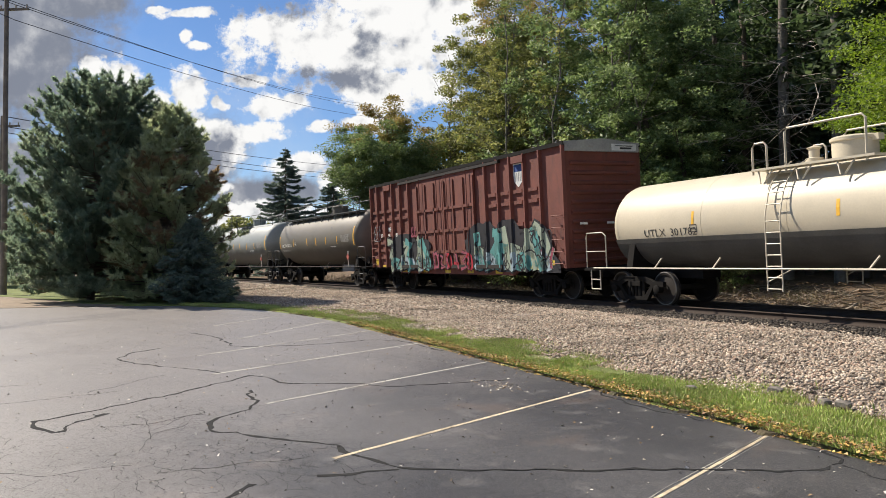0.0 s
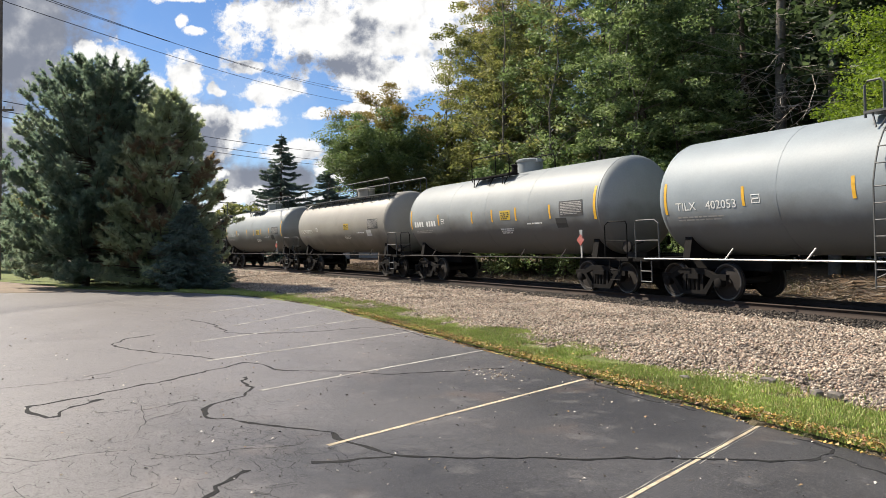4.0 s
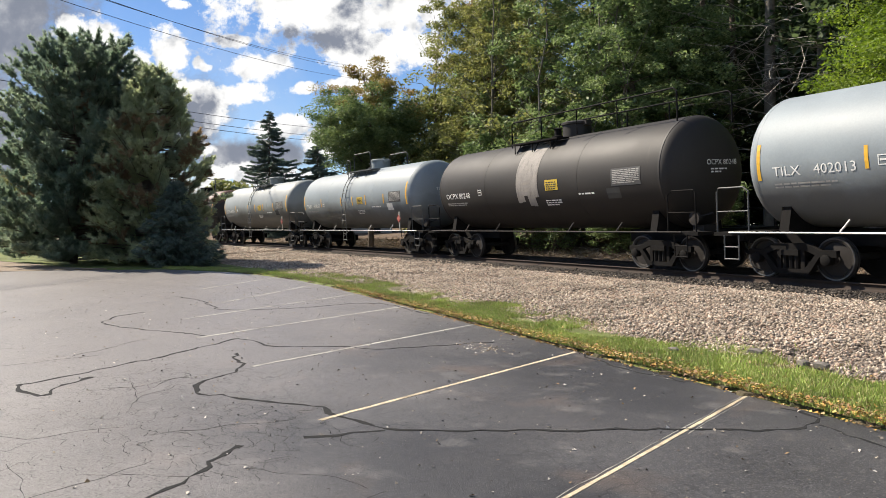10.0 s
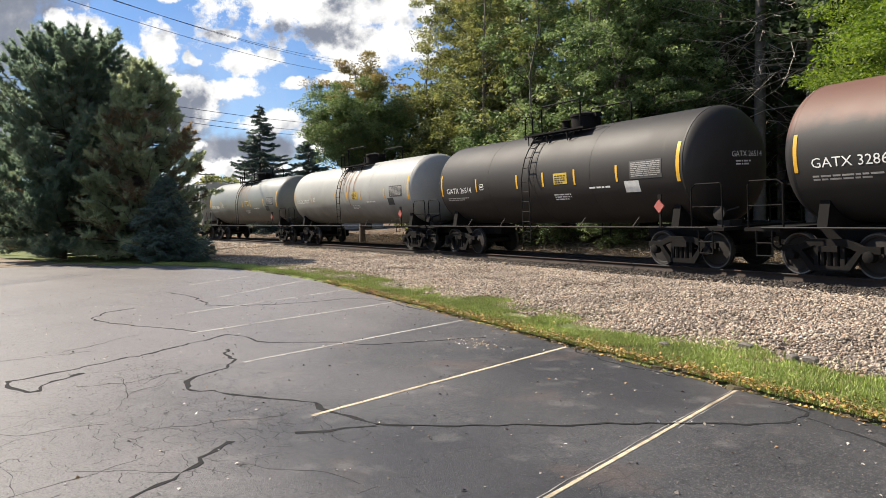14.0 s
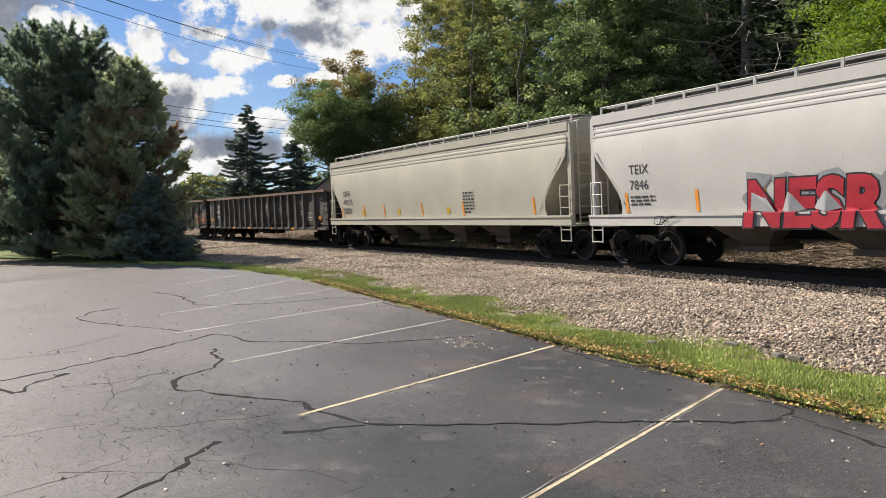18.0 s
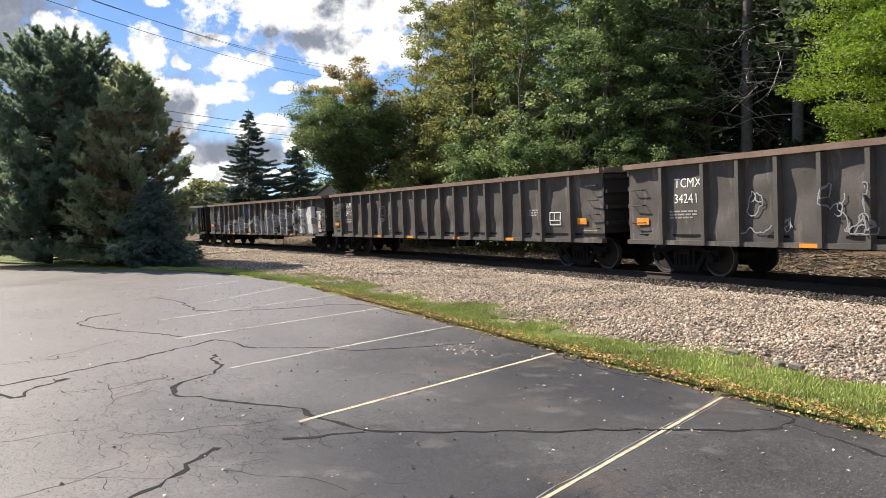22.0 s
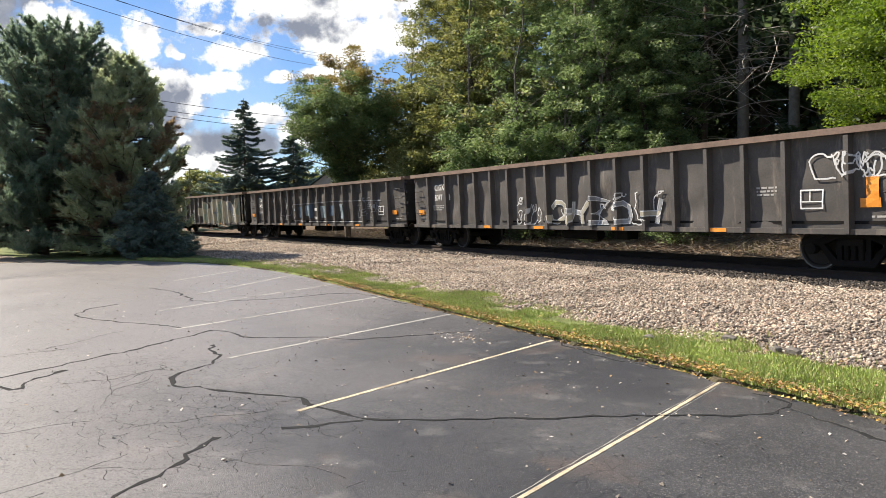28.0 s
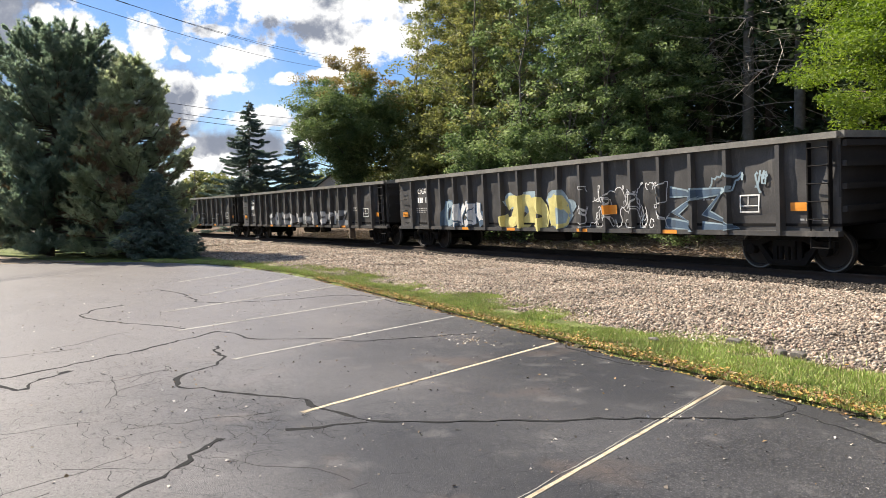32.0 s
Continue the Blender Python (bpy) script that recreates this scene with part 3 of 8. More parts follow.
def pine(name, label, seed, height, radius, tufts=30000, needle=0.2, blunt=0.5, dry=0.0, cap=9.0, lean=(0.0, 0.0), wide=0.016):
    """A full pine: limbs that sweep up at the tips, fine twigs all along them and brushes of needles on the twigs."""
    rng = np.random.default_rng(seed)
    root = thing(name, label, "tree", "trees")
    bm = bmesh.new()
    over = Vector((lean[0], lean[1], 0))
    taper(bm, [(Vector((0, 0, -0.2)), 0.2), (over * 0.3 + Vector((0, 0, height * 0.5)), 0.12), (over + Vector((0, 0, height)), 0.02)])
    twigs = []
    count = int(height * 32)
    for k in range(count):
        f = 0.01 + 0.95 * (k + rng.random()) / count
        z, a = height * f, rng.random() * 6.283
        lobe = 1 + 0.14 * noise.noise((math.cos(a) * 1.8 + seed, math.sin(a) * 1.8, z * 0.55))
        L = max(min(radius * (1.0 - f) ** blunt, cap) * lobe * rng.uniform(0.78, 1.06), 0.35)
        d = Vector((math.cos(a), math.sin(a), 0))
        across = Vector((-d.y, d.x, 0))
        lift = rng.uniform(0.1, 0.3) + 0.35 * f if f > 0.1 else rng.uniform(-0.02, 0.1)
        base = over * f ** 1.6
        p0, p1, p2 = base + Vector((0, 0, z)), base + Vector((0, 0, z + L * 0.05)) + d * L * 0.6, base + Vector((0, 0, min(z + L * lift, height * 1.01))) + d * L
        taper(bm, [(p0, 0.04), (p1, 0.025), (p2, 0.01)], 4)
        twigs.append((p1, p2))
        for j in range(max(int(L * 7), 9)):
            u = rng.uniform(0.12, 1.0) ** 0.7
            q = p0.lerp(p1, min(u / 0.6, 1)) if u < 0.6 else p1.lerp(p2, (u - 0.6) / 0.4)
            e = q + (d * rng.uniform(0.1, 0.7) + across * rng.choice((-1, 1)) * rng.uniform(0.1, 0.9) + Vector((0, 0, rng.uniform(0.15, 0.95)))) * rng.uniform(0.25, 0.6)
            twigs.append((q, e))
            if j % 4 == 0:
                taper(bm, [(q, 0.012), (e, 0.005)], 3)
    for k in range(14):
        a, h = k * 1.05, rng.uniform(0.9, 0.97)
        twigs.append((over + Vector((0, 0, height * h)), over + Vector((0.3 * math.cos(a), 0.3 * math.sin(a), height * (h + 0.05)))))
    part("trunk", bm, BARK, root, smooth=50)
    a = np.array([tuple(q) for q, e in twigs])
    b = np.array([tuple(e) for q, e in twigs])
    i = rng.integers(0, len(twigs), tufts)
    u = rng.random((tufts, 1)) ** 0.75
    p = a[i] + (b[i] - a[i]) * u + rng.normal(0, 0.03, (tufts, 3))
    out = b[i] - a[i]
    out /= np.linalg.norm(out, axis=1)[:, None]
    tri = []
    for k in range(5):
        d = out + rng.normal(0, 0.55, (tufts, 3))
        d /= np.linalg.norm(d, axis=1)[:, None]
        w = np.cross(d, rng.normal(0, 1, (tufts, 3)))
        w *= wide / np.linalg.norm(w, axis=1)[:, None]
        L = rng.uniform(0.7, 1.2, (tufts, 1)) * needle
        tri.append(np.stack([p - w, p + w, p + d * L], 1))
    tri = np.stack(tri, 1)
    # whole twigs of it have browned, most of them low and inside
    old = (np.array([noise.noise((v[0] * 0.9 + seed, v[1] * 0.9, v[2] * 0.9)) for v in a])[i] > 0.62 - dry) & (p[:, 2] < height * 0.75)
    quads("crown", tri[~old], NEEDLES if not dry or dry < 0.3 else OLIVE_NEEDLES, root, kind="", corners=3)
    if dry and old.any():
        tagged(quads("dry_needles", tri[old], DRY_NEEDLES, root, kind="", corners=3), "browned dry needles")
    return root


def spruce(name, label, seed, height, radius, tufts=5000, drop=0.25, mat_=None, leafsize=0.22, tier=0.05):
    """A spruce with tiers of drooping boughs that turn up at the ends, and light between the tiers."""
    rng = np.random.default_rng(seed)
    root = thing(name, label, "tree", "trees")
    bm = bmesh.new()
    taper(bm, [(Vector((0, 0, -0.2)), 0.2), (Vector((0, 0, height)), 0.02)])
    pts, dirs = [], []
    for k in range(int(11 / tier)):
        f = 0.03 + 0.955 * (k + rng.random()) / int(11 / tier)
        z, a = height * f, rng.random() * 6.283
        L = radius * (1 - f) ** 0.9 * rng.choice((1.0, 0.86, 0.72)) * rng.uniform(0.88, 1.1) * (1.0 + 0.3 * noise.noise((math.cos(a) * 1.5, math.sin(a) * 1.5 + seed, z * 0.35))) + 0.12
        d = np.array([math.cos(a), math.sin(a), 0])
        sag = drop * rng.uniform(0.6, 1.3)
        for u in np.linspace(0.12, 1, max(int(L * 10), 3)):
            zz = z - sag * L * u + 0.5 * L * max(u - 0.6, 0) ** 1.3
            for s in (-1, -0.5, 0, 0.5, 1):
                w = s * 0.2 * L * (1.12 - u) + rng.normal(0, 0.03)
                pts.append(d * L * u + np.array([-d[1], d[0], 0]) * w + np.array([0, 0, zz - abs(w) * 0.45]))
                dirs.append(d + np.array([-d[1], d[0], 0]) * s * 0.8 + np.array([0, 0, -0.45]))
        taper(bm, [(Vector((0, 0, z)), 0.03), (Vector(d * L) + Vector((0, 0, z - sag * L)), 0.008)], 4)
    part("trunk", bm, BARK, root, smooth=50)
    pts, dirs = np.array(pts), np.array(dirs)
    i = rng.integers(0, len(pts), tufts)
    p = pts[i] + rng.normal(0, 0.05, (tufts, 3)) * np.array([1, 1, 0.7])
    d = dirs[i] + rng.normal(0, 0.3, (tufts, 3))
    d /= np.linalg.norm(d, axis=1)[:, None]
    w = np.cross(d, rng.normal(0, 1, (tufts, 3)))
    w *= leafsize * 0.16 / np.linalg.norm(w, axis=1)[:, None]
    L = leafsize * rng.uniform(0.6, 1.3, (tufts, 1))
    quads("crown", np.stack([p - d * L * 0.3, p + w, p + d * L, p - w], 1), mat_ or SPRUCE, root, kind="")
    return root


def put(ob, x, y, z, turn=0.0, size=1.0):
    ob.matrix_basis = pose(x, y, z, 0, 0, turn) @ Matrix.Scale(size, 4)
    return ob


put(pine("pine", "tall dense dark green pine at the lot's edge", 1, 10.2, 4.1, 125000, 0.19, 0.31, 0.1, 3.95, (0.1, 0.75), 0.017), -38.6, -0.75, 0, 0)
put(pine("pine", "dark pine behind the taller one", 2, 8.6, 3.2, 30000, 0.22, 0.4, 0, 2.9, (0, 0), 0.024), -41.5, 1.4, 0, 70)
put(pine("pine", "open olive-green pine beside the track", 3, 8.9, 4.0, 80000, 0.17, 0.72, 0.33, 3.1, (0, 0.1), 0.016), -36.4, 2.5, 0, 0)
put(pine("pine", "dark pine far behind the lot", 13, 12.6, 4.0, 18000, 0.3, 0.6), -68.5, -9.2, 0, 120)
put(pine("pine", "dark pine far behind the lot", 14, 11.0, 3.8, 16000, 0.3, 0.6), -64.0, -13.9, 0, 20)
put(spruce("spruce_bush", "small blue-green spruce at the lot's corner", 4, 3.7, 1.9, 26000, 0.12, None, 0.15, 0.04), -33.6, 3.3, 0)
put(spruce("spruce", "tall dark spruce far behind the track", 5, 14.7, 6.7, 90000, 0.22, None, 0.24, 0.06), -82.1, 17.8, 0)
put(spruce("spruce", "dark spruce far behind the track", 6, 11.6, 6.0, 76000, 0.22, None, 0.24, 0.07), -79.8, 22.6, 0)
put(broadleaf("roadside_tree", "round leafy tree turning rusty at the top", 7, 12.4, 4.1, LEAF_RUST, 230, 0.085, low=0.24, clumps=420, spread=0.42, top=LEAF_TOP, share=0.85, egg=1.0, lobes=0.3, thin=0.5), -46.9, 16.9, 0.1)

OAK = broadleaf("woodland_tree", "tall leafy tree with yellowing crown at the wood's edge", 8, 20, 5.2, LEAF_OLIVE, 190, 0.10, low=0.05, clumps=260, spread=0.42, thin=0.5, trunk_r=0.28, top=LEAF_TOP, share=0.88)
put(OAK, -43, 24.5, 0.5)
MAPLE = broadleaf("woodland_tree", "tall green leafy tree at the wood's edge", 9, 19, 4.6, LEAF_GREEN, 150, 0.115, low=0.03, clumps=230, spread=0.42, thin=0.42, trunk_r=0.25)
put(MAPLE, -33.5, 25, 0.6, 40)
DARK = broadleaf("woodland_tree", "tree inside the wood with shade put into its dark leaf colour", 10, 21, 4.8, LEAF_SHADED, 60, 0.24, low=0.12, clumps=260, spread=0.6, trunk_r=0.24)
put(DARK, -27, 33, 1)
BRIGHT = broadleaf("woodland_tree", "bright green young maple beside the track", 11, 9.8, 3.0, LEAF_BRIGHT, 380, 0.056, low=0.1, clumps=210, spread=0.42, trunk_r=0.14, thin=0.34)
put(BRIGHT, -12.9, 22.4, 0.8, 0, 1.12)
SHRUB = broadleaf("shrub", "green leafy shrub at the wood's edge", 15, 6.5, 2.8, LEAF_GREEN, 120, 0.105, low=0.02, clumps=150, spread=0.36, trunk_r=0.09)
put(SHRUB, -36, 20.6, 0.3)
OLIVE = broadleaf("shrub", "yellow-green leafy shrub at the wood's edge", 16, 7.5, 3.0, LEAF_OLIVE, 130, 0.10, low=0.02, clumps=160, spread=0.38, trunk_r=0.09)
put(OLIVE, -41.5, 20.4, 0.3)
put(copy_thing(OLIVE, pose(0, 0, 0)), -46.6, 22.4, 0.3, 120, 1.45)
put(copy_thing(OAK, pose(0, 0, 0)), -50, 25.0, 0.4, 200, 0.72)
rng = np.random.default_rng(5)
for x, y, turn, size in ((-46.5, 25.8, 250, 0.97), (-55, 32, 80, 1.0), (-48, 31, 10, 1.05), (-38, 30, 150, 0.95)):
    put(copy_thing(OAK, pose(0, 0, 0)), x, y, 0.8, turn, size)
for x, y, turn, size in ((-29.3, 24.6, 100, 0.85), (-27.4, 25.0, 30, 0.72), (-39, 34, 300, 1.05)):
    put(copy_thing(MAPLE, pose(0, 0, 0)), x, y, 0.8, turn, size)
for x, y, turn, size in ((-31.5, 21.2, 70, 0.9), (-27.3, 21.8, 160, 0.6), (-22.7, 22.4, 20, 0.6)):
    put(copy_thing(SHRUB, pose(0, 0, 0)), x, y, 0.4, turn, size)
# the last eight are unseen, added to keep sky light off the cars' ends
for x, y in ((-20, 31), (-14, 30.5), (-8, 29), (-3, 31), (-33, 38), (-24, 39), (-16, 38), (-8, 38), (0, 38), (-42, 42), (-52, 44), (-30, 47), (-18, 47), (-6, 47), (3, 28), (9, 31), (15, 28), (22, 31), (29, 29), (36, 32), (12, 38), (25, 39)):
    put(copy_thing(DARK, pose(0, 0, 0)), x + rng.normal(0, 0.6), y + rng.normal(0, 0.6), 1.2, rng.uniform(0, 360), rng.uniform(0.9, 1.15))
UNDER = broadleaf("shrub", "undergrowth deep inside the wood with shade put into its dark leaf colour", 18, 5.0, 2.8, LEAF_SHADED, 60, 0.2, low=0.0, clumps=110, spread=0.5, trunk_r=0.08)
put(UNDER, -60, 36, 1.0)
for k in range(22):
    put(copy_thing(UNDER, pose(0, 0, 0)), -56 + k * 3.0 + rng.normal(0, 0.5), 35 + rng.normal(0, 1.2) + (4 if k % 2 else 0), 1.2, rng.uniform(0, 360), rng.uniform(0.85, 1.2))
# tall bare-limbed pines that stand inside the wood
for k, (x, y, h, r) in enumerate(((-22.0, 28.5, 20, 0.23), (-24.9, 28.7, 21, 0.26), (-26.1, 31.6, 20, 0.18), (-27.7, 28.9, 20, 0.17), (-22.6, 31, 20, 0.18), (-13.2, 27, 20, 0.2), (-29.5, 29, 20, 0.16))):
    rg = np.random.default_rng(60 + k)
    root = thing("forest_trunk", "tall straight trunk with bare dead branches inside the wood", "tree", "trees")
    bm = bmesh.new()
    taper(bm, [(Vector((0, 0, -0.3)), r * 1.15), (Vector((rg.normal(0, 0.1), rg.normal(0, 0.1), h * 0.5)), r * 0.85), (Vector((rg.normal(0, 0.3), rg.normal(0, 0.3), h)), r * 0.4)], 12)
    part("trunk", bm, GREY_BARK if k < 2 else BARK, root, smooth=60)
    for i in range(24):
        bm = bmesh.new()
        z, a = rg.uniform(3.0, 12), rg.uniform(0, 6.283)
        L = rg.uniform(1.4, 4.6)
        if k < 4 and i % 2:
            a, L, z = rg.normal(5.3, 0.7), rg.uniform(3.0, 7.0), rg.uniform(5.5, 12)
        p = Vector((0, 0, z))
        pts = [(p, 0.026)]
        d = Vector((math.cos(a), math.sin(a), rg.uniform(-0.25, 0.3)))
        for q in range(4):
            d = (d + Vector((rg.normal(0, 0.2), rg.normal(0, 0.2), rg.normal(-0.09, 0.14)))).normalized()
            p = p + d * L / 4
            pts.append((p, 0.020 * (1 - q / 4.3)))
        taper(bm, pts, 4)
        for q in (1, 2, 2, 3, 3):
            e = pts[q][0] + Vector((rg.normal(0, 0.5), rg.normal(0, 0.5), rg.normal(-0.1, 0.3)))
            taper(bm, [(pts[q][0], 0.012), (e, 0.005)], 3)
        part("dead_branch", bm, PALE_BARK, root, smooth=60)
    put(root, x, y, 0.9)

# slender grey stems that show through the leaves at the wood's edge
for k, (x, y, h) in enumerate(((-45.5, 21.2, 15), (-42.0, 22.4, 17), (-38.4, 21.4, 16), (-36.6, 22.6, 17), (-34.4, 21.6, 16), (-31.0, 22.4, 17), (-28.2, 22.6, 15))):
    rg = np.random.default_rng(160 + k)
    root = thing("slender_tree", "slender grey stem with thin bare branches at the wood's edge", "tree", "trees")
    bm = bmesh.new()
    ends = limbs(bm, rg, (0, 0, -0.3), (rg.normal(0, 0.9), rg.normal(0, 0.5), h), 0.06, 26, 3.0, 0.75, 0.2, 0.22)
    part("trunk", bm, GREY_BARK, root, smooth=60)
    quads("crown", leaf_cloud(rg, [tuple(e) for e in ends if rg.random() < 0.55], 0.3, 46, 0.12), (LEAF_OLIVE, LEAF_GREEN)[k % 2 if k < 5 else 1], root, kind="")
    put(root, x, y, 0.5)

# far line of trees along the horizon
FAR = broadleaf("far_tree", "hazy round tree far off along the horizon", 17, 9.5, 4.5, LEAF_OLIVE, 36, 0.4, low=0.02, clumps=110, spread=0.7)
put(FAR, -128, 20, 0)
rng = np.random.default_rng(77)
for x, y, size in ((-150, 10, 1.1), (-140, 32, 0.9), (-160, 26, 1.2), (-118, 35, 0.8), (-150, 44, 1.2), (-170, 0, 1.3), (-165, -14, 1.3), (-120, 46, 1.1), (-105, 40, 1.0), (-95, 48, 1.3), (-135, -22, 1.2), (-120, -34, 1.3)):
    put(copy_thing(FAR, pose(0, 0, 0)), x, y, 0, rng.uniform(0, 360), size)


# ---- the train: materials ----
STEEL_DARK = mat("grimy_steel", (0.009, 0.008, 0.0075), 0.8, 0.0, var=0.4, scale=3, fine=40, bump=0.3, dirt=(0.015, 0.012, 0.010), amount=0.4)
STEEL_DARK.node_tree.nodes["Principled BSDF"].inputs["Specular IOR Level"].default_value = 0.15
# chute colour darkened to hold the shade beneath the car
CHUTE = mat("shaded_chute", (0.10, 0.085, 0.07), 0.8, var=0.3, scale=2, fine=40, bump=0.2, dirt=(0.05, 0.04, 0.03), amount=0.6)
STEEL_RUST = mat("rusty_steel", (0.016, 0.012, 0.010), 0.8, 0.0, var=0.35, scale=4, fine=50, bump=0.4, dist=0.006)
TREAD = mat("worn_tread", (0.11, 0.105, 0.10), 0.45, 0.7, var=0.15, scale=5, fine=60, bump=0.05)
RAIL_SIDE = mat("rail_side", (0.04, 0.026, 0.019), 0.85, 0.1, var=0.3, scale=2, fine=40, bump=0.3, dist=0.004)
TIE_WOOD = mat("tie_wood", (0.035, 0.029, 0.024), 0.9, var=0.4, scale=3, fine=30, bump=0.6, dist=0.01, rand=0.35)
WHITE = mat("white_stencil", (0.75, 0.75, 0.72), 0.7, var=0.12, scale=6, fine=30, bump=0, dirt=(0.35, 0.33, 0.3), amount=0.35)
WORN = mat("worn_stencil", (0.34, 0.33, 0.31), 0.75, var=0.2, scale=6, fine=30, bump=0, dirt=(0.15, 0.14, 0.13), amount=0.5)
BOARD = mat("data_board", (0.06, 0.06, 0.06), 0.6, var=0.3, scale=5, fine=30, bump=0)
BLACK = mat("black_stencil", (0.03, 0.03, 0.03), 0.7, var=0.2, scale=6, fine=30, bump=0)
YELLOW = mat("yellow_stripe", (0.72, 0.40, 0.03), 0.5, var=0.15, scale=4, fine=30, bump=0, dirt=(0.45, 0.25, 0.06), amount=0.4)
LABEL_YELLOW = mat("yellow_label", (0.55, 0.38, 0.04), 0.5, var=0.1, scale=4, bump=0)
ORANGE = mat("orange_reflector", (0.75, 0.28, 0.03), 0.45, var=0.15, scale=4, bump=0, dirt=(0.4, 0.2, 0.05), amount=0.4)
RED = mat("red_placard", (0.40, 0.11, 0.09), 0.5, var=0.15, scale=8, bump=0, dirt=(0.7, 0.6, 0.55), amount=0.5)
PALE = mat("pale_plate", (0.62, 0.62, 0.6), 0.6, var=0.15, scale=6, bump=0)
GREY_BAR = mat("grey_painted_bar", (0.085, 0.088, 0.085), 0.6, var=0.25, scale=4, fine=30, bump=0.1, dirt=(0.06, 0.055, 0.05), amount=0.5)
SILVER = mat("galvanised_bar", (0.42, 0.42, 0.40), 0.5, 0.4, var=0.2, scale=6, bump=0.1)
OXIDE = mat("oxide_red_paint", (0.150, 0.044, 0.031), 0.72, var=0.25, scale=1.2, fine=30, bump=0.2, dirt=(0.07, 0.03, 0.025), amount=0.55, streak=(3, 3, 0.5))
ROOF_GREY = mat("galvanised_roof", (0.32, 0.32, 0.31), 0.6, 0.3, var=0.25, scale=1.5, fine=20, bump=0.2, dirt=(0.2, 0.12, 0.07), amount=0.4)
CREAM = mat("cream_tank_paint", (0.50, 0.45, 0.35), 0.5, var=0.08, scale=0.8, fine=30, bump=0.05, dirt=(0.5, 0.4, 0.25), amount=0.3, streak=(2.5, 2.5, 0.4))
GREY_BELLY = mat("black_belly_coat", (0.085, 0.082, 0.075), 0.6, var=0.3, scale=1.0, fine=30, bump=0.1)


def tank_paint(name, col, dirt, amount, rough=0.54, top=None, grime_shade=(0.07, 0.06, 0.05), reach=0.0, amt=0.6):
    """Tank paint: run-off streaks, a lower half dark with road spray and painted-in belly shade and, on some, rust
    burnt through at the top.
    """
    m = mat(name, col, rough, var=0.10, scale=0.7, fine=25, bump=0.04, dirt=dirt, amount=amount, streak=(3.0, 0.6, 0.35))
    nt = m.node_tree
    N, L = nt.nodes.new, nt.links.new
    b = nt.nodes["Principled BSDF"]
    last = b.inputs["Base Color"].links[0].from_socket
    tc, sep, ns = N("ShaderNodeTexCoord"), N("ShaderNodeSeparateXYZ"), N("ShaderNodeTexNoise")
    ns.inputs["Scale"].default_value, ns.inputs["Detail"].default_value = 1.1, 7
    L(tc.outputs["Object"], sep.inputs[0]), L(tc.outputs["Object"], ns.inputs["Vector"])

    def layer(colour, lo, hi, strength, last):
        ad = N("ShaderNodeMath")
        ad.operation, ad.inputs[1].default_value = "MULTIPLY_ADD", 1.1
        L(ns.outputs[0], ad.inputs[0]), L(sep.outputs[2], ad.inputs[2])
        mr = N("ShaderNodeMapRange")
        mr.inputs[1].default_value, mr.inputs[2].default_value, mr.inputs[4].default_value = lo + 0.55, hi + 0.55, strength
        L(ad.outputs[0], mr.inputs[0])
        mx = N("ShaderNodeMix")
        mx.data_type = "RGBA"
        mx.inputs[7].default_value = rgb(colour)
        L(mr.outputs[0], mx.inputs[0]), L(last, mx.inputs[6])
        return mx.outputs[2]
    # road spray from below, deepened to paint in the belly's shade
    if reach:
        last = layer(grime_shade, reach, reach - 0.7, amt, last)
    if top:
        last = layer(top, 3.05, 3.45, 0.75, last)
    L(last, b.inputs["Base Color"])
    b.inputs["Specular IOR Level"].default_value = 0.35
    return m


# ---- the train: shared pieces ----
def side_frame(bm):
    """Both cast side frames of a truck, with bolster, springs, bearing boxes and brake beams."""
    for y0, y1 in ((-1.06, -0.94), (0.94, 1.06)):
        top = [(-1.12, 0.52), (-1.12, 0.66), (-0.72, 0.66), (-0.42, 0.80), (0.42, 0.80), (0.72, 0.66), (1.12, 0.66), (1.12, 0.52), (0.72, 0.52), (0.36, 0.66), (-0.36, 0.66), (-0.72, 0.52)]
        prism(bm, top, y0, y1)
        prism(bm, [(-0.74, 0.54), (-0.62, 0.56), (-0.34, 0.24), (0.34, 0.24), (0.62, 0.56), (0.74, 0.54), (0.44, 0.13), (-0.44, 0.13)], y0, y1)
        for x in (-0.30, 0.30):
            box(bm, x - 0.05, x + 0.05, y0 + 0.02, y1 - 0.02, 0.24, 0.66)
        yo = y0 - 0.05 if y0 < 0 else y1 + 0.05
        for x in (-0.16, -0.01, 0.14):
            tube(bm, [(x, (y0 + y1) / 2, 0.25), (x, (y0 + y1) / 2, 0.55)], 0.06, 8)
        box(bm, -0.24, 0.24, min(y0, yo), max(y1, yo), 0.54, 0.66)
        for x in (-0.889, 0.889):
            lathe(bm, [(min(yo, y0) - 0.02, 0.07), (min(yo, y0), 0.12), (max(yo, y1), 0.12), (max(yo, y1) + 0.02, 0.07)], 12, "y", (x, 0, 0.457))
    box(bm, -0.18, 0.18, -1.0, 1.0, 0.5, 0.74)
    for x in (-0.36, 0.36):
        tube(bm, [(x, -0.8, 0.36), (x, 0.8, 0.36)], 0.04, 6)
    lathe(bm, [(0.74, 0.2), (0.84, 0.2)], 16, "z")


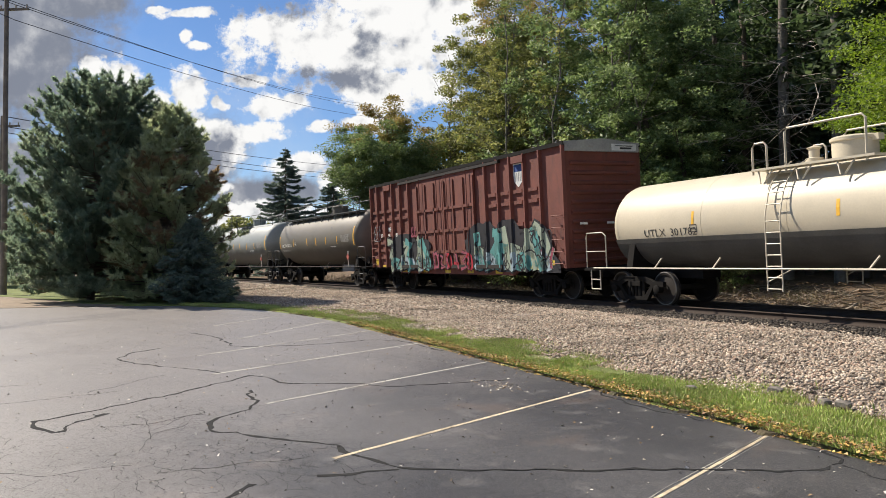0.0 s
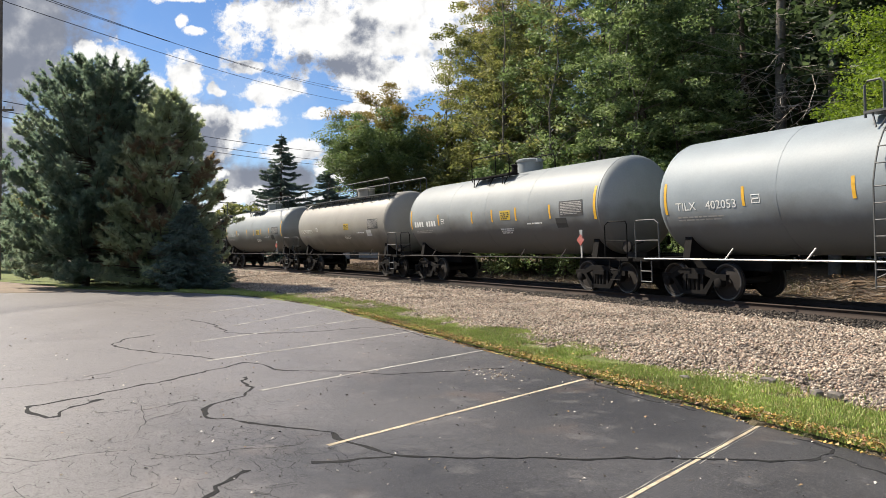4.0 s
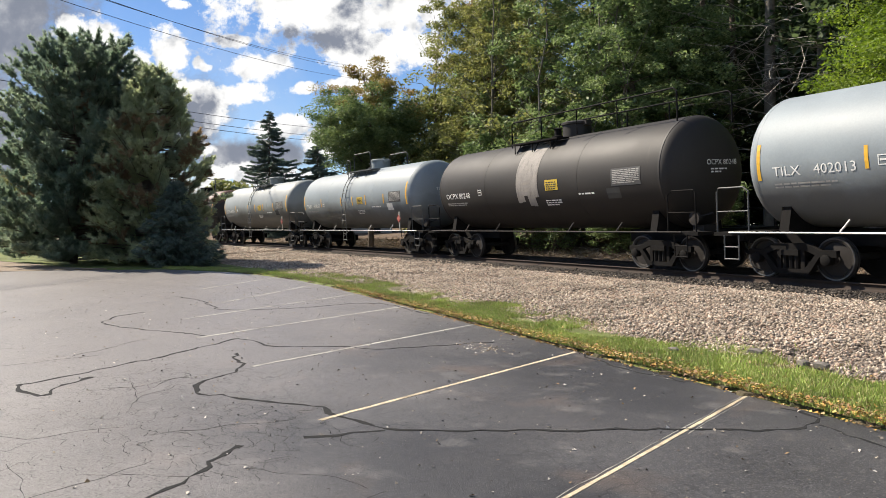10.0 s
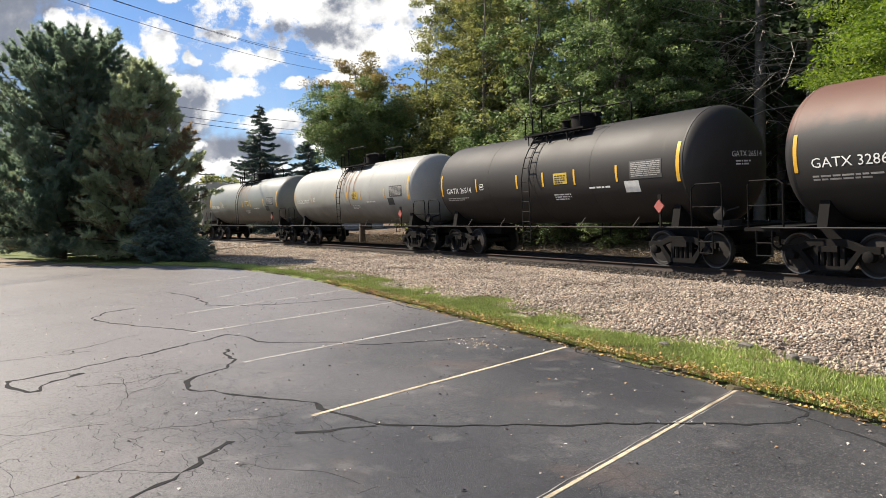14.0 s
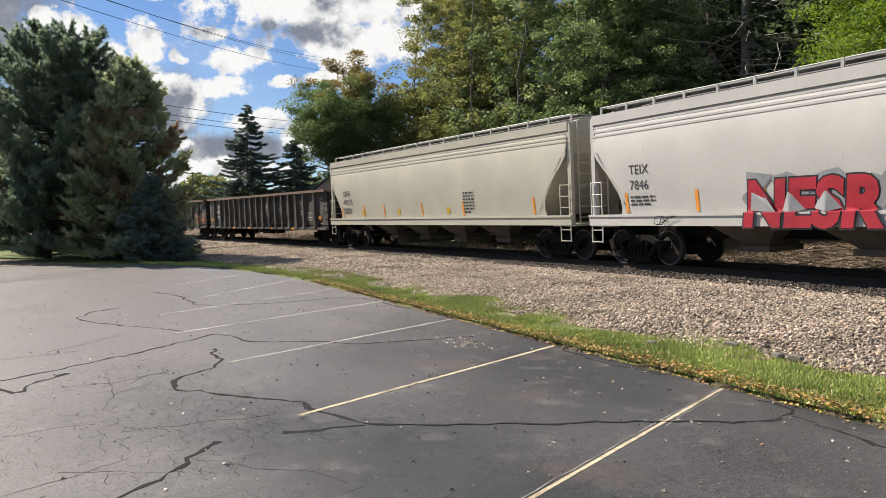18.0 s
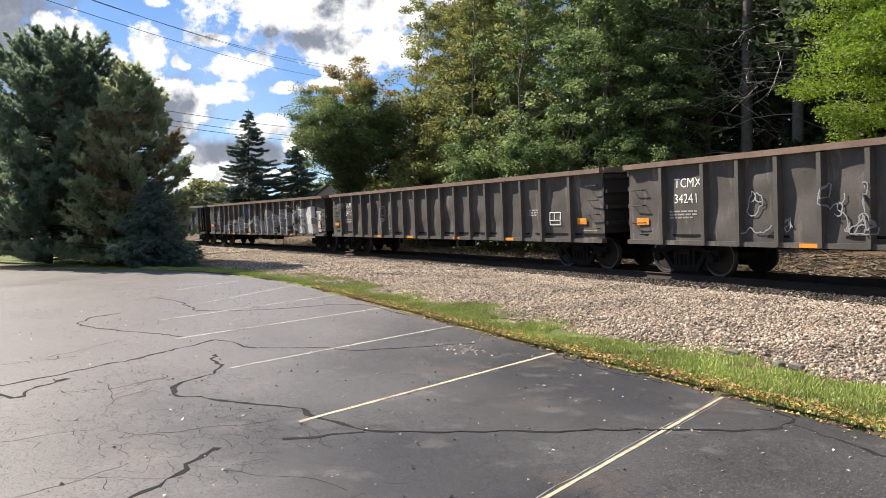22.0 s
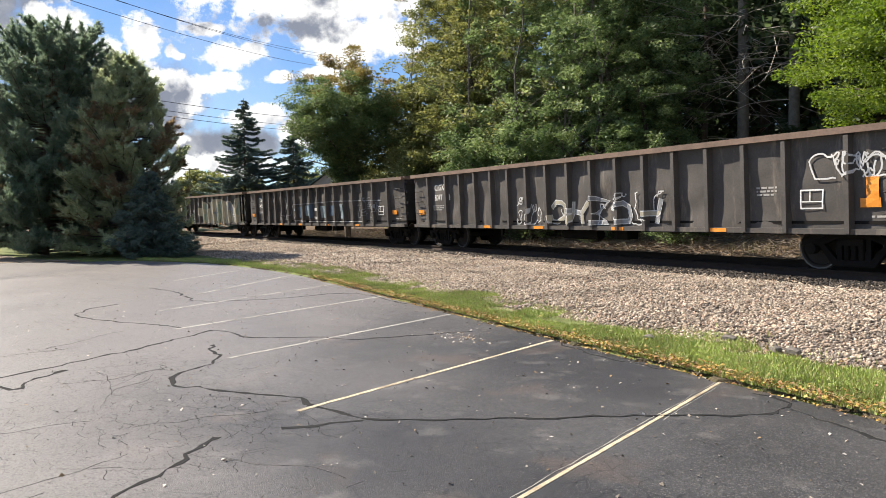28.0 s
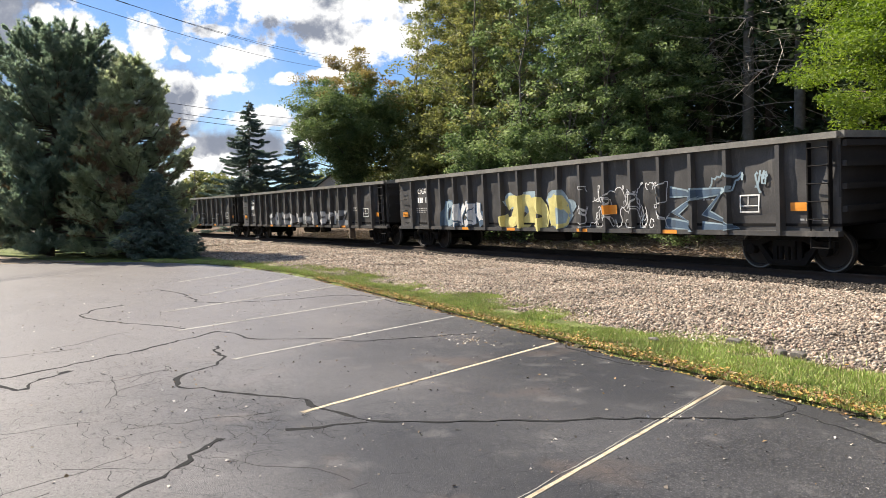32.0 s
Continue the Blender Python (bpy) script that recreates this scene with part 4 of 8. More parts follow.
def wheels(bm):
    prof = [(0.0, 0.10), (0.0, 0.12), (0.03, 0.13), (0.05, 0.36), (0.01, 0.385), (0.0, 0.455), (0.10, 0.46), (0.105, 0.485), (0.135, 0.482), (0.14, 0.40), (0.10, 0.36), (0.10, 0.14), (0.15, 0.12), (0.15, 0.10)]
    lathe(bm, [(-0.79 + a, r) for a, r in prof], 36, "y")
    lathe(bm, [(0.79 - a, r) for a, r in prof], 36, "y")
    lathe(bm, [(-1.0, 0.06), (-0.8, 0.075), (0.8, 0.075), (1.0, 0.06)], 12, "y")


def rim(bm, s):
    """The bright worn edge of one tread."""
    prof = [(s * 0.793, 0.425), (s * 0.797, 0.452), (s * 0.785, 0.462), (s * 0.70, 0.4645), (s * 0.70, 0.455), (s * 0.77, 0.44)]
    n = 40
    rings = [[bm.verts.new((math.cos(6.28318 * k / n) * r, a, math.sin(6.28318 * k / n) * r)) for k in range(n)] for a, r in prof]
    for a, b in zip(rings, rings[1:] + rings[:1]):
        for k in range(n):
            bm.faces.new((a[k], a[(k + 1) % n], b[(k + 1) % n], b[k]))


WHEELSETS = []


def truck(car, x):
    t = shared("truck", "truck", side_frame, STEEL_DARK, car, "grimy cast steel truck", 40, pose(x, 0, 0))
    for a in (-0.889, 0.889):
        w = shared("wheelset", "wheelset", wheels, STEEL_RUST, t, smooth=35, m=pose(a, 0, 0.457))
        for s in (-1, 1):
            shared(("tread", s), "tread", lambda bm: rim(bm, s), TREAD, w, "worn bright tread", 35)
        WHEELSETS.append((w, car, a))
    return t


def coupler(bm):
    box(bm, -0.55, 0.0, -0.07, 0.07, 0.80, 0.95)
    prism(bm, [(0.0, 0.76), (0.0, 1.0), (0.16, 1.0), (0.26, 0.94), (0.26, 0.80), (0.16, 0.76)], -0.15, 0.04)
    box(bm, 0.12, 0.27, 0.02, 0.14, 0.78, 0.98)
    tube(bm, [(-0.4, 0.2, 0.9), (-0.1, 0.26, 0.6), (0.2, 0.1, 0.45), (0.42, 0.0, 0.5)], 0.025, 6)


def couplers(car, half):
    shared("coupler", "coupler", coupler, STEEL_DARK, car, m=pose(half - 0.22, 0, 0), smooth=40)
    shared("coupler", "coupler", coupler, STEEL_DARK, car, m=pose(-half + 0.22, 0, 0, 0, 0, 180), smooth=40)


def letters(body, height):
    """A mesh of flat letters, baseline at 0."""
    cu = bpy.data.curves.new("lettering", "FONT")
    cu.body, cu.size, cu.resolution_u = body, height / 0.69, 2
    tmp = new("lettering", cu)
    bpy.context.view_layer.update()
    me = bpy.data.meshes.new_from_object(tmp.evaluated_get(bpy.context.evaluated_depsgraph_get()))
    bpy.data.objects.remove(tmp)
    bpy.data.curves.remove(cu)
    return me


class Flat:
    """A plain car side at y; lays marks a little proud of it."""
    def __init__(self, y, proud=0.006):
        self.y, self.d = y, proud

    def at(self, x, z, lift=0.0):
        return (x, self.y - self.d - lift, z)


class Round:
    """A tank's side: marks follow the shell."""
    def __init__(self, zc, r, proud=0.007):
        self.zc, self.r, self.d = zc, r, proud

    def at(self, x, z, lift=0.0):
        a = (z - self.zc) / self.r
        r = self.r + self.d + lift
        return (x, -r * math.cos(a), self.zc + r * math.sin(a))


class Bulged:
    """A covered hopper's bowed side; below it the sill's face."""
    def __init__(self, proud=0.01):
        self.d = proud

    def at(self, x, z, lift=0.0):
        y = 1.632 if z < 1.39 else float(np.interp(z, [p[1] for p in HOP], [p[0] for p in HOP]))
        return (x, -y - self.d - lift, z)


class Ended:
    """A car's end that looks ahead, x fixed; the mark runs across."""
    def __init__(self, x, proud=0.006):
        self.x, self.d = x, proud

    def at(self, y, z, lift=0.0):
        return (self.x + self.d + lift, y, z)


def lettering(car, surf, body, x, z, height, material, stretch=1.0):
    me = letters(body, height)
    co = np.empty(len(me.vertices) * 3)
    me.vertices.foreach_get("co", co)
    co = co.reshape(-1, 3)
    me.vertices.foreach_set("co", np.array([surf.at(x + p[0] * stretch, z + p[1]) for p in co]).ravel())
    me.materials.clear()
    me.materials.append(material)
    ob = new("lettering", me)
    ob.parent = car
    return ob


def marks(car, name, surf, rects, material, label="", lift=0.0, slant=0.0):
    """Painted rectangles (x0, x1, z0, z1) that follow the side."""
    bm = bmesh.new()
    for x0, x1, z0, z1 in rects:
        n = max(1, int((z1 - z0) / 0.12))
        rows = []
        for k in range(n + 1):
            z = z0 + (z1 - z0) * k / n
            dx = slant * (z - z0)
            rows.append([bm.verts.new(surf.at(x0 + dx, z, lift)), bm.verts.new(surf.at(x1 + dx, z, lift))])
        for a, b in zip(rows, rows[1:]):
            bm.faces.new((a[0], a[1], b[1], b[0]))
    ob = part(name, bm, material, car, label)
    return tagged(ob, label, kind="stuff") if len(rects) > 2 and name in ("stencil", "data_panel", "label_print", "end_stencil") else ob


def bars(rng, x, z, w, h, rows, words=3):
    """Small illegible lines of print as short bars."""
    out = []
    for r in range(rows):
        zz = z - r * h * 1.9
        xx = x
        while xx < x + w - 0.03:
            L = rng.uniform(0.08, 0.3) * min(1.0, w)
            out.append((xx, min(xx + L, x + w), zz, zz + h))
            xx += L + h * 0.9
        if r == rows - 1:
            out = out[:max(1, len(out) - 1)]
    return out


def frame_marks(x, z, w, h, t):
    """The four sides of a small stencilled frame with a line of print inside."""
    return [(x, x + w, z, z + t), (x, x + w, z + h - t, z + h), (x, x + t, z + t, z + h - t), (x + w - t, x + w, z + t, z + h - t), (x + 2 * t, x + w - 2 * t, z + h * 0.42, z + h * 0.6)]


def line(bm, surf, pts, width, lift=0.0):
    """A painted stroke with square ends along points (x, z) of a car's side."""
    rows = []
    for i, p in enumerate(pts):
        a, b = pts[max(i - 1, 0)], pts[min(i + 1, len(pts) - 1)]
        d = Vector((b[0] - a[0], b[1] - a[1]))
        d = d.normalized() if d.length > 1e-6 else Vector((1, 0))
        n = Vector((-d.y, d.x)) * width / 2
        rows.append((bm.verts.new(surf.at(p[0] + n.x, p[1] + n.y, lift)), bm.verts.new(surf.at(p[0] - n.x, p[1] - n.y, lift))))
    for a, b in zip(rows, rows[1:]):
        bm.faces.new((a[0], a[1], b[1], b[0]))


def swollen(rng, x, z, w, h):
    """The strokes of one swollen spray-can letter in a slot: stems, bars and bows, of no alphabet."""
    out = []
    kind = rng.randrange(5)
    j = lambda k: rng.uniform(-k, k)
    if kind in (0, 1):
        out.append([(x + w * 0.2 + j(0.04), z), (x + w * 0.25 + j(0.08), z + h * 0.5), (x + w * 0.2 + j(0.06), z + h)])
    if kind in (0, 2):
        out.append([(x + w * 0.8 + j(0.04), z), (x + w * 0.72 + j(0.08), z + h * 0.5), (x + w * 0.8 + j(0.06), z + h)])
    if kind in (1, 3):
        out.append([(x + w * (0.5 + 0.38 * math.cos(a)), z + h * (0.5 + 0.42 * math.sin(a))) for a in np.linspace(2.6, -2.9, 9)])
    if kind == 4:
        out.append([(x + w * 0.1, z + h * 0.95), (x + w * 0.8, z + h * 0.9), (x + w * 0.3, z + h * 0.45), (x + w * 0.85, z + h * 0.1), (x + w * 0.1, z + j(0.05) + 0.05)])
    lean = rng.uniform(-0.45, 0.45)
    out = [[(p + lean * (q - z) + j(0.05 * h), max(q + j(0.07 * h), z)) for p, q in pts] for pts in out]
    if kind in (0, 2):
        out.append([(x + w * 0.15, z + h * 0.55 + j(0.1)), (x + w * 0.85, z + h * 0.45 + j(0.1))])
    return out


def spray(x0, x1, z0, z1, fills, edge, n, seed, width=0.2, shade=None):
    """A spray-can piece on a car's side: swollen letters over their outline, on a soft ground."""
    def lay(car, surf, half, rng_):
        rng = random.Random(seed)
        w = (x1 - x0) / n
        under, tops = bmesh.new(), [bmesh.new() for _ in fills]
        if shade:
            bm = bmesh.new()
            for k in range(n * 2):
                cx, cz, r = rng.uniform(x0, x1), rng.uniform(z0, z1), rng.uniform(0.2, 0.5) * (z1 - z0)
                ring = [bm.verts.new(surf.at(cx + r * 1.3 * math.cos(a) * rng.uniform(0.8, 1.1), min(max(cz + r * math.sin(a) * rng.uniform(0.8, 1.1), z0 - 0.08), z1 + 0.15), 0.0002 * k)) for a in np.linspace(0, 5.8, 12)]
                bm.faces.new(ring)
            tagged(part("spray_paint", bm, shade, car), kind="stuff")
        for k in range(n):
            h = (z1 - z0) * rng.uniform(0.8, 1.0)
            for pts in swollen(rng, x0 + w * k, z0, w, h):
                line(under, surf, pts, width * 1.5, 0.008 + 0.0004 * (k % 3))
                line(tops[rng.randrange(len(tops))], surf, pts, width, 0.012 + 0.0004 * (k % 3))
        tagged(part("spray_paint", under, edge, car), kind="stuff")
        for bm, m in zip(tops, fills):
            tagged(part("spray_paint", bm, m, car), kind="stuff")
    return lay


def scribble(x0, x1, z0, z1, material, n, seed, width=0.022):
    """Thin hand-written scrawls."""
    def lay(car, surf, half, rng_):
        rng = random.Random(seed)
        bm = bmesh.new()
        for k in range(n):
            x, z = rng.uniform(x0, x1), rng.uniform(z0, z1)
            s = rng.uniform(0.12, 0.3)
            pts, a = [], rng.uniform(0, 6)
            for i in range(rng.randrange(12, 26)):
                a += rng.uniform(-1.3, 1.3) + 0.35
                x, z = x + math.cos(a) * s * 0.3 + 0.012, min(max(z + math.sin(a) * s * 0.45, z0), z1)
                pts.append((x, z))
            line(bm, surf, pts, width, 0.016 + 0.0003 * k)
        tagged(part("scrawl", bm, material, car), kind="stuff")
    return lay


def stroke(pts, material, width):
    """One long painted line."""
    def lay(car, surf, half, rng):
        fine = []
        for a, b in zip(pts, pts[1:]):
            n = max(int(math.dist(a, b) / 0.15), 1)
            fine += [(a[0] + (b[0] - a[0]) * k / n, a[1] + (b[1] - a[1]) * k / n) for k in range(n)]
        bm = bmesh.new()
        line(bm, surf, fine + [pts[-1]], width, 0.012)
        part("painted_line", bm, material, car)
    return lay


def patch(x0, x1, z0, z1, material, name="patch", lift=0.002):
    """A block of touched-up paint."""
    return lambda car, surf, half, rng: marks(car, name, surf, [(x0, x1, z0, z1)], material, lift=lift)


def fat_word(body, x, z, height, fill, edge, stretch=1.0):
    """A legible spray-can word: swollen letters over a wider outline."""
    def lay(car, surf, half, rng):
        for grow, m, lift in ((0.115, edge, 0.014), (0.075, fill, 0.021)):
            cu = bpy.data.curves.new("spray_word", "FONT")
            cu.body, cu.size, cu.resolution_u, cu.offset, cu.space_character, cu.shear = body, height / 0.69, 3, grow * height, 1.05, 0.12
            tmp = new("spray_word", cu)
            bpy.context.view_layer.update()
            me = bpy.data.meshes.new_from_object(tmp.evaluated_get(bpy.context.evaluated_depsgraph_get()))
            bpy.data.objects.remove(tmp), bpy.data.curves.remove(cu)
            bm = bmesh.new()
            bm.from_mesh(me)
            for cut in list(np.arange(z - 0.2, z + height + 0.2, 0.09)) + [1.386, 1.392]:
                bmesh.ops.bisect_plane(bm, geom=bm.verts[:] + bm.edges[:] + bm.faces[:], plane_co=(0, cut - z, 0), plane_no=(0, 1, 0))
            bm.to_mesh(me)
            bm.free()
            co = np.empty(len(me.vertices) * 3)
            me.vertices.foreach_get("co", co)
            me.vertices.foreach_set("co", np.array([surf.at(x + p[0] * stretch, z + p[1], lift) for p in co.reshape(-1, 3)]).ravel())
            me.materials.clear(), me.materials.append(m)
            ob = new("spray_word", me)
            ob.parent = car
    return lay


def fold(car, before, stops):
    """Folds the paint laid since then over the ribs that stand out of a side; stops are (x, depth) of the side's section."""
    xs, ds = [q[0] for q in stops], [q[1] for q in stops]
    for ob in [c for c in car.children if c not in before and c.type == "MESH"]:
        bm = bmesh.new()
        bm.from_mesh(ob.data)
        lo, hi = min((v.co.x for v in bm.verts), default=0), max((v.co.x for v in bm.verts), default=0)
        for x in xs:
            if lo < x < hi:
                bmesh.ops.bisect_plane(bm, geom=bm.verts[:] + bm.edges[:] + bm.faces[:], plane_co=(x, 0, 0), plane_no=(1, 0, 0))
        for v in bm.verts:
            v.co.y -= float(np.interp(v.co.x, xs, ds))
        bm.to_mesh(ob.data)
        bm.free()


# ---- tank cars ----
TANK = {"r": 1.5, "z": 2.6}


def shell(bm, half, dish=0.55):
    r, zc = TANK["r"], TANK["z"]
    prof = []
    for k in range(9):
        a = math.pi / 2 * k / 8
        prof.append((-half + dish - dish * math.cos(a), max(r * math.sin(a) ** 0.85, 0.02)))
    x = -half + dish
    for g in (0.28, 0.5, 0.72):
        xx = x + (half - dish) * 2 * g
        prof += [(xx - 0.012, r), (xx - 0.010, r - 0.004), (xx + 0.010, r - 0.004), (xx + 0.012, r)]
    prof += [(-a, b) for a, b in prof[:9][::-1]]
    lathe(bm, prof, 64, "x", (0, 0, zc))


def jacket_ring(bm, half, s):
    """The seam band where the head meets the shell."""
    r, zc = TANK["r"], TANK["z"]
    x = s * (half - 0.55)
    lathe(bm, [(x - 0.04, r - 0.01), (x - 0.03, r + 0.003), (x + 0.03, r + 0.003), (x + 0.04, r - 0.01)], 64, "x", (0, 0, zc))


def tank_frame(bm, half, s):
    """Stub sill, saddle and end platform of one end."""
    a, b = sorted((s * (half + 0.7), s * (half - 2.9)))
    box(bm, a, b, -0.32, 0.32, 0.72, 1.06)
    x = s * (half - 1.05)
    prism(bm, [(-1.25, 1.02), (1.25, 1.02), (1.1, 1.75), (0.7, 1.42), (0, 1.25), (-0.7, 1.42), (-1.1, 1.75)], x - 0.12, x + 0.12, "x")
    a, b = sorted((s * (half + 0.7), s * (half - 0.25)))
    box(bm, a, b, -1.5, 1.5, 0.98, 1.06)


def brake_gear(bm, half):
    x = half + 0.2
    box(bm, x - 0.16, x + 0.2, -0.95, -0.5, 1.06, 1.2)
    lathe(bm, [(-1.1, 0.02), (-1.08, 0.17), (-1.0, 0.17), (-0.98, 0.02)], 14, "y", (x, 0, 1.38))
    tube(bm, [(x - 0.1, -0.8, 1.1), (x - 0.1, -0.8, 1.4), (x + 0.2, -0.6, 1.5)], 0.03, 6)


def end_rail(bm, half, s, y):
    """The handrail of one corner of an end platform."""
    xo, xi = s * (half + 0.62), s * (half - 0.05)
    tube(bm, [(xi - s * 0.25, y, 1.06), (xi - s * 0.25, y, 2.0), (xi - s * 0.1, y, 2.1), (xo - s * 0.05, y, 2.1), (xo, y, 2.0), (xo, y, 1.06)], 0.02)
    tube(bm, [(xi - s * 0.25, y, 1.55), (xo, y, 1.55)], 0.014)


def step(bm, half, s, y):
    xi = s * (half - 0.05)
    for x in (xi, xi + s * 0.42):
        tube(bm, [(x, y, 1.0), (x, y, 0.42)], 0.018)
    for z in (0.44, 0.72):
        tube(bm, [(xi, y, z), (xi + s * 0.42, y, z)], 0.018)


def tank_ladder(bm, x, s):
    """A ladder from the side pipe up the shell to the top platform."""
    r, zc = TANK["r"], TANK["z"]
    for dx in (-0.2, 0.2):
        pts = [(x + dx, s * (r + 0.16), 0.55), (x + dx, s * (r + 0.16), zc)]
        for k in range(1, 7):
            a = radians(12 * k)
            pts.append((x + dx, s * (r + 0.12) * math.cos(a), zc + (r + 0.12) * math.sin(a)))
        tube(bm, pts, 0.018, 5)
    for k in range(7):
        z = 0.6 + (zc - 0.7) / 6 * k
        tube(bm, [(x - 0.2, s * (r + 0.16), z), (x + 0.2, s * (r + 0.16), z)], 0.014, 5)
    for k in range(1, 6):
        a = radians(12 * k)
        y, z = s * (r + 0.13) * math.cos(a), zc + (r + 0.13) * math.sin(a)
        tube(bm, [(x - 0.2, y, z), (x + 0.2, y, z)], 0.014, 5)
    tube(bm, [(x - 0.2, s * (r + 0.16), 0.75), (x + 0.45, s * (r + 0.1), 1.06)], 0.014, 5)


def top_platform(bm, x0, x1, y):
    zt = TANK["z"] + TANK["r"] - 0.12
    box(bm, x0, x1, y - 0.24, y + 0.24, zt, zt + 0.05)
    for x in np.arange(x0 + 0.15, x1, 1.0):
        tube(bm, [(x, y * 1.2, zt), (x + 0.12, y * 1.3, zt - 0.3)], 0.02, 5)
        tube(bm, [(x + 0.4, y * 1.2, zt), (x + 0.22, y * 1.3, zt - 0.3)], 0.02, 5)


def top_rail(bm, x0, x1, y, style):
    zt = TANK["z"] + TANK["r"] - 0.1
    if style == "hoops":
        for a, b, h in ((x0, x0 + 0.4, 0.62), (x0 + 0.9, x1 - 0.2, 0.85)):
            tube(bm, [(a, y, zt - 0.1), (a, y, zt + h - 0.08), (a + 0.07, y, zt + h), (b - 0.07, y, zt + h), (b, y, zt + h - 0.08), (b, y, zt - 0.1)], 0.026)
    else:
        tube(bm, [(x0, y, zt - 0.1), (x0, y, zt + 0.66), (x0 + 0.1, y, zt + 0.76), (x1 - 0.1, y, zt + 0.76), (x1, y, zt + 0.66), (x1, y, zt - 0.1)], 0.024)
        for x in np.arange(x0 + 1.7, x1 - 0.6, 1.8):
            tube(bm, [(x, y, zt), (x, y, zt + 0.76)], 0.02)


def dome(bm, x):
    zt = TANK["z"] + TANK["r"]
    lathe(bm, [(zt - 0.1, 0.46), (zt + 0.34, 0.46), (zt + 0.36, 0.5), (zt + 0.42, 0.5), (zt + 0.46, 0.42), (zt + 0.47, 0.05)], 24, "z", (x, 0, 0))
    box(bm, x + 0.44, x + 0.6, -0.1, 0.1, zt + 0.3, zt + 0.44)


def valve(bm, x):
    zt = TANK["z"] + TANK["r"]
    lathe(bm, [(zt - 0.05, 0.2), (zt + 0.1, 0.2), (zt + 0.12, 0.12), (zt + 0.3, 0.12), (zt + 0.34, 0.17), (zt + 0.38, 0.06)], 14, "z", (x, 0, 0))


def side_pipe(bm, half, y):
    tube(bm, [(-half - 0.2, y, 1.06), (half + 0.2, y, 1.06)], 0.022)
    for x in (-half * 0.62, -half * 0.3, half * 0.33, half * 0.66):
        tube(bm, [(x, y, 1.06), (x + 0.16, y * 0.93, 1.32)], 0.022, 5)


def tank_car(label, half, paint, mark, digits, style="ladder", bar=None, seed=0, stripes=True, ink=None, extra=(), r=1.5, zc=2.6, warn=True, pipe=None, inset=1.0):
    rng = random.Random(seed)
    TANK["r"], TANK["z"] = r, zc
    k = (round(half, 2), r)
    car = thing("tank_car", label, "tank car", "tank cars")
    bar, ink = bar or STEEL_DARK, ink or WHITE
    shared(("shell", k), "tank", lambda bm: shell(bm, half), paint, car, smooth=40)
    shared("dome", "dome", lambda bm: dome(bm, 0.85), paint if bar is not STEEL_DARK or style != "ladder" else STEEL_DARK, car, smooth=40)
    shared("valve", "valve", lambda bm: valve(bm, -0.15), bar, car, smooth=40)
    span = {"ladder": (-1.0, 2.0, "hoops"), "board": (-half + 0.7, half - 0.7, "long"), "short": (-1.6, 1.0, "long"), "tail": (-1.4, half - 0.3, "long")}[style]
    for s in (-1, 1):
        shared(("ring", k, s), "jacket_ring", lambda bm: jacket_ring(bm, half, s), paint, car, smooth=30)
        shared(("frame", k, s), "end_sill", lambda bm: tank_frame(bm, half, s), STEEL_DARK, car)
        shared(("pipe", k, s), "side_handrail", lambda bm: side_pipe(bm, half, s * 1.53), pipe or (SILVER if mark == "TILX" or (style == "ladder" and mark != "GATX") else STEEL_RUST), car)
        for y in (-1.45, 1.45):
            shared(("rail", k, s, y), "end_handrail", lambda bm: end_rail(bm, half, s, y), bar, car)
            shared(("step", k, s, y), "step", lambda bm: step(bm, half, s, y * 1.035), bar, car)
        if style == "ladder":
            shared(("ladder", r, s), "ladder", lambda bm: tank_ladder(bm, -0.25, s), bar, car)
        deck = span if style != "tail" else (-1.4, 1.2, "long")
        shared(("deck", r, deck[:2], s), "top_platform", lambda bm: top_platform(bm, deck[0], deck[1], s * 0.85), bar, car)
        shared(("top", r, span, s), "top_railing", lambda bm: top_rail(bm, span[0], span[1], s * 1.02, span[2]), bar, car)
    shared(("cylinder", k), "brake_cylinder", lambda bm: tube(bm, [(-half + 0.4, 0.5, 0.85), (-half + 1.3, 0.5, 0.85)], 0.14, 12), STEEL_RUST, car, smooth=40)
    shared(("brake", k), "brake_gear", lambda bm: brake_gear(bm, half), STEEL_RUST, car, smooth=40)
    truck(car, -half + 1.05), truck(car, half - 1.05)
    couplers(car, half + 0.92)
    surf = Round(zc, r)
    if mark:
        lettering(car, surf, mark, -half + inset, zc - 0.32, 0.2, ink, 1.15)
        lettering(car, surf, digits, -half + inset + 1.0, zc - 0.32, 0.2, ink, 1.1)
        lettering(car, Ended(half + 0.012), mark + " " + digits, -0.35, zc + 0.15, 0.14, ink, 1)
        marks(car, "end_stencil", Ended(half + 0.012), bars(rng, -0.2, zc + 0.02, 0.6, 0.04, 2), ink)
    else:
        marks(car, "stencil", surf, [(-half + 0.95 + 0.22 * q, -half + 1.1 + 0.22 * q, zc - 0.32, zc - 0.1) for q in (0, 1, 2, 3, 5, 6, 7, 8)], ink)
    marks(car, "stencil", surf, bars(rng, -half + 1.0, zc - 0.52, 1.5, 0.038, 2), WORN if ink is WHITE else ink)
    marks(car, "plate_mark", surf, frame_marks(-half + 3.38, zc - 0.25, 0.24, 0.2, 0.02), ink)
    if warn and paint is not GREYS["black"]:
        marks(car, "data_board", surf, [(half - 2.36, half - 1.2, zc - 0.26, zc + 0.22)], BOARD, "dark board under fine print", 0.001)
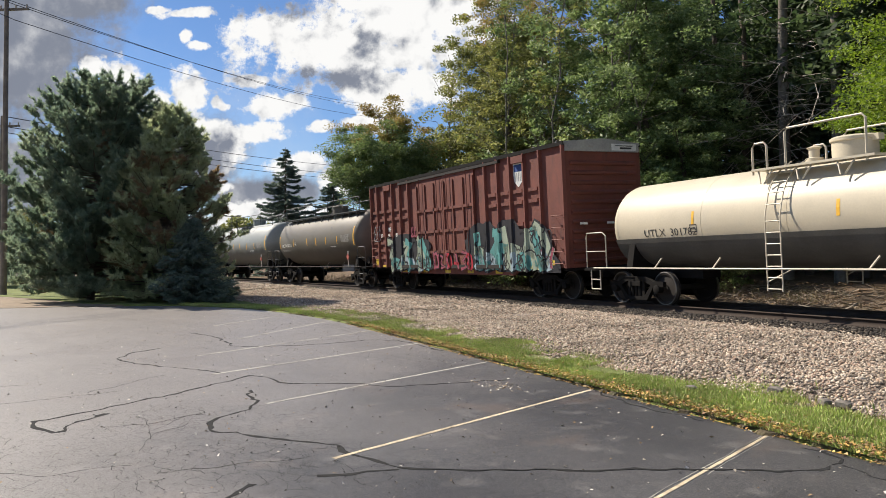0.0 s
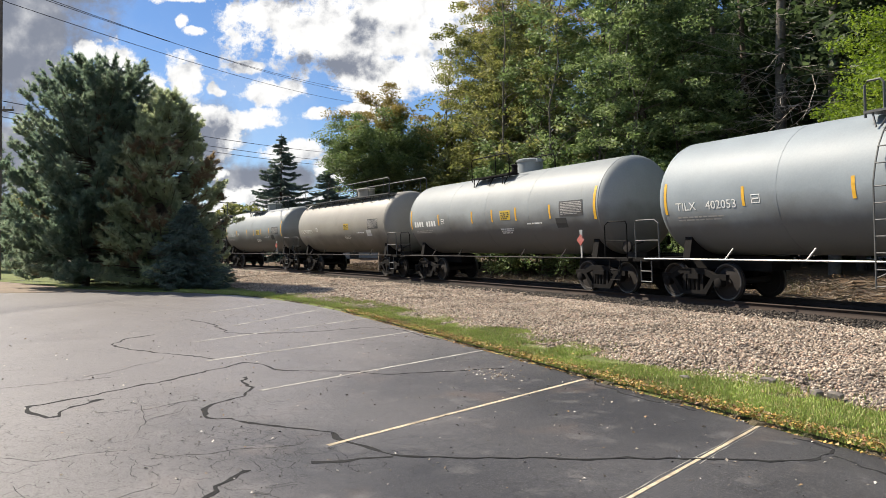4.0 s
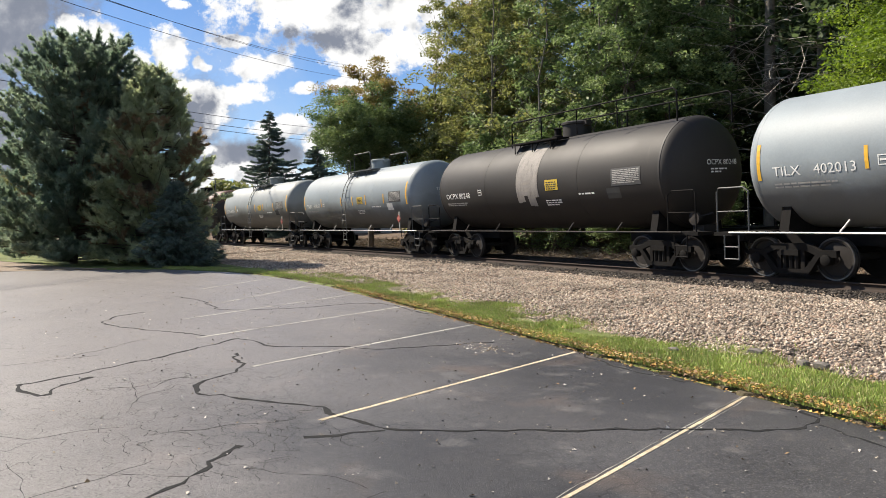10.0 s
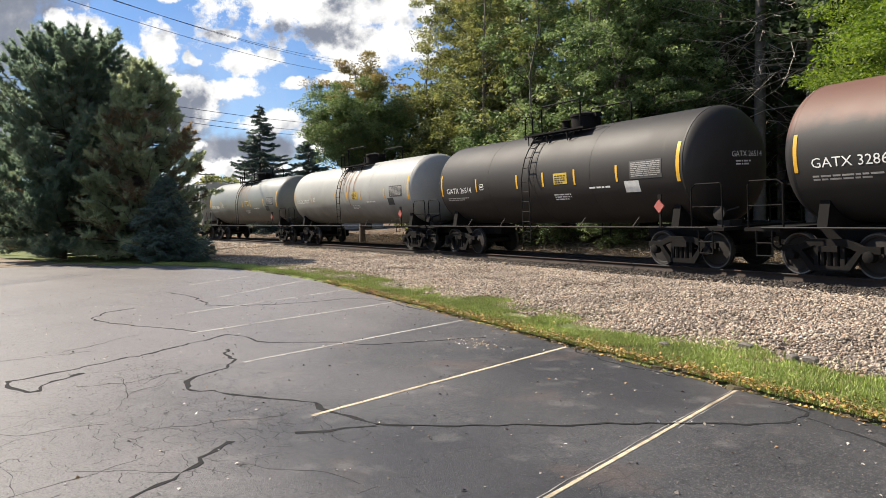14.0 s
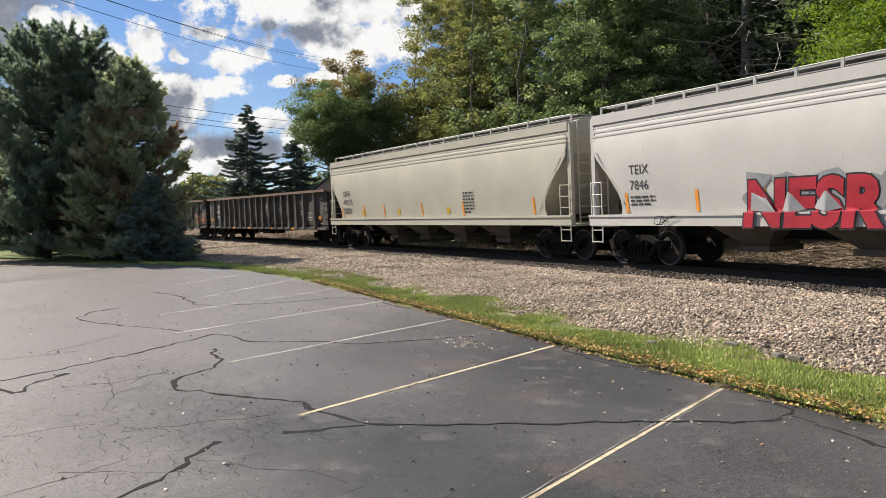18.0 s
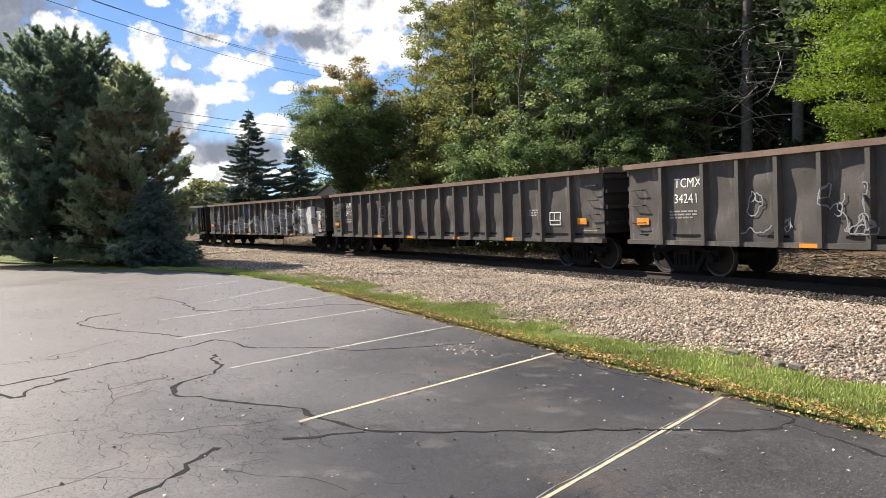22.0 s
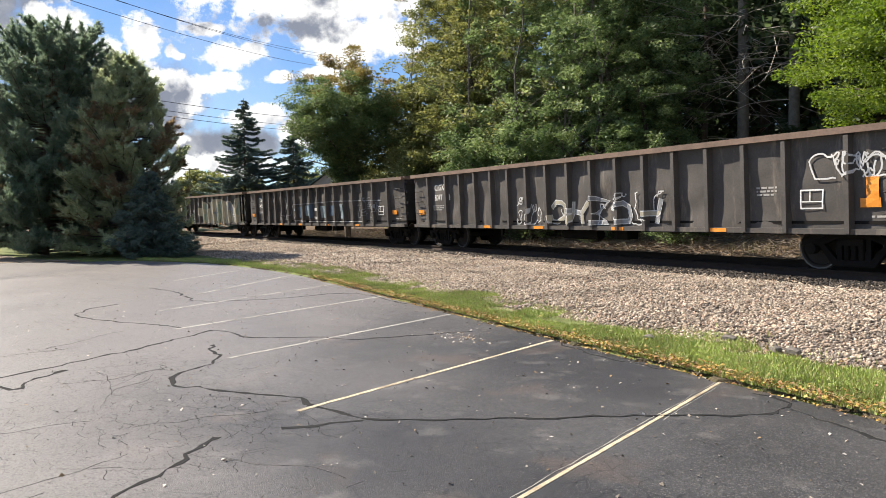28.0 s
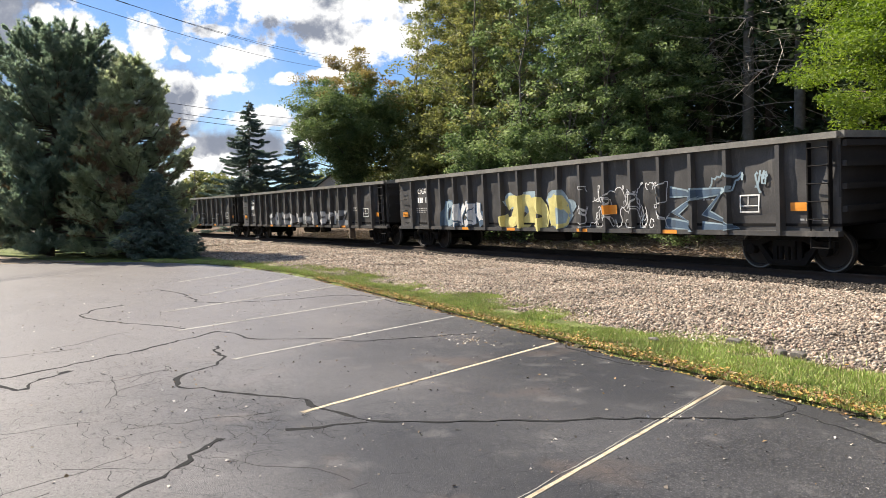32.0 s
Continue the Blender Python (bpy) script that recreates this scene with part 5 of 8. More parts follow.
    marks(car, "data_panel", surf, bars(rng, half - 2.3, zc + 0.15, 1.05, 0.026, 8), WORN if ink is WHITE else ink, lift=0.004)
    marks(car, "stencil", surf, bars(rng, 2.6, zc - 0.45, 1.0, 0.05, 1), ink)
    if warn:
        marks(car, "stencil", surf, bars(rng, 0.9, zc - 0.6, 0.8, 0.04, 3), ink)
        marks(car, "warning_label", surf, [(1.0, 1.65, zc - 0.25, zc + 0.08)], LABEL_YELLOW)
        marks(car, "label_print", surf, bars(rng, 1.06, zc - 0.02, 0.52, 0.035, 4), BLACK, lift=0.004)
        marks(car, "stencil_plate", surf, [(half - 2.6, half - 2.05, zc - 0.62, zc - 0.3)], PALE if seed % 3 == 0 else BLACK)
    if stripes:
        for x in (-half + 3.12, -1.0, 0.42, 1.95, half - 2.9):
            marks(car, "reflective_stripe", surf, [(x, x + 0.08, zc - 0.3, zc + 0.15)], YELLOW, slant=-0.03)
        marks(car, "reflective_stripe", surf, [(half - 0.72, half - 0.61, zc - 0.4, zc + 0.6)], YELLOW)
        marks(car, "reflective_stripe", surf, [(-half + 0.60, -half + 0.69, zc - 0.4, zc + 0.4)], YELLOW)
        bm = bmesh.new()
        prism(bm, [(half - 1.37, 1.6), (half - 1.2, 1.43), (half - 1.03, 1.6), (half - 1.2, 1.77)], -1.63, -1.60)
        part("placard", bm, RED, car)
        bm = bmesh.new()
        prism(bm, [(half - 1.23, 1.06), (half - 1.17, 1.06), (half - 1.16, 1.6), (half - 1.13, 1.9), (half - 1.27, 1.9), (half - 1.24, 1.6)], -1.6, -1.57)
        part("placard_holder", bm, SILVER if mark != "GATX" else STEEL_DARK, car)
    for e in extra:
        e(car, surf, half, rng)
    TANK["r"], TANK["z"] = 1.5, 2.6
    return car


# ---- gondolas ----
GON_TOP, GON_LOW, GON_Y = 2.88, 0.82, 1.43


def dent(x, z):
    """How far a gondola's battered sheet stands out of true."""
    return 0.055 * noise.noise((x * 0.9, z * 1.3, 3.1)) + 0.022 * noise.noise((x * 2.6, z * 2.9, 7.7)) + 0.008


class Dented(Flat):
    """A gondola's battered side."""
    def at(self, x, z, lift=0.0):
        return (x, self.y - self.d - lift - dent(x, z), z)


def gon_side(bm, half, s):
    """The battered side sheet, deeper between the trucks, and its bottom flange."""
    nx, nz = int(half * 2 / 0.16), 13
    xs = np.linspace(-half, half, nx + 1)
    lows = np.full(nx + 1, GON_LOW)
    layers = []
    for deep in (0.0, 0.03):
        layers.append([[bm.verts.new((x, s * (GON_Y - deep + dent(x, lo + (GON_TOP - 0.1 - lo) * k / nz)), lo + (GON_TOP - 0.1 - lo) * k / nz)) for k in range(nz + 1)] for x, lo in zip(xs, lows)])
    f, b = layers
    for g in (f, b):
        for i in range(nx):
            for k in range(nz):
                bm.faces.new((g[i][k], g[i + 1][k], g[i + 1][k + 1], g[i][k + 1]))
    for i in range(nx):
        for k in (0, nz):
            bm.faces.new((f[i][k], f[i + 1][k], b[i + 1][k], b[i][k]))
    for k in range(nz):
        for i in (0, nx):
            bm.faces.new((f[i][k], f[i][k + 1], b[i][k + 1], b[i][k]))
    y0, y1 = sorted((s * (GON_Y - 0.06), s * (GON_Y + 0.12)))
    box(bm, -half, half, y0, y1, GON_LOW - 0.02, GON_LOW + 0.09)


def gon_chord(bm, half, s):
    y0, y1 = sorted((s * (GON_Y - 0.08), s * 1.61))
    box(bm, -half - 0.03, half + 0.03, y0, y1, GON_TOP - 0.10, GON_TOP)
    y0, y1 = sorted((s * 1.60, s * 1.615))
    box(bm, -half - 0.03, half + 0.03, y0, y1, GON_TOP - 0.13, GON_TOP - 0.02)


def gon_rib(bm):
    prism(bm, [(-0.075, 0.07), (0.075, 0.07), (0.05, -0.17), (-0.05, -0.17)], 0, 1)
    for v in bm.verts:
        v.co = (v.co.x, v.co.z, GON_LOW + v.co.y * (GON_TOP - 0.16 - GON_LOW))


def gon_end(bm, half, s):
    a, b = sorted((s * half, s * (half - 0.05)))
    box(bm, a, b, -GON_Y, GON_Y, 1.0, GON_TOP - 0.02)


def gon_end_rib(bm, half, s, z):
    a, b = sorted((s * half, s * (half + 0.1)))
    box(bm, a, b, -1.4, 1.4, z - 0.06, z + 0.06)


def gon_end_cap(bm, half, s):
    a, b = sorted((s * (half - 0.02), s * (half + 0.12)))
    box(bm, a, b, -1.5, 1.5, GON_TOP - 0.13, GON_TOP + 0.01)


def gon_floor(bm, half):
    box(bm, -half, half, -1.44, 1.44, 1.0, 1.06)
    box(bm, -half - 0.4, half + 0.4, -0.3, 0.3, 0.68, 1.0)
    for x in (-half * 0.3, 0.0, half * 0.3):
        box(bm, x - 0.1, x + 0.1, -1.3, 1.3, 0.8, 1.0)
    tube(bm, [(-1.2, -0.7, 0.62), (0.4, -0.7, 0.62)], 0.16, 12)
    box(bm, 1.2, 1.7, -0.9, -0.5, 0.5, 0.8)


def rungs(bm, x, y, zs, w=0.42, out=0.12):
    s = -1 if y < 0 else 1
    for z in zs:
        tube(bm, [(x - w / 2, y, z), (x - w / 2, y + s * out, z), (x + w / 2, y + s * out, z), (x + w / 2, y, z)], 0.014, 5)


def gon_ladder(bm, x, y):
    s = -1 if y < 0 else 1
    for dx in (-0.23, 0.23):
        box(bm, x + dx - 0.015, x + dx + 0.015, min(y, y + s * 0.12), max(y, y + s * 0.12), 1.0, 2.7)
    rungs(bm, x, y + s * 0.02, [1.15 + 0.36 * k for k in range(5)], 0.46, 0.12)
    for dx in (-0.2, 0.2):
        tube(bm, [(x + dx, y + s * 0.06, 1.0), (x + dx, y + s * 0.06, 0.55)], 0.016, 5)
    tube(bm, [(x - 0.2, y + s * 0.06, 0.56), (x + 0.2, y + s * 0.06, 0.56)], 0.016, 5)


def gondola(label, half, paint, mark, digits, seed=0, ladder=True, rim=None, art=()):
    rng = random.Random(seed)
    k = round(half, 2)
    car = thing("gondola", label, "gondola car", "gondola cars")
    for s in (-1, 1):
        shared(("gside", k, s), "side_wall", lambda bm: gon_side(bm, half, s), paint, car, smooth=40)
        shared(("gchord", k, s), "top_chord", lambda bm: gon_chord(bm, half, s), rim or paint, car)
        shared(("gend", k, s), "end_wall", lambda bm: gon_end(bm, half, s), GON_END_SHADE, car)
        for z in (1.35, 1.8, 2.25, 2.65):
            shared(("gendrib", k, s, z), "end_rib", lambda bm: gon_end_rib(bm, half, s, z), GON_END_SHADE, car)
        shared(("gendcap", k, s), "end_cap", lambda bm: gon_end_cap(bm, half, s), rim or paint, car)
    shared(("gfloor", k), "underframe", lambda bm: gon_floor(bm, half), STEEL_DARK, car)
    for i in range(17):
        x = -half * 0.866 if i == 0 else half * 0.866 if i == 16 else half * 0.1038 * (i - 8)
        shared(("rib", k), "rib", gon_rib, paint, car, m=pose(x, -GON_Y, 0))
        shared(("rib", k), "rib", gon_rib, paint, car, m=pose(x, GON_Y, 0, 0, 0, 180))
    for s in (-1, 1):
        if ladder:
            shared(("glad", k, s), "ladder", lambda bm: gon_ladder(bm, half - 0.42, s * GON_Y), STEEL_DARK, car)
            grabs = [(-half + 0.4, z) for z in (1.55, 2.0, 2.4)]
        else:
            grabs = [(half - 0.4, z) for z in (1.2, 1.6, 2.0, 2.4)] + [(-half + 0.4, z) for z in (1.35, 1.8, 2.2)]
        for x, z in grabs:
            shared(("grab", s), "grab_iron", lambda bm: rungs(bm, 0, s * GON_Y, (0,)), STEEL_RUST, car, m=pose(x, 0, z))
    truck(car, -half + 1.5), truck(car, half - 1.5)
    couplers(car, half + 0.62)
    side, near = Dented(-GON_Y, 0.018), Dented(-GON_Y, 0.007)
    if mark:
        lettering(car, near, mark, -half + 1.62, 2.2, 0.225, WHITE)
        if digits:
            lettering(car, near, digits, -half + 1.62, 1.82, 0.225, WHITE)
        else:
            marks(car, "stencil", near, [(-half + 1.62 + 0.17 * q, -half + 1.74 + 0.17 * q, 1.84, 2.05) for q in range(6) if q != 3], WHITE)
    marks(car, "stencil", near, bars(rng, -half + 1.45, 1.6, 0.9, 0.04, 3), WORN)
    marks(car, "stencil", near, bars(rng, half - 3.4, 1.75, 0.5, 0.04, 3), WORN)
    marks(car, "stencil", near, bars(rng, half - 0.9, 1.12, 0.7, 0.04, 1), WORN)
    f0 = half - 2.35
    marks(car, "data_frame", side, [(f0, f0 + 0.5, 1.3, 1.33), (f0, f0 + 0.5, 1.67, 1.7), (f0, f0 + 0.03, 1.3, 1.7), (f0 + 0.47, f0 + 0.5, 1.3, 1.7), (f0 + 0.2, f0 + 0.22, 1.45, 1.7), (f0, f0 + 0.5, 1.44, 1.46)], WHITE)
    for q in ((half - 1.1, half - 0.7, 1.32, 1.5), (-half + 0.3, -half + 0.72, 1.3, 1.48)):
        marks(car, "reflector", side, [q], ORANGE, lift=0.014)
    for x in (-half + 5.15, -half + 7.98, half - 7.9, half - 4.6):
        q = (x, x + 0.46, GON_LOW - 0.01, GON_LOW + 0.08)
        marks(car, "reflector", Flat(-GON_Y - 0.12), [q], ORANGE)
    before, stops = set(car.children), []
    for i in range(17):
        x = -half * 0.866 if i == 0 else half * 0.866 if i == 16 else half * 0.1038 * (i - 8)
        stops += [(x - 0.079, 0.0), (x - 0.053, 0.17), (x + 0.053, 0.17), (x + 0.079, 0.0)]
    for a in art:
        a(car, side, half, rng)
    fold(car, before, stops)
    return car


# ---- covered hoppers ----
HOP = [(1.50, 1.36), (1.56, 1.9), (1.60, 2.6), (1.58, 3.2), (1.50, 3.75), (1.40, 4.02), (1.30, 4.08), (0.8, 4.26), (0.0, 4.32)]


def hop_body(bm, half):
    def length(z):
        return half - 0.25 - max(0.0, 3.3 - z) * 0.72
    ring = [(-y, z) for y, z in HOP] + [(y, z) for y, z in HOP[-2::-1]]
    cols = []
    for f in (-1, -0.6, -0.2, 0.2, 0.6, 1):
        cols.append([bm.verts.new((f * length(z), y, z)) for y, z in ring])
    for a, b in zip(cols, cols[1:]):
        for k in range(len(ring) - 1):
            bm.faces.new((a[k], a[k + 1], b[k + 1], b[k]))
        bm.faces.new((a[-1], a[0], b[0], b[-1]))
    m = len(ring)
    for c in (cols[0], cols[-1]):
        for k in range(m // 2):
            q = [c[k], c[k + 1], c[m - 2 - k], c[m - 1 - k]]
            bm.faces.new(list(dict.fromkeys(q)))


def hop_sill(bm, half, s):
    a, b = sorted((s * 1.46, s * 1.60))
    box(bm, -half + 0.05, half - 0.05, a, b, 1.08, 1.36)
    a, b = sorted((s * 1.55, s * 1.63))
    box(bm, -half + 0.05, half - 0.05, a, b, 1.32, 1.38)


def hop_eave(bm, half, s):
    a, b = sorted((s * 1.36, s * 1.53))
    box(bm, -half + 0.2, half - 0.2, a, b, 3.86, 4.12)


def hop_wing(bm, half, s, e):
    """The side sheet that runs on past the sloping end, cut back near the sill."""
    rows = []
    for z in (1.36, 1.55, 1.75, 1.95, 2.15, 2.4, 2.65, 2.9, 3.1, 3.4, 3.75, 4.02):
        y = float(np.interp(z, [p[1] for p in HOP], [p[0] for p in HOP]))
        x0 = half - 0.27 - max(0.0, 3.3 - z) * 0.72
        x1 = max(half - 0.25 - float(np.interp(z, [1.36, 1.6, 1.95, 2.2, 2.65, 3.0, 3.15], [1.02, 1.10, 1.0, 0.86, 0.42, 0.08, 0.0])), x0)
        rows.append([bm.verts.new((e * x, s * (y - d), z)) for d in (0.0, 0.04) for x in (x0 - 0.05, x1)])
    for a, b in zip(rows, rows[1:]):
        for k, m in ((0, 1), (1, 3), (3, 2), (2, 0)):
            bm.faces.new((a[k], a[m], b[m], b[k]))


def hop_strip(bm, half, s, z):
    """A long pressed ridge below the eave."""
    y = float(np.interp(z, [p[1] for p in HOP], [p[0] for p in HOP]))
    a, b = sorted((s * (y - 0.02), s * (y + 0.018)))
    box(bm, -half + 0.22, half - 0.22, a, b, z - 0.025, z + 0.025)


def hop_chute(bm):
    for x in (0.0,):
        top = [(x - 1.35, -1.4), (x + 1.35, -1.4), (x + 1.35, 1.4), (x - 1.35, 1.4)]
        low = [(x - 0.3, -0.5), (x + 0.3, -0.5), (x + 0.3, 0.5), (x - 0.3, 0.5)]
        t, l = [bm.verts.new((*p, 1.4)) for p in top], [bm.verts.new((*p, 0.55)) for p in low]
        for k in range(4):
            bm.faces.new((l[k], l[(k + 1) % 4], t[(k + 1) % 4], t[k]))
        bm.faces.new(l)
        box(bm, x - 0.4, x + 0.4, -0.6, 0.6, 0.42, 0.56)


def hop_spine(bm, half):
    box(bm, -half - 0.1, half + 0.1, -0.3, 0.3, 0.72, 1.05)


def hop_end(bm, half, s):
    """End posts, bulkhead framing and ladders of one end."""
    for y in (-1.45, 1.45):
        a, b = sorted((s * (half - 0.1), s * (half - 0.25)))
        box(bm, a, b, y - 0.06, y + 0.06, 1.08, 4.05)
    a, b = sorted((s * (half - 0.02), s * (half - 1.0)))
    box(bm, a, b, -1.5, 1.5, 1.05, 1.12)
    for y in (-1.56, 1.56):
        for dx in (0.12, 0.56):
            tube(bm, [(s * (half - dx), y, 0.6), (s * (half - dx), y, 2.3)], 0.02, 5)
        for k in range(6):
            z = 0.62 + 0.33 * k
            tube(bm, [(s * (half - 0.12), y, z), (s * (half - 0.56), y, z)], 0.014, 5)
    for y in (-1.3, -0.85):
        tube(bm, [(s * (half + 0.0), y, 1.1), (s * (half + 0.0), y, 4.1)], 0.02, 5)
    for k in range(9):
        z = 1.3 + 0.32 * k
        tube(bm, [(s * half, -1.3, z), (s * half, -0.85, z)], 0.014, 5)


def hop_walk(bm, half):
    """Roof walk with its low rail, and the hatch trough."""
    for y in (-1.25, 1.25):
        tube(bm, [(-half + 0.25, y, 4.34), (half - 0.25, y, 4.34)], 0.018, 5)
        for x in np.linspace(-half + 0.3, half - 0.3, 18):
            box(bm, x - 0.035, x + 0.035, y - 0.02, y + 0.02, 4.08, 4.36)
    for y in (-0.75, 0.75):
        box(bm, -half + 0.25, half - 0.25, y - 0.28, y + 0.28, 4.33, 4.36)
    box(bm, -half + 0.9, half - 0.9, -0.3, 0.3, 4.26, 4.42)


def hopper(label, half, paint, mark, digits, seed=0, trim=None, art=()):
    rng = random.Random(seed)
    k = round(half, 2)
    car = thing("covered_hopper", label, "hopper car", "covered hopper cars")
    shared(("hbody", k), "body", lambda bm: hop_body(bm, half), paint, car, smooth=20)
    for s in (-1, 1):
        shared(("hsill", k, s), "side_sill", lambda bm: hop_sill(bm, half, s), trim or paint, car)
        shared(("heave", k, s), "eave_beam", lambda bm: hop_eave(bm, half, s), paint, car)
        for e in (-1, 1):
            shared(("hwing", k, s, e), "end_wing", lambda bm: hop_wing(bm, half, s, e), paint, car)
        for z in (3.54, 3.66, 3.78):
            shared(("hstrip", k, s, z), "side_ridge", lambda bm: hop_strip(bm, half, s, z), paint, car)
        shared(("hend", k, s), "end_ladder", lambda bm: hop_end(bm, half, s), paint, car)
    for x in (-4.2, -1.4, 1.4, 4.2):
        shared("hchute", "chute", hop_chute, CHUTE, car, m=pose(x, 0, 0))
    shared(("hspine", k), "centre_sill", lambda bm: hop_spine(bm, half), STEEL_DARK, car)
    shared(("hwalk", k), "roof_walk", lambda bm: hop_walk(bm, half), ROOF_GREY, car)
    truck(car, -half + 1.35), truck(car, half - 1.35)
    couplers(car, half + 0.4)
    side = Bulged(0.010)
    lettering(car, side, mark, -half + 1.7, 2.42, 0.24, BLACK)
    lettering(car, side, digits, -half + 1.7, 2.02, 0.24, BLACK)
    marks(car, "stencil", side, bars(rng, -half + 1.7, 1.8, 0.9, 0.05, 3), BLACK)
    marks(car, "stencil", side, bars(rng, 3.2, 2.2, 0.7, 0.06, 7), BLACK)
    for x in (-half + 1.5, -half + 3.9, -3.2, 0.1, 3.1, half - 1.9):
        marks(car, "reflective_stripe", side, [(x, x + 0.1, 1.42, 1.95)], ORANGE)
    for a in art:
        a(car, side, half, rng)
    return car


# ---- the boxcar ----
BOX_Y, BOX_LOW, BOX_TOP = 1.50, 1.05, 5.0


def box_post(bm, s):
    prism(bm, [(-0.06, 0), (0.06, 0), (0.035, s * 0.12), (-0.035, s * 0.12)], BOX_LOW, BOX_TOP - 0.08, "z")


def box_door(bm, s, w):
    a, b = sorted((s * (BOX_Y + 0.02), s * (BOX_Y + 0.07)))
    box(bm, -w / 2, w / 2, a, b, BOX_LOW + 0.12, BOX_TOP - 0.22)


def door_bar(bm, s, x, z, w, h):
    a, b = sorted((s * (BOX_Y + 0.07), s * (BOX_Y + 0.12)))
    box(bm, x - w / 2, x + w / 2, a, b, z - h / 2, z + h / 2)


def boxcar(label, half, art=()):
    car = thing("boxcar", label, "boxcar", "")
    for s in (-1, 1):
        bm = bmesh.new()
        a, b = sorted((s * BOX_Y, s * (BOX_Y - 0.04)))
        box(bm, -half, half, a, b, BOX_LOW, BOX_TOP)
        part("side_wall", bm, OXIDE, car)
        posts = [-half + 0.06, -6.85, -6.0, -5.15, -4.3, -3.45, 3.0, 3.85, 4.65, 5.5, 6.4, half - 0.06]
        for x in posts:
            shared(("bpost", s), "post", lambda bm: box_post(bm, s), OXIDE, car, m=pose(x, s * BOX_Y, 0))
        for x0, x1 in zip(posts, posts[1:]):
            if x1 - x0 > 1.2:
                continue
            for z in (1.5, 1.85, 2.2, 2.55, 3.3, 3.68):
                if abs(z - 2.55) < 0.01 and x0 < -half + 0.2:
                    continue
                shared(("press", s), "pressed_rib", lambda bm: prism(bm, [(-0.25, -0.06), (0.25, -0.06), (0.25, 0.06), (-0.25, 0.06)], min(s * BOX_Y, s * (BOX_Y + 0.06)), max(s * BOX_Y, s * (BOX_Y + 0.06))), OXIDE, car, m=pose((x0 + x1) / 2, 0, z))
        for x in (-1.42, 1.0):
            d = shared(("bdoor", s), "door", lambda bm: box_door(bm, s, 2.4), OXIDE, car, "oxide red sliding door", m=pose(x, 0, 0))
            for q in (-1.15, -0.4, 0.4, 1.15):
                shared(("dstile", s, q), "door_stile", lambda bm: door_bar(bm, s, q, 2.85, 0.08, 3.4), OXIDE, d)
            for z in (1.7, 2.55, 3.45):
                shared(("drail", s, z), "door_rail", lambda bm: door_bar(bm, s, 0, z, 2.2, 0.11), OXIDE, d)
            for q in (-0.78, 0.78):
                shared(("drod", s, q), "lock_rod", lambda bm: tube(bm, [(q, s * (BOX_Y + 0.15), BOX_LOW - 0.05), (q, s * (BOX_Y + 0.15), BOX_TOP - 0.2)], 0.018, 6), OXIDE, d)
        for z0, z1, x in ((BOX_TOP - 0.22, BOX_TOP - 0.12, 4.4), (BOX_LOW - 0.02, BOX_LOW + 0.12, 4.4)):
            bm = bmesh.new()
            a, b = sorted((s * BOX_Y, s * (BOX_Y + 0.13)))
            box(bm, -x, x - 0.4, a, b, z0, z1)
            part("door_track", bm, STEEL_RUST, car)
        bm = bmesh.new()
        prism(bm, [(-half + 2.6, BOX_LOW), (half - 2.6, BOX_LOW), (half - 3.1, BOX_LOW - 0.26), (-half + 3.1, BOX_LOW - 0.26)], min(s * 1.42, s * 1.52), max(s * 1.42, s * 1.52))
        part("side_sill", bm, OXIDE, car)
        for x in (half - 0.4, -half + 0.4):
            for k in range(5):
                shared(("brung", s), "rung", lambda bm: rungs(bm, 0, s * (BOX_Y + 0.03), [0], 0.52), OXIDE, car, m=pose(x, 0, 1.2 + 0.38 * k))
        for x in (-5.6, 5.2):
            bm = bmesh.new()
            a, b = sorted((s * BOX_Y, s * (BOX_Y + 0.14)))
            box(bm, x - 0.35, x + 0.35, a, b, BOX_TOP - 0.36, BOX_TOP - 0.12)
            part("bracket", bm, OXIDE, car)
    for s in (-1, 1):
        bm = bmesh.new()
        a, b = sorted((s * half, s * (half - 0.05)))
        box(bm, a, b, -BOX_Y, BOX_Y, BOX_LOW, BOX_TOP)
        w = part("end_wall", bm, OXIDE, car)
        for k in range(11):
            shared(("corr", s), "end_rib", lambda bm: tube(bm, [(s * half, -1.35, 0), (s * half, 1.35, 0)], 0.075, 8), OXIDE, w, smooth=40, m=pose(0, 0, BOX_LOW + 0.2 + k * 0.31))
        bm = bmesh.new()
        a, b = sorted((s * half, s * (half + 0.06)))
        prism(bm, [(-1.52, BOX_TOP - 0.28), (1.52, BOX_TOP - 0.28), (1.52, BOX_TOP + 0.02), (0, BOX_TOP + 0.14), (-1.52, BOX_TOP + 0.02)], a, b, "x")
        part("end_cap", bm, ROOF_GREY, car, "weathered grey roof cap")
    end = Ended(half + 0.06)
    marks(car, "end_plate", end, [(0.35, 1.4, BOX_TOP - 0.24, BOX_TOP - 0.02)], PALE)
    marks(car, "end_stencil", end, [(0.5, 1.25, BOX_TOP - 0.1, BOX_TOP - 0.07), (0.7, 1.2, BOX_TOP - 0.19, BOX_TOP - 0.13)], BLACK, lift=0.004)
    marks(car, "end_stencil", Ended(half + 0.09), [(-1.1, -0.8, 2.4, 2.47), (0.0, 0.3, 2.4, 2.47)], WHITE)
    bm = bmesh.new()
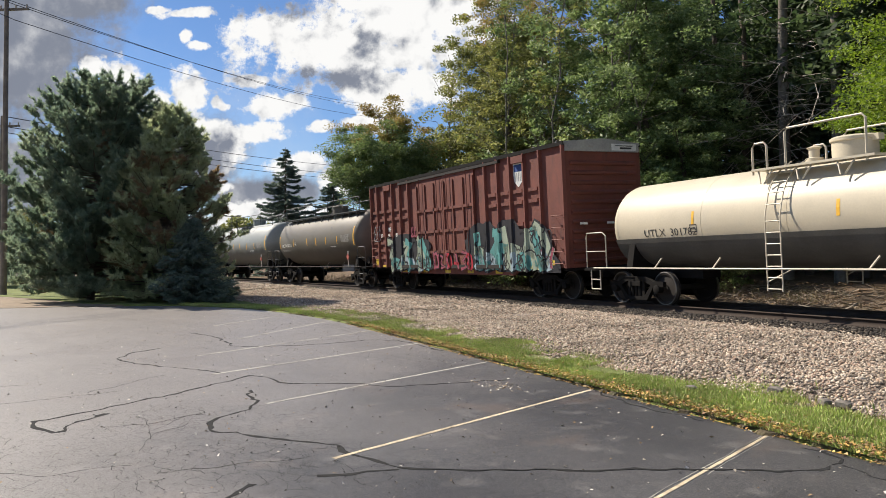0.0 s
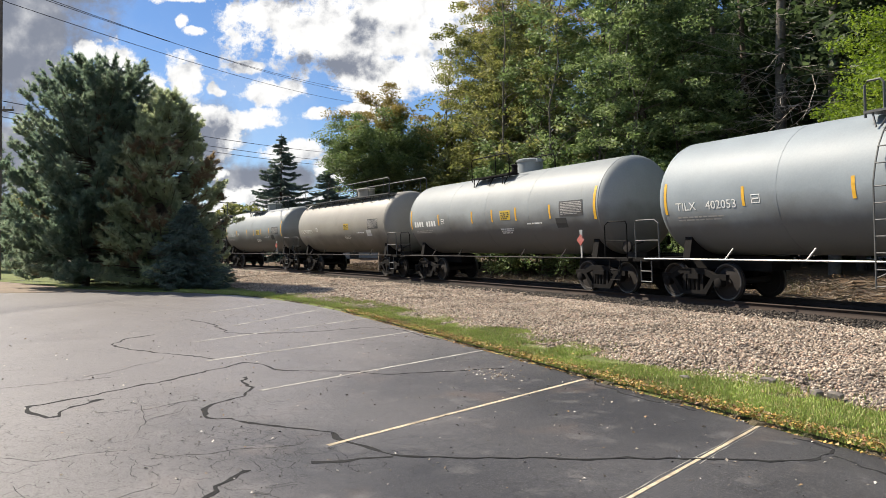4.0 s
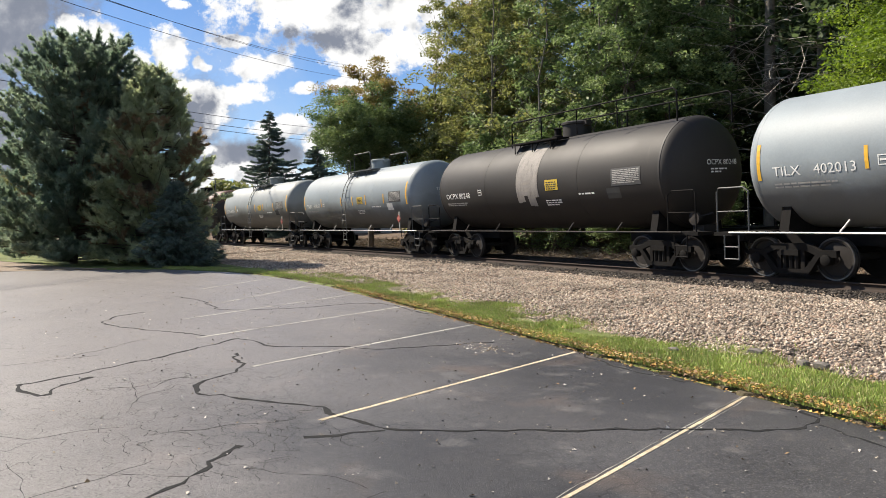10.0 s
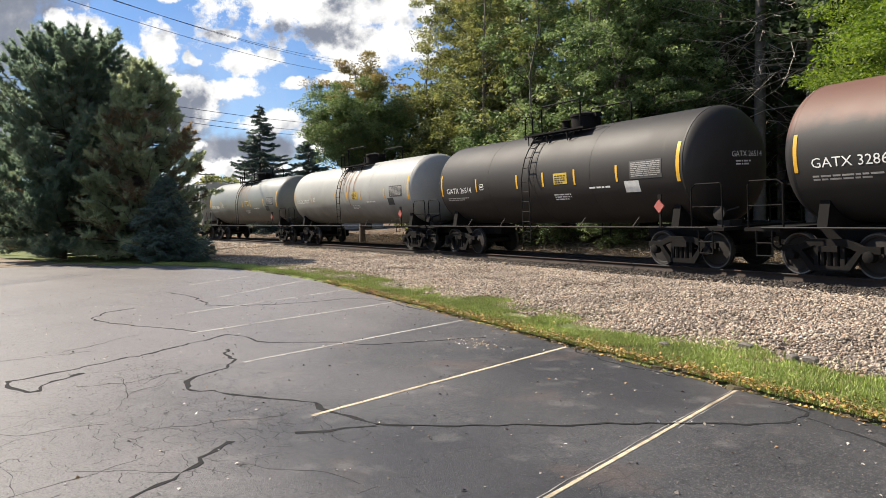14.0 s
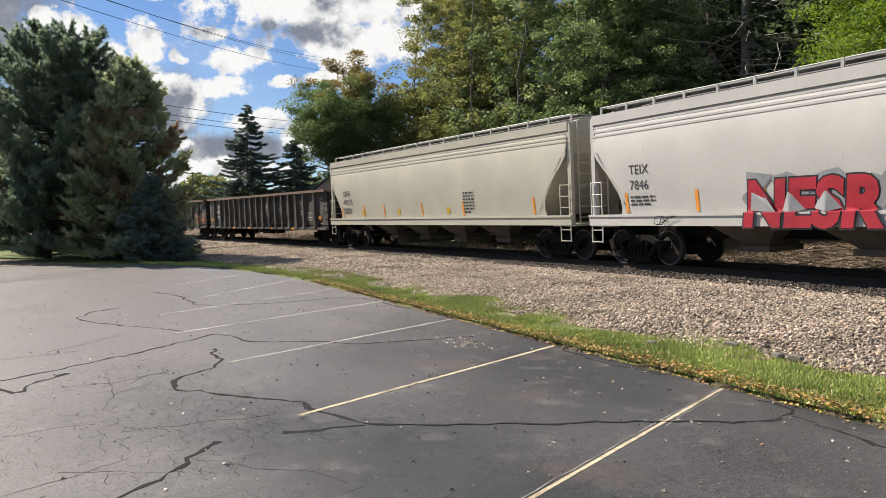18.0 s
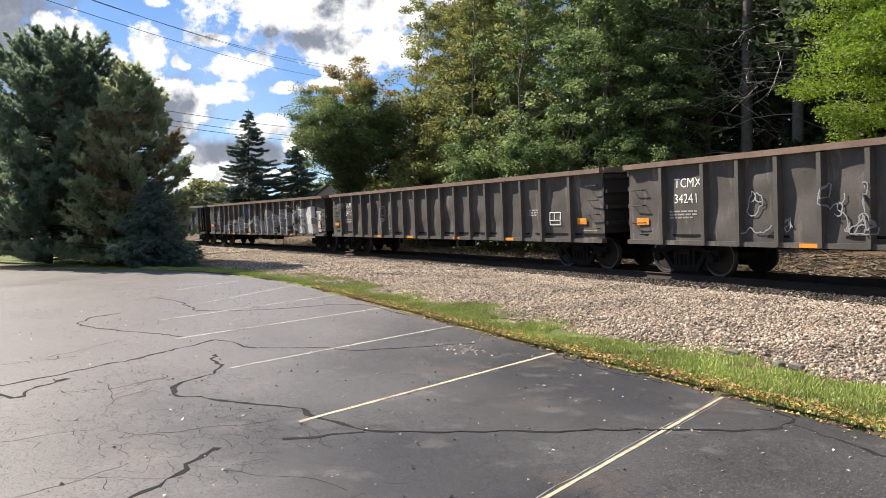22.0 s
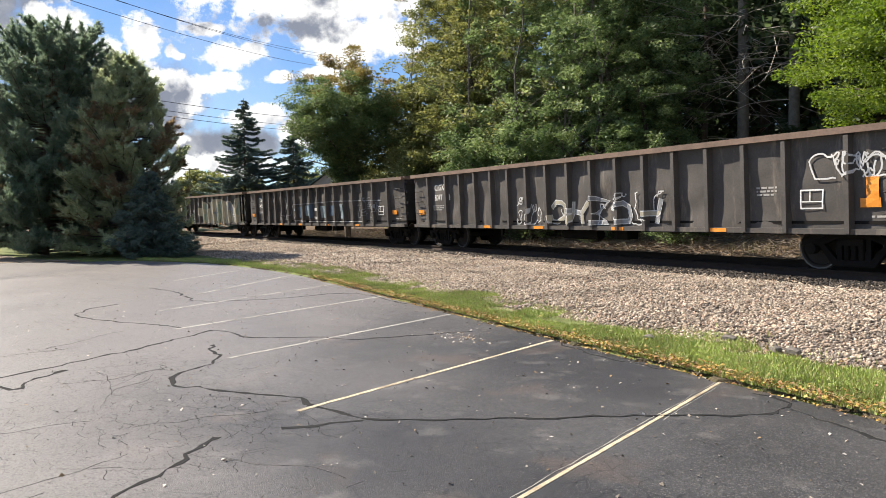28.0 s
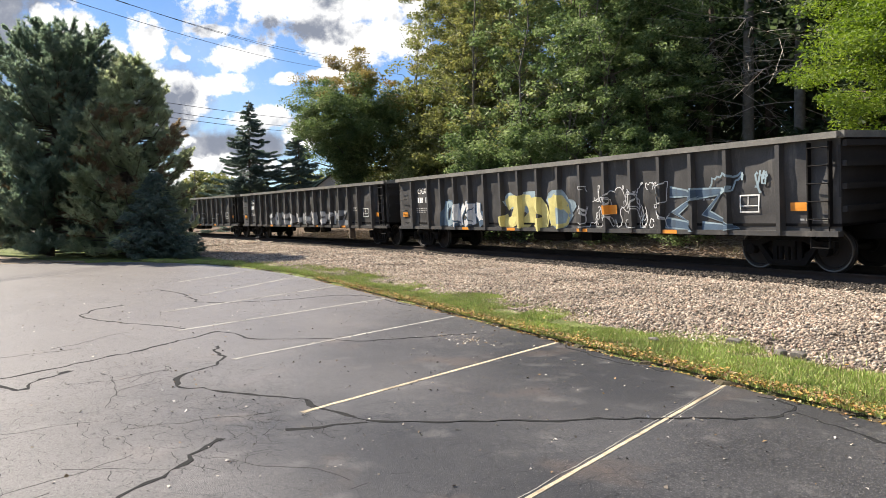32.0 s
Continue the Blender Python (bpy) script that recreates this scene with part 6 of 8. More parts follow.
    prism(bm, [(-1.58, BOX_TOP - 0.06), (-1.58, BOX_TOP + 0.02), (0, BOX_TOP + 0.15), (1.58, BOX_TOP + 0.02), (1.58, BOX_TOP - 0.06)], -half - 0.04, half + 0.04, "x")
    roof = part("roof", bm, ROOF_GREY, car, "grey metal roof with a dark edge")
    for x in np.arange(-half + 0.6, half, 1.2):
        shared("seam", "roof_seam", lambda bm: prism(bm, [(-1.56, BOX_TOP + 0.02), (-1.56, BOX_TOP + 0.05), (0, BOX_TOP + 0.18), (1.56, BOX_TOP + 0.05), (1.56, BOX_TOP + 0.02)], -0.04, 0.04, "x"), ROOF_GREY, roof, m=pose(x, 0, 0))
    for s in (-1, 1):
        bm = bmesh.new()
        a, b = sorted((s * 1.56, s * 1.6))
        box(bm, -half - 0.04, half + 0.04, a, b, BOX_TOP - 0.1, BOX_TOP + 0.03)
        part("eave", bm, STEEL_DARK, roof, "dark eave strip")
    bm = bmesh.new()
    box(bm, -half - 0.2, half + 0.2, -0.35, 0.35, 0.7, 1.05)
    box(bm, -half, half, -1.45, 1.45, 0.96, 1.06)
    part("underframe", bm, STEEL_DARK, car)
    bm = bmesh.new()
    tube(bm, [(-1.0, -0.8, 0.7), (0.6, -0.8, 0.7)], 0.18, 12)
    part("brake_cylinder", bm, STEEL_DARK, car, smooth=40)
    truck(car, -half + 1.75), truck(car, half - 1.75)
    couplers(car, half + 0.7)
    side = Flat(-BOX_Y - 0.06)
    lettering(car, Flat(-BOX_Y), "MP", -5.9, 2.72, 0.2, WHITE)
    for body, x in (("37", -6.62), ("46", -5.77), ("81", -4.92)):
        lettering(car, side, body, x, 2.47, 0.17, WHITE)
    bm = bmesh.new()
    plain = Flat(-BOX_Y)
    outline = [(4.80, 4.62), (4.92, 4.68), (5.08, 4.64), (5.24, 4.68), (5.36, 4.62), (5.36, 4.2), (5.30, 4.0), (5.08, 3.82), (4.86, 4.0), (4.80, 4.2)]
    bm.faces.new([bm.verts.new(plain.at(*q)) for q in outline])
    part("emblem", bm, PALE, car, "pale painted shield")
    for q in ((-7.3, -6.95, 1.15, 1.45), (-6.5, -6.1, 1.06, 1.16), (6.6, 7.0, 1.15, 1.3)):
        marks(car, "reflector", side, [q], LABEL_YELLOW)
    for q in (-4.4, -2.4, -0.4, 1.4, 3.4):
        marks(car, "reflector", Flat(-1.52), [(q, q + 0.45, 0.84, 0.96)], LABEL_YELLOW)
    before, stops = set(car.children), []
    for x in (-half + 0.06, -6.85, -6.0, -5.15, -4.3, -3.45, 3.0, 3.85, 4.65, 5.5, 6.4, half - 0.06):
        stops += [(x - 0.07, 0.0), (x - 0.04, 0.065), (x + 0.04, 0.065), (x + 0.07, 0.0)]
    stops += [(-2.66, 0.0), (-2.63, 0.06), (2.21, 0.06), (2.24, 0.0)]
    for a in art:
        a(car, Flat(-BOX_Y - 0.055), half, None)
    fold(car, before, sorted(stops))
    marks(car, "emblem_band", Flat(-BOX_Y), [(4.83, 5.33, 4.36, 4.60)], S_NAVY, "faded blue band across the shield", 0.004)
    marks(car, "emblem_stripe", Flat(-BOX_Y), [(4.88 + 0.1 * q, 4.92 + 0.1 * q, 4.02, 4.32) for q in range(5)], S_GREY, "grey stripes of the shield", 0.004)
    return car


# ---- paint, cracks and litter on the lot ----
PAINT = mat("line_paint", (0.56, 0.465, 0.32), 0.75, var=0.3, scale=9, fine=60, bump=0.2, dist=0.004, dirt=(0.20, 0.16, 0.11), amount=0.7)
PAINT_OLD = mat("old_line_paint", (0.40, 0.38, 0.34), 0.8, var=0.2, scale=4, fine=50, bump=0.2, dist=0.004, dirt=(0.12, 0.115, 0.11), amount=0.75)
TAR = mat("crack_sealant", (0.026, 0.026, 0.026), 0.88, var=0.3, scale=3, fine=40, bump=0.3, dist=0.004)
TAR.node_tree.nodes["Principled BSDF"].inputs["Specular IOR Level"].default_value = 0.15


def ribbon(name, pts, width, z, material, label, category, jag=0.0, seed=0, kind="structure", stray=0.0):
    """A thin raised strip along a line on the ground, its edges a little ragged."""
    rng = np.random.default_rng(seed)
    p = [Vector((x, y, 0)) for x, y in pts]
    fine = []
    for a, b in zip(p, p[1:]):
        n = max(int((b - a).length / 0.1), 1)
        fine += [a.lerp(b, k / n) for k in range(n)]
    fine.append(p[-1])
    sm = [fine[0]] + [(fine[i - 1] + fine[i] * 2 + fine[i + 1]) / 4 for i in range(1, len(fine) - 1)] + [fine[-1]]
    bm = bmesh.new()
    rows = []
    for i, q in enumerate(sm):
        d = (sm[min(i + 1, len(sm) - 1)] - sm[max(i - 1, 0)]).normalized()
        n = Vector((-d.y, d.x, 0))
        w = width * (1 + jag * rng.normal(0, 0.5)) / 2
        q = q + n * (jag * rng.normal(0, 0.25) * width + stray * noise.noise((i * 0.33, seed * 5.1, 0)) + stray * 0.5 * noise.noise((i * 0.9, seed * 3.3, 4)))
        rows.append([bm.verts.new(q + n * w + Vector((0, 0, -0.002))), bm.verts.new(q + n * w * 0.8 + Vector((0, 0, z))), bm.verts.new(q - n * w * 0.8 + Vector((0, 0, z))), bm.verts.new(q - n * w + Vector((0, 0, -0.002)))])
    for a, b in zip(rows, rows[1:]):
        for k in range(3):
            bm.faces.new((a[k], a[k + 1], b[k + 1], b[k]))
    return tagged(new(name, finish(name, bm, material)), label, category, kind=kind)


for (x0, y0), (x1, y1), m, w in (((-3.15, 1.35), (-5.31, 5.84), PAINT, 0.040), ((-6.2, 1.76), (-8.18, 5.83), PAINT, 0.062), ((-8.97, 1.72), (-11.28, 5.94), PAINT_OLD, 0.075), ((-11.71, 1.44), (-14.55, 6.0), PAINT_OLD, 0.08),
                                 ((-14.22, 1.5), (-17.86, 6.05), PAINT_OLD, 0.08), ((-17.0, 2.6), (-21.5, 6.05), PAINT_OLD, 0.08), ((-21.0, 2.6), (-25.0, 5.6), PAINT_OLD, 0.08)):
    ribbon("parking_line", [(x0, y0), (x1, y1)], w, 0.004, m, "worn pale yellow painted parking line" if m is PAINT else "faded whitish painted parking line", "parking line", 0.12, 3)
for off, y0 in ((-0.062, 1.35), (0.058, 4.3)):
    ribbon("parking_line", [(-3.15 - (y0 - 1.35) * 0.481 + off, y0), (-5.31 + off * 0.6, 5.84)], 0.008, 0.003, PAINT_OLD, "thin faded edge of an older painted line", "parking line", 0.7, 4, stray=0.012)
for k, (w, pts) in enumerate((
        (0.055, [(-5.7, 2.16), (-5.51, 2.47), (-5.26, 2.94), (-4.99, 3.57), (-4.72, 4.2), (-4.54, 4.61), (-4.3, 4.97), (-4.2, 5.3), (-4.31, 5.56), (-4.53, 5.74), (-4.81, 5.7)]),
        (0.05, [(-4.25, 5.49), (-3.83, 5.43), (-3.2, 5.3)]),
        (0.06, [(-5.7, 2.16), (-6.06, 2.07), (-6.25, 1.98), (-6.44, 1.94), (-6.65, 1.92), (-6.83, 1.78), (-7.08, 1.51), (-7.28, 1.29), (-7.47, 1.21), (-7.69, 0.97), (-7.9, 0.94), (-8.23, 1.03), (-8.48, 1.19), (-8.69, 1.5), (-9.12, 1.64), (-9.56, 1.62), (-10.06, 1.74)]),
        (0.055, [(-9.02, -0.71), (-9.3, -0.23), (-9.76, 0.25), (-10.12, 0.79), (-10.63, 1.27), (-10.94, 1.54), (-11.44, 2.02), (-11.07, 2.16), (-10.45, 2.24), (-10.16, 2.64), (-9.9, 3.21), (-9.51, 3.48), (-9.48, 3.89), (-9.47, 4.26), (-9.4, 5.26)]),
        (0.08, [(-9.0, -0.72), (-8.54, -0.65), (-8.32, -0.46), (-8.27, -0.35), (-8.69, -0.32), (-9.15, -0.06)]),
        (0.05, [(-15.8, 0.91), (-15.21, 0.38), (-14.4, 0.13), (-13.63, 0.34), (-12.84, 0.91), (-12.1, 1.44), (-11.84, 1.58)]),
        (0.05, [(-18.98, 1.86), (-18.03, 2.21), (-16.58, 2.32), (-15.72, 2.32), (-15.21, 2.91), (-15.19, 3.95), (-15.64, 5.2), (-15.37, 5.77), (-14.67, 5.88), (-12.99, 5.84)]),
        (0.07, [(-5.75, 1.5), (-5.68, 1.89), (-5.67, 2.15)]),
        (0.04, [(-8.18, 5.83), (-7.68, 5.71), (-6.79, 5.63), (-6.06, 5.77)]),
        (0.065, [(-3.2, -0.75), (-3.75, -0.42), (-4.3, -0.1), (-4.6, 0.12), (-4.77, 0.28), (-4.9, 0.31), (-5.05, 0.52), (-5.24, 0.65), (-5.35, 0.66), (-5.55, 0.9), (-5.73, 1.01)]))):
    ribbon("sealed_crack", pts, w * 0.68, 0.0028, TAR, "dark wandering line of crack sealant", "sealed crack", 0.9, 20 + k, stray=0.09)
CRACK = mat("open_crack", (0.006, 0.006, 0.006), 1.0, var=0.2, bump=0)

ribbon("open_crack", [(-5.7, 2.16), (-5.51, 2.47), (-5.26, 2.94), (-4.99, 3.57), (-4.72, 4.2), (-4.54, 4.61), (-4.3, 4.97)], 0.034, 0.0045, CRACK, "black open crack across the lot's parking bays", "crack", 0.7, 20, stray=0.05)


def crack_net(seed, x0, x1, y0, y1, cell):
    """A net of fine open cracks: shifted six-sided cells, many of their sides missing."""
    rng = np.random.default_rng(seed)
    bm = bmesh.new()
    spot = {}

    def corner(i, j):
        if (i, j) not in spot:
            spot[i, j] = np.array([x0 + i * cell * 0.87 + rng.normal(0, cell * 0.22), y0 + (j * 1.5 + (0.25 if (i + j) % 2 else -0.25)) * cell * 0.67 + rng.normal(0, cell * 0.22)])
        return spot[i, j]
    for i in range(int((x1 - x0) / cell / 0.87)):
        for j in range(int((y1 - y0) / cell)):
            for a, b in (((i, j), (i + 1, j)), ((i, j), (i, j + 1))):
                if b[0] == i and (i + j) % 2 == 0:
                    continue
                p, q = corner(*a), corner(*b)
                edge = min(p[0] - x0, x1 - p[0], (p[1] - y0) * 1.5, (y1 - p[1]) * 1.5)
                if rng.random() > 0.52 * min(max(edge / 0.9, 0.15), 1) or noise.noise((p[0] * 0.7, p[1] * 0.7, 2)) < -0.25:
                    continue
                w, last = rng.uniform(0.0006, 0.0028), None
                n = np.array([-(q - p)[1], (q - p)[0]]) / max(np.hypot(*(q - p)), 1e-4)
                for f in np.linspace(0, 1, 5):
                    c = p + (q - p) * f + n * (rng.normal(0, 0.009) if 0 < f < 1 else 0)
                    row = [bm.verts.new((*(c + n * w), 0.0012)), bm.verts.new((*(c - n * w), 0.0012))]
                    if last:
                        bm.faces.new((last[0], last[1], row[1], row[0]))
                    last = row
    return tagged(new("crack_net", finish("crack_net", bm, CRACK)), "net of fine dark cracks in the worn asphalt", "cracks", kind="stuff")


crack_net(12, -9.6, -4.2, -1.6, 2.0, 0.15)
crack_net(13, -4.6, -2.0, -1.4, 1.3, 0.16)
crack_net(15, -7.4, -5.0, 1.4, 2.5, 0.12)
crack_net(16, -8.2, -4.6, 0.0, 1.9, 0.11)
# longer single cracks that wander out of the net
rng = np.random.default_rng(17)
for k in range(16):
    x, y, a = rng.uniform(-12.5, -3.2), rng.uniform(-1.6, 2.2), rng.uniform(0, 6.283)
    pts = [(x, y)]
    for q in range(rng.integers(6, 18)):
        b = a + rng.normal(0, 0.5)
        x, y = x + math.cos(b) * 0.11, y + math.sin(b) * 0.11
        pts.append((x, y))
    ribbon("open_crack", pts, rng.uniform(0.003, 0.007), 0.0015, CRACK, "thin black crack in the worn asphalt", "crack", 0.9, 300 + k, stray=0.012)

# ---- ballast stones, slabs, grass, leaves ----
ROCK = loose("ballast_pieces", [(0.36, 0.29, 0.22), (0.46, 0.39, 0.305), (0.20, 0.16, 0.125), (0.55, 0.47, 0.38), (0.37, 0.26, 0.19), (0.29, 0.24, 0.19), (0.13, 0.105, 0.085), (0.42, 0.33, 0.25)])
BLADE = loose("grass_blades", [(0.28, 0.37, 0.075), (0.37, 0.45, 0.11), (0.21, 0.29, 0.055), (0.46, 0.42, 0.18), (0.32, 0.41, 0.085)], 0.6, 0.0)
# near-black stones: the shade under and beside the train, put into their colour
SHADE_STONE = loose("shaded_ballast", [(0.035, 0.028, 0.023), (0.055, 0.045, 0.036), (0.022, 0.018, 0.016), (0.075, 0.062, 0.05)])
DEAD = loose("dry_blades", [(0.34, 0.27, 0.12), (0.24, 0.18, 0.09), (0.40, 0.34, 0.17), (0.20, 0.20, 0.07)], 0.8, 0.0)
FALLEN = loose("fallen_leaves", [(0.46, 0.27, 0.06), (0.34, 0.17, 0.05), (0.50, 0.33, 0.09), (0.24, 0.13, 0.06), (0.38, 0.27, 0.13)], 0.7, 0.2)
BROWN = loose("brown_leaves", [(0.20, 0.12, 0.06), (0.12, 0.075, 0.045), (0.26, 0.17, 0.08), (0.15, 0.11, 0.08)], 0.8, 0.2)
PEBBLE = loose("pebbles", [(0.10, 0.09, 0.08), (0.05, 0.045, 0.04), (0.26, 0.24, 0.21), (0.16, 0.14, 0.12)], 0.9, 0.2)
BITS = loose("leaf_bits", [(0.55, 0.50, 0.42), (0.42, 0.36, 0.28), (0.62, 0.58, 0.52), (0.30, 0.20, 0.10), (0.12, 0.10, 0.08)], 0.7, 0.2)


def bed_height(v):
    return np.interp(v, [p[0] for p in BED], [p[1] for p in BED])


def spots(rng, s, v):
    """Plan places and heights of points on the ballast from places along and across the track."""
    th = BEND * s
    x, y = np.sin(th) / BEND - v * np.sin(th), TRACK_Y + (1 - np.cos(th)) / BEND + v * np.cos(th)
    return x, y, bed_height(v)


def stones(seed, count, s0, s1, v0, v1, size, sunk=0.15, material=None):
    rng = np.random.default_rng(seed)
    s, v = rng.uniform(s0, s1, count), rng.uniform(v0, v1, count)
    x, y, z = spots(rng, s, v)
    n = np.array([noise.noise((a * 0.6, b * 0.6, 3.0)) for a, b in zip(x, y)]) * 0.05
    r = rng.uniform(0.55, 1.25, (count, 1, 1)) * size
    base = np.array([(1, 0, 0), (-0.9, 0.1, 0), (0.1, 0.85, 0.1), (-0.1, -0.8, 0), (0.15, 0.1, 0.62), (0, 0, -0.5)], float)
    c = base[None] * r * rng.uniform(0.6, 1.2, (count, 1, 3)) + rng.normal(0, 0.16, (count, 6, 3)) * r
    a, t = rng.uniform(0, 6.283, count), rng.normal(0, 0.5, count)
    ca, sa, ct, st = np.cos(a)[:, None], np.sin(a)[:, None], np.cos(t)[:, None], np.sin(t)[:, None]
    X, Y, Z = c[..., 0], c[..., 1], c[..., 2]
    Y, Z = Y * ct - Z * st, Y * st + Z * ct
    X, Y = X * ca - Y * sa, X * sa + Y * ca
    co = np.stack([X + x[:, None], Y + y[:, None], Z + (z + n)[:, None] + size * sunk + rng.uniform(0, size * 0.5, (count, 1))], -1)
    tri = np.array([(0, 2, 4), (2, 1, 4), (1, 3, 4), (3, 0, 4), (2, 0, 5), (1, 2, 5), (3, 1, 5), (0, 3, 5)])
    faces = (tri[None] + (np.arange(count) * 6)[:, None, None]).reshape(-1, 3)
    me = bpy.data.meshes.new("ballast_stones")
    me.vertices.add(count * 6)
    me.vertices.foreach_set("co", co.astype(np.float32).ravel())
    me.loops.add(len(faces) * 3)
    me.loops.foreach_set("vertex_index", faces.astype(np.int32).ravel())
    me.polygons.add(len(faces))
    me.polygons.foreach_set("loop_start", np.arange(0, len(faces) * 3, 3, dtype=np.int32))
    me.update(calc_edges=True)
    me.materials.append(material or ROCK)
    return tagged(new("ballast_stones", me), "ballast stones along the rails, coloured dark for the train's shade" if material else "loose pale crushed ballast stones", "ballast stones", kind="stuff")


stones(31, 74000, -21, -1, -8.15, -1.55, 0.034)
stones(32, 34000, -44, -21, -8.1, -1.55, 0.048)
stones(33, 14000, -75, -44, -7.5, -1.55, 0.085)
stones(34, 9000, -40, -1, -1.55, 2.4, 0.055, 0.15, SHADE_STONE)
stones(35, 15000, -44, -1, -2.15, -0.85, 0.046, 0.35, SHADE_STONE)

SLAB = mat("stone_slab", (0.17, 0.15, 0.13), 0.9, var=0.3, scale=6, fine=40, bump=0.5, dist=0.01)
for x, y, z, turn, w, d in ((-6.75, 7.55, 0.115, 20, 0.18, 0.12), (-5.98, 7.45, 0.105, -10, 0.12, 0.10), (-5.78, 7.5, 0.105, 15, 0.16, 0.11), (-7.45, 6.85, 0.08, 5, 0.14, 0.09)):
    bm = bmesh.new()
    prism(bm, [(-w / 2, -0.05), (w * 0.48, -0.05), (w / 2, 0.0), (w * 0.1, 0.018), (-w * 0.44, 0.008)], -d / 2, d / 2)
    bmesh.ops.bevel(bm, geom=bm.edges, offset=0.008, affect="EDGES")
    ob = tagged(new("stone_slab", finish("stone_slab", bm, SLAB)), "flat dark stone slab lying at the ballast's foot", "stone slab", "stone slabs")
    ob.matrix_basis = pose(x, y, z, 3, 4, turn)


def edge_y(x):
    """The lot's edge towards the track."""
    return np.interp(x, [-32, -29, -26, -22, -18, -14.5, -8.2, -4, 25], [2.6, 4.7, 5.5, 6.1, 6.08, 6.0, 5.87, 5.82, 5.75])


for p in VERGE.data.vertices:
    # the turf stops at the asphalt's edge
    if p.co.y < edge_y(p.co.x) - 0.02:
        p.co.z = -0.06


SOIL = mat("dark_soil", (0.085, 0.065, 0.035), 0.95, var=0.4, scale=3, fine=40, bump=0.8, dist=0.03, dirt=(0.06, 0.075, 0.02), amount=0.6)
SOIL_X = np.arange(-28, 4, 0.5)
ribbon("soil_edge", [(float(q), float(edge_y(q)) + 0.17) for q in SOIL_X], 0.26, 0.03, SOIL, "strip of brown soil between the asphalt and the grass", "soil", 0.6, 9, stray=0.03)


def grass(seed, count, x0, x1, depth, tall, material, thick, label):
    rng = np.random.default_rng(seed)
    x = rng.uniform(x0, x1, count)
    f = rng.random(count)
    wide = depth * (0.75 + 0.35 * np.array([noise.noise((a * 0.5, 7.0, 0.0)) for a in x]))
    y = edge_y(x) + 0.02 + f * wide
    keep = np.array([noise.noise((a * 1.4, b * 1.4, 1.0)) for a, b in zip(x, y)]) > thick - 0.3 * (1 - f)
    x, y, f = x[keep], y[keep], f[keep]
    n = len(x)
    h = tall * rng.uniform(0.4, 1.25, n)
    a = rng.uniform(0, 6.283, n)
    w = rng.uniform(0.0035, 0.0075, n)
    lean = rng.normal(0, 0.45, (n, 2)) * h[:, None]
    z = np.maximum(bed_height(y - TRACK_Y - BEND * x * x / 2), 0.035)
    dx, dy = np.cos(a) * w, np.sin(a) * w
    co = np.stack([np.stack([x - dx, y - dy, z], -1), np.stack([x + dx, y + dy, z], -1), np.stack([x + lean[:, 0], y + lean[:, 1], z + h + 0.02], -1)], 1)
    return quads("grass", co, material, None, label, "grass", corners=3)


GREEN_GRASS, DRY_GRASS = "short bright green grass with thin patches", "short dry tan grass between green patches"
grass(41, 190000, -20, 3, 2.0, 0.042, BLADE, -0.12, GREEN_GRASS)
grass(42, 42000, -36, -20, 2.2, 0.06, BLADE, -0.05, GREEN_GRASS)
grass(43, 3500, -30, 2, 2.6, 0.09, BLADE, -0.28, GREEN_GRASS)
grass(44, 36000, -36, 3, 2.2, 0.040, DEAD, -0.3, DRY_GRASS)


def leaves(name, seed, x, y, z, size, material, label):
    rng = np.random.default_rng(seed)
    n = len(x)
    a = rng.uniform(0, 6.283, n)
    s = size * rng.uniform(0.5, 1.3, n)
    p = np.stack([x, y, z], -1)
    u = np.stack([np.cos(a) * s, np.sin(a) * s, rng.normal(0, 0.2, n) * s], -1)
    w = np.stack([-np.sin(a) * s * 0.6, np.cos(a) * s * 0.6, rng.normal(0, 0.25, n) * s], -1)
    up = np.array([0, 0, 1.0]) * (s[:, None] * 0.3)
    return quads(name, np.stack([p - u, p - w + up, p + u, p + w + up], 1), material, None, label, "fallen leaves")


rng = np.random.default_rng(51)
x = rng.uniform(-20, 2, 15000)
y = edge_y(x) + rng.normal(0.05, 0.065, len(x)) + rng.exponential(0.10, len(x))
leaves("edge_leaves", 52, x, y, np.where(y < edge_y(x), 0.012, 0.045 + 0.04 * rng.random(len(x))), 0.021, FALLEN, "yellow and brown leaves drifted along the asphalt's edge")
x = np.concatenate([rng.uniform(-26, 1, 1700), rng.normal(-8.95, 0.28, 130)])
y = np.concatenate([5.9 - rng.random(1700) ** 1.3 * 9, rng.normal(4.9, 0.14, 130)])
keep = y < edge_y(x)
leaves("lot_leaves", 53, x[keep], y[keep], np.full(keep.sum(), 0.006), 0.017, BITS, "small pale leaf bits scattered on the asphalt")
x = rng.uniform(-22, 0, 1500)
y = 5.8 - rng.random(1500) ** 1.2 * 8
keep = y < edge_y(x)
leaves("lot_grit", 55, x[keep], y[keep], np.full(keep.sum(), 0.006), 0.013, PEBBLE, "small dark stones and grit strewn on the asphalt")
x = rng.uniform(-24, 1, 420)
y = edge_y(x) + rng.random(420) ** 1.5 * 1.7
leaves("verge_leaves", 54, x, y, np.full(420, 0.07), 0.026, FALLEN, "yellow leaves lying in the grass")


# ---- brush and litter on the woods' side ----
TWIG = loose("dry_twigs", [(0.13, 0.10, 0.075), (0.20, 0.165, 0.125), (0.08, 0.06, 0.045), (0.27, 0.235, 0.19)], 0.9, 0.2)
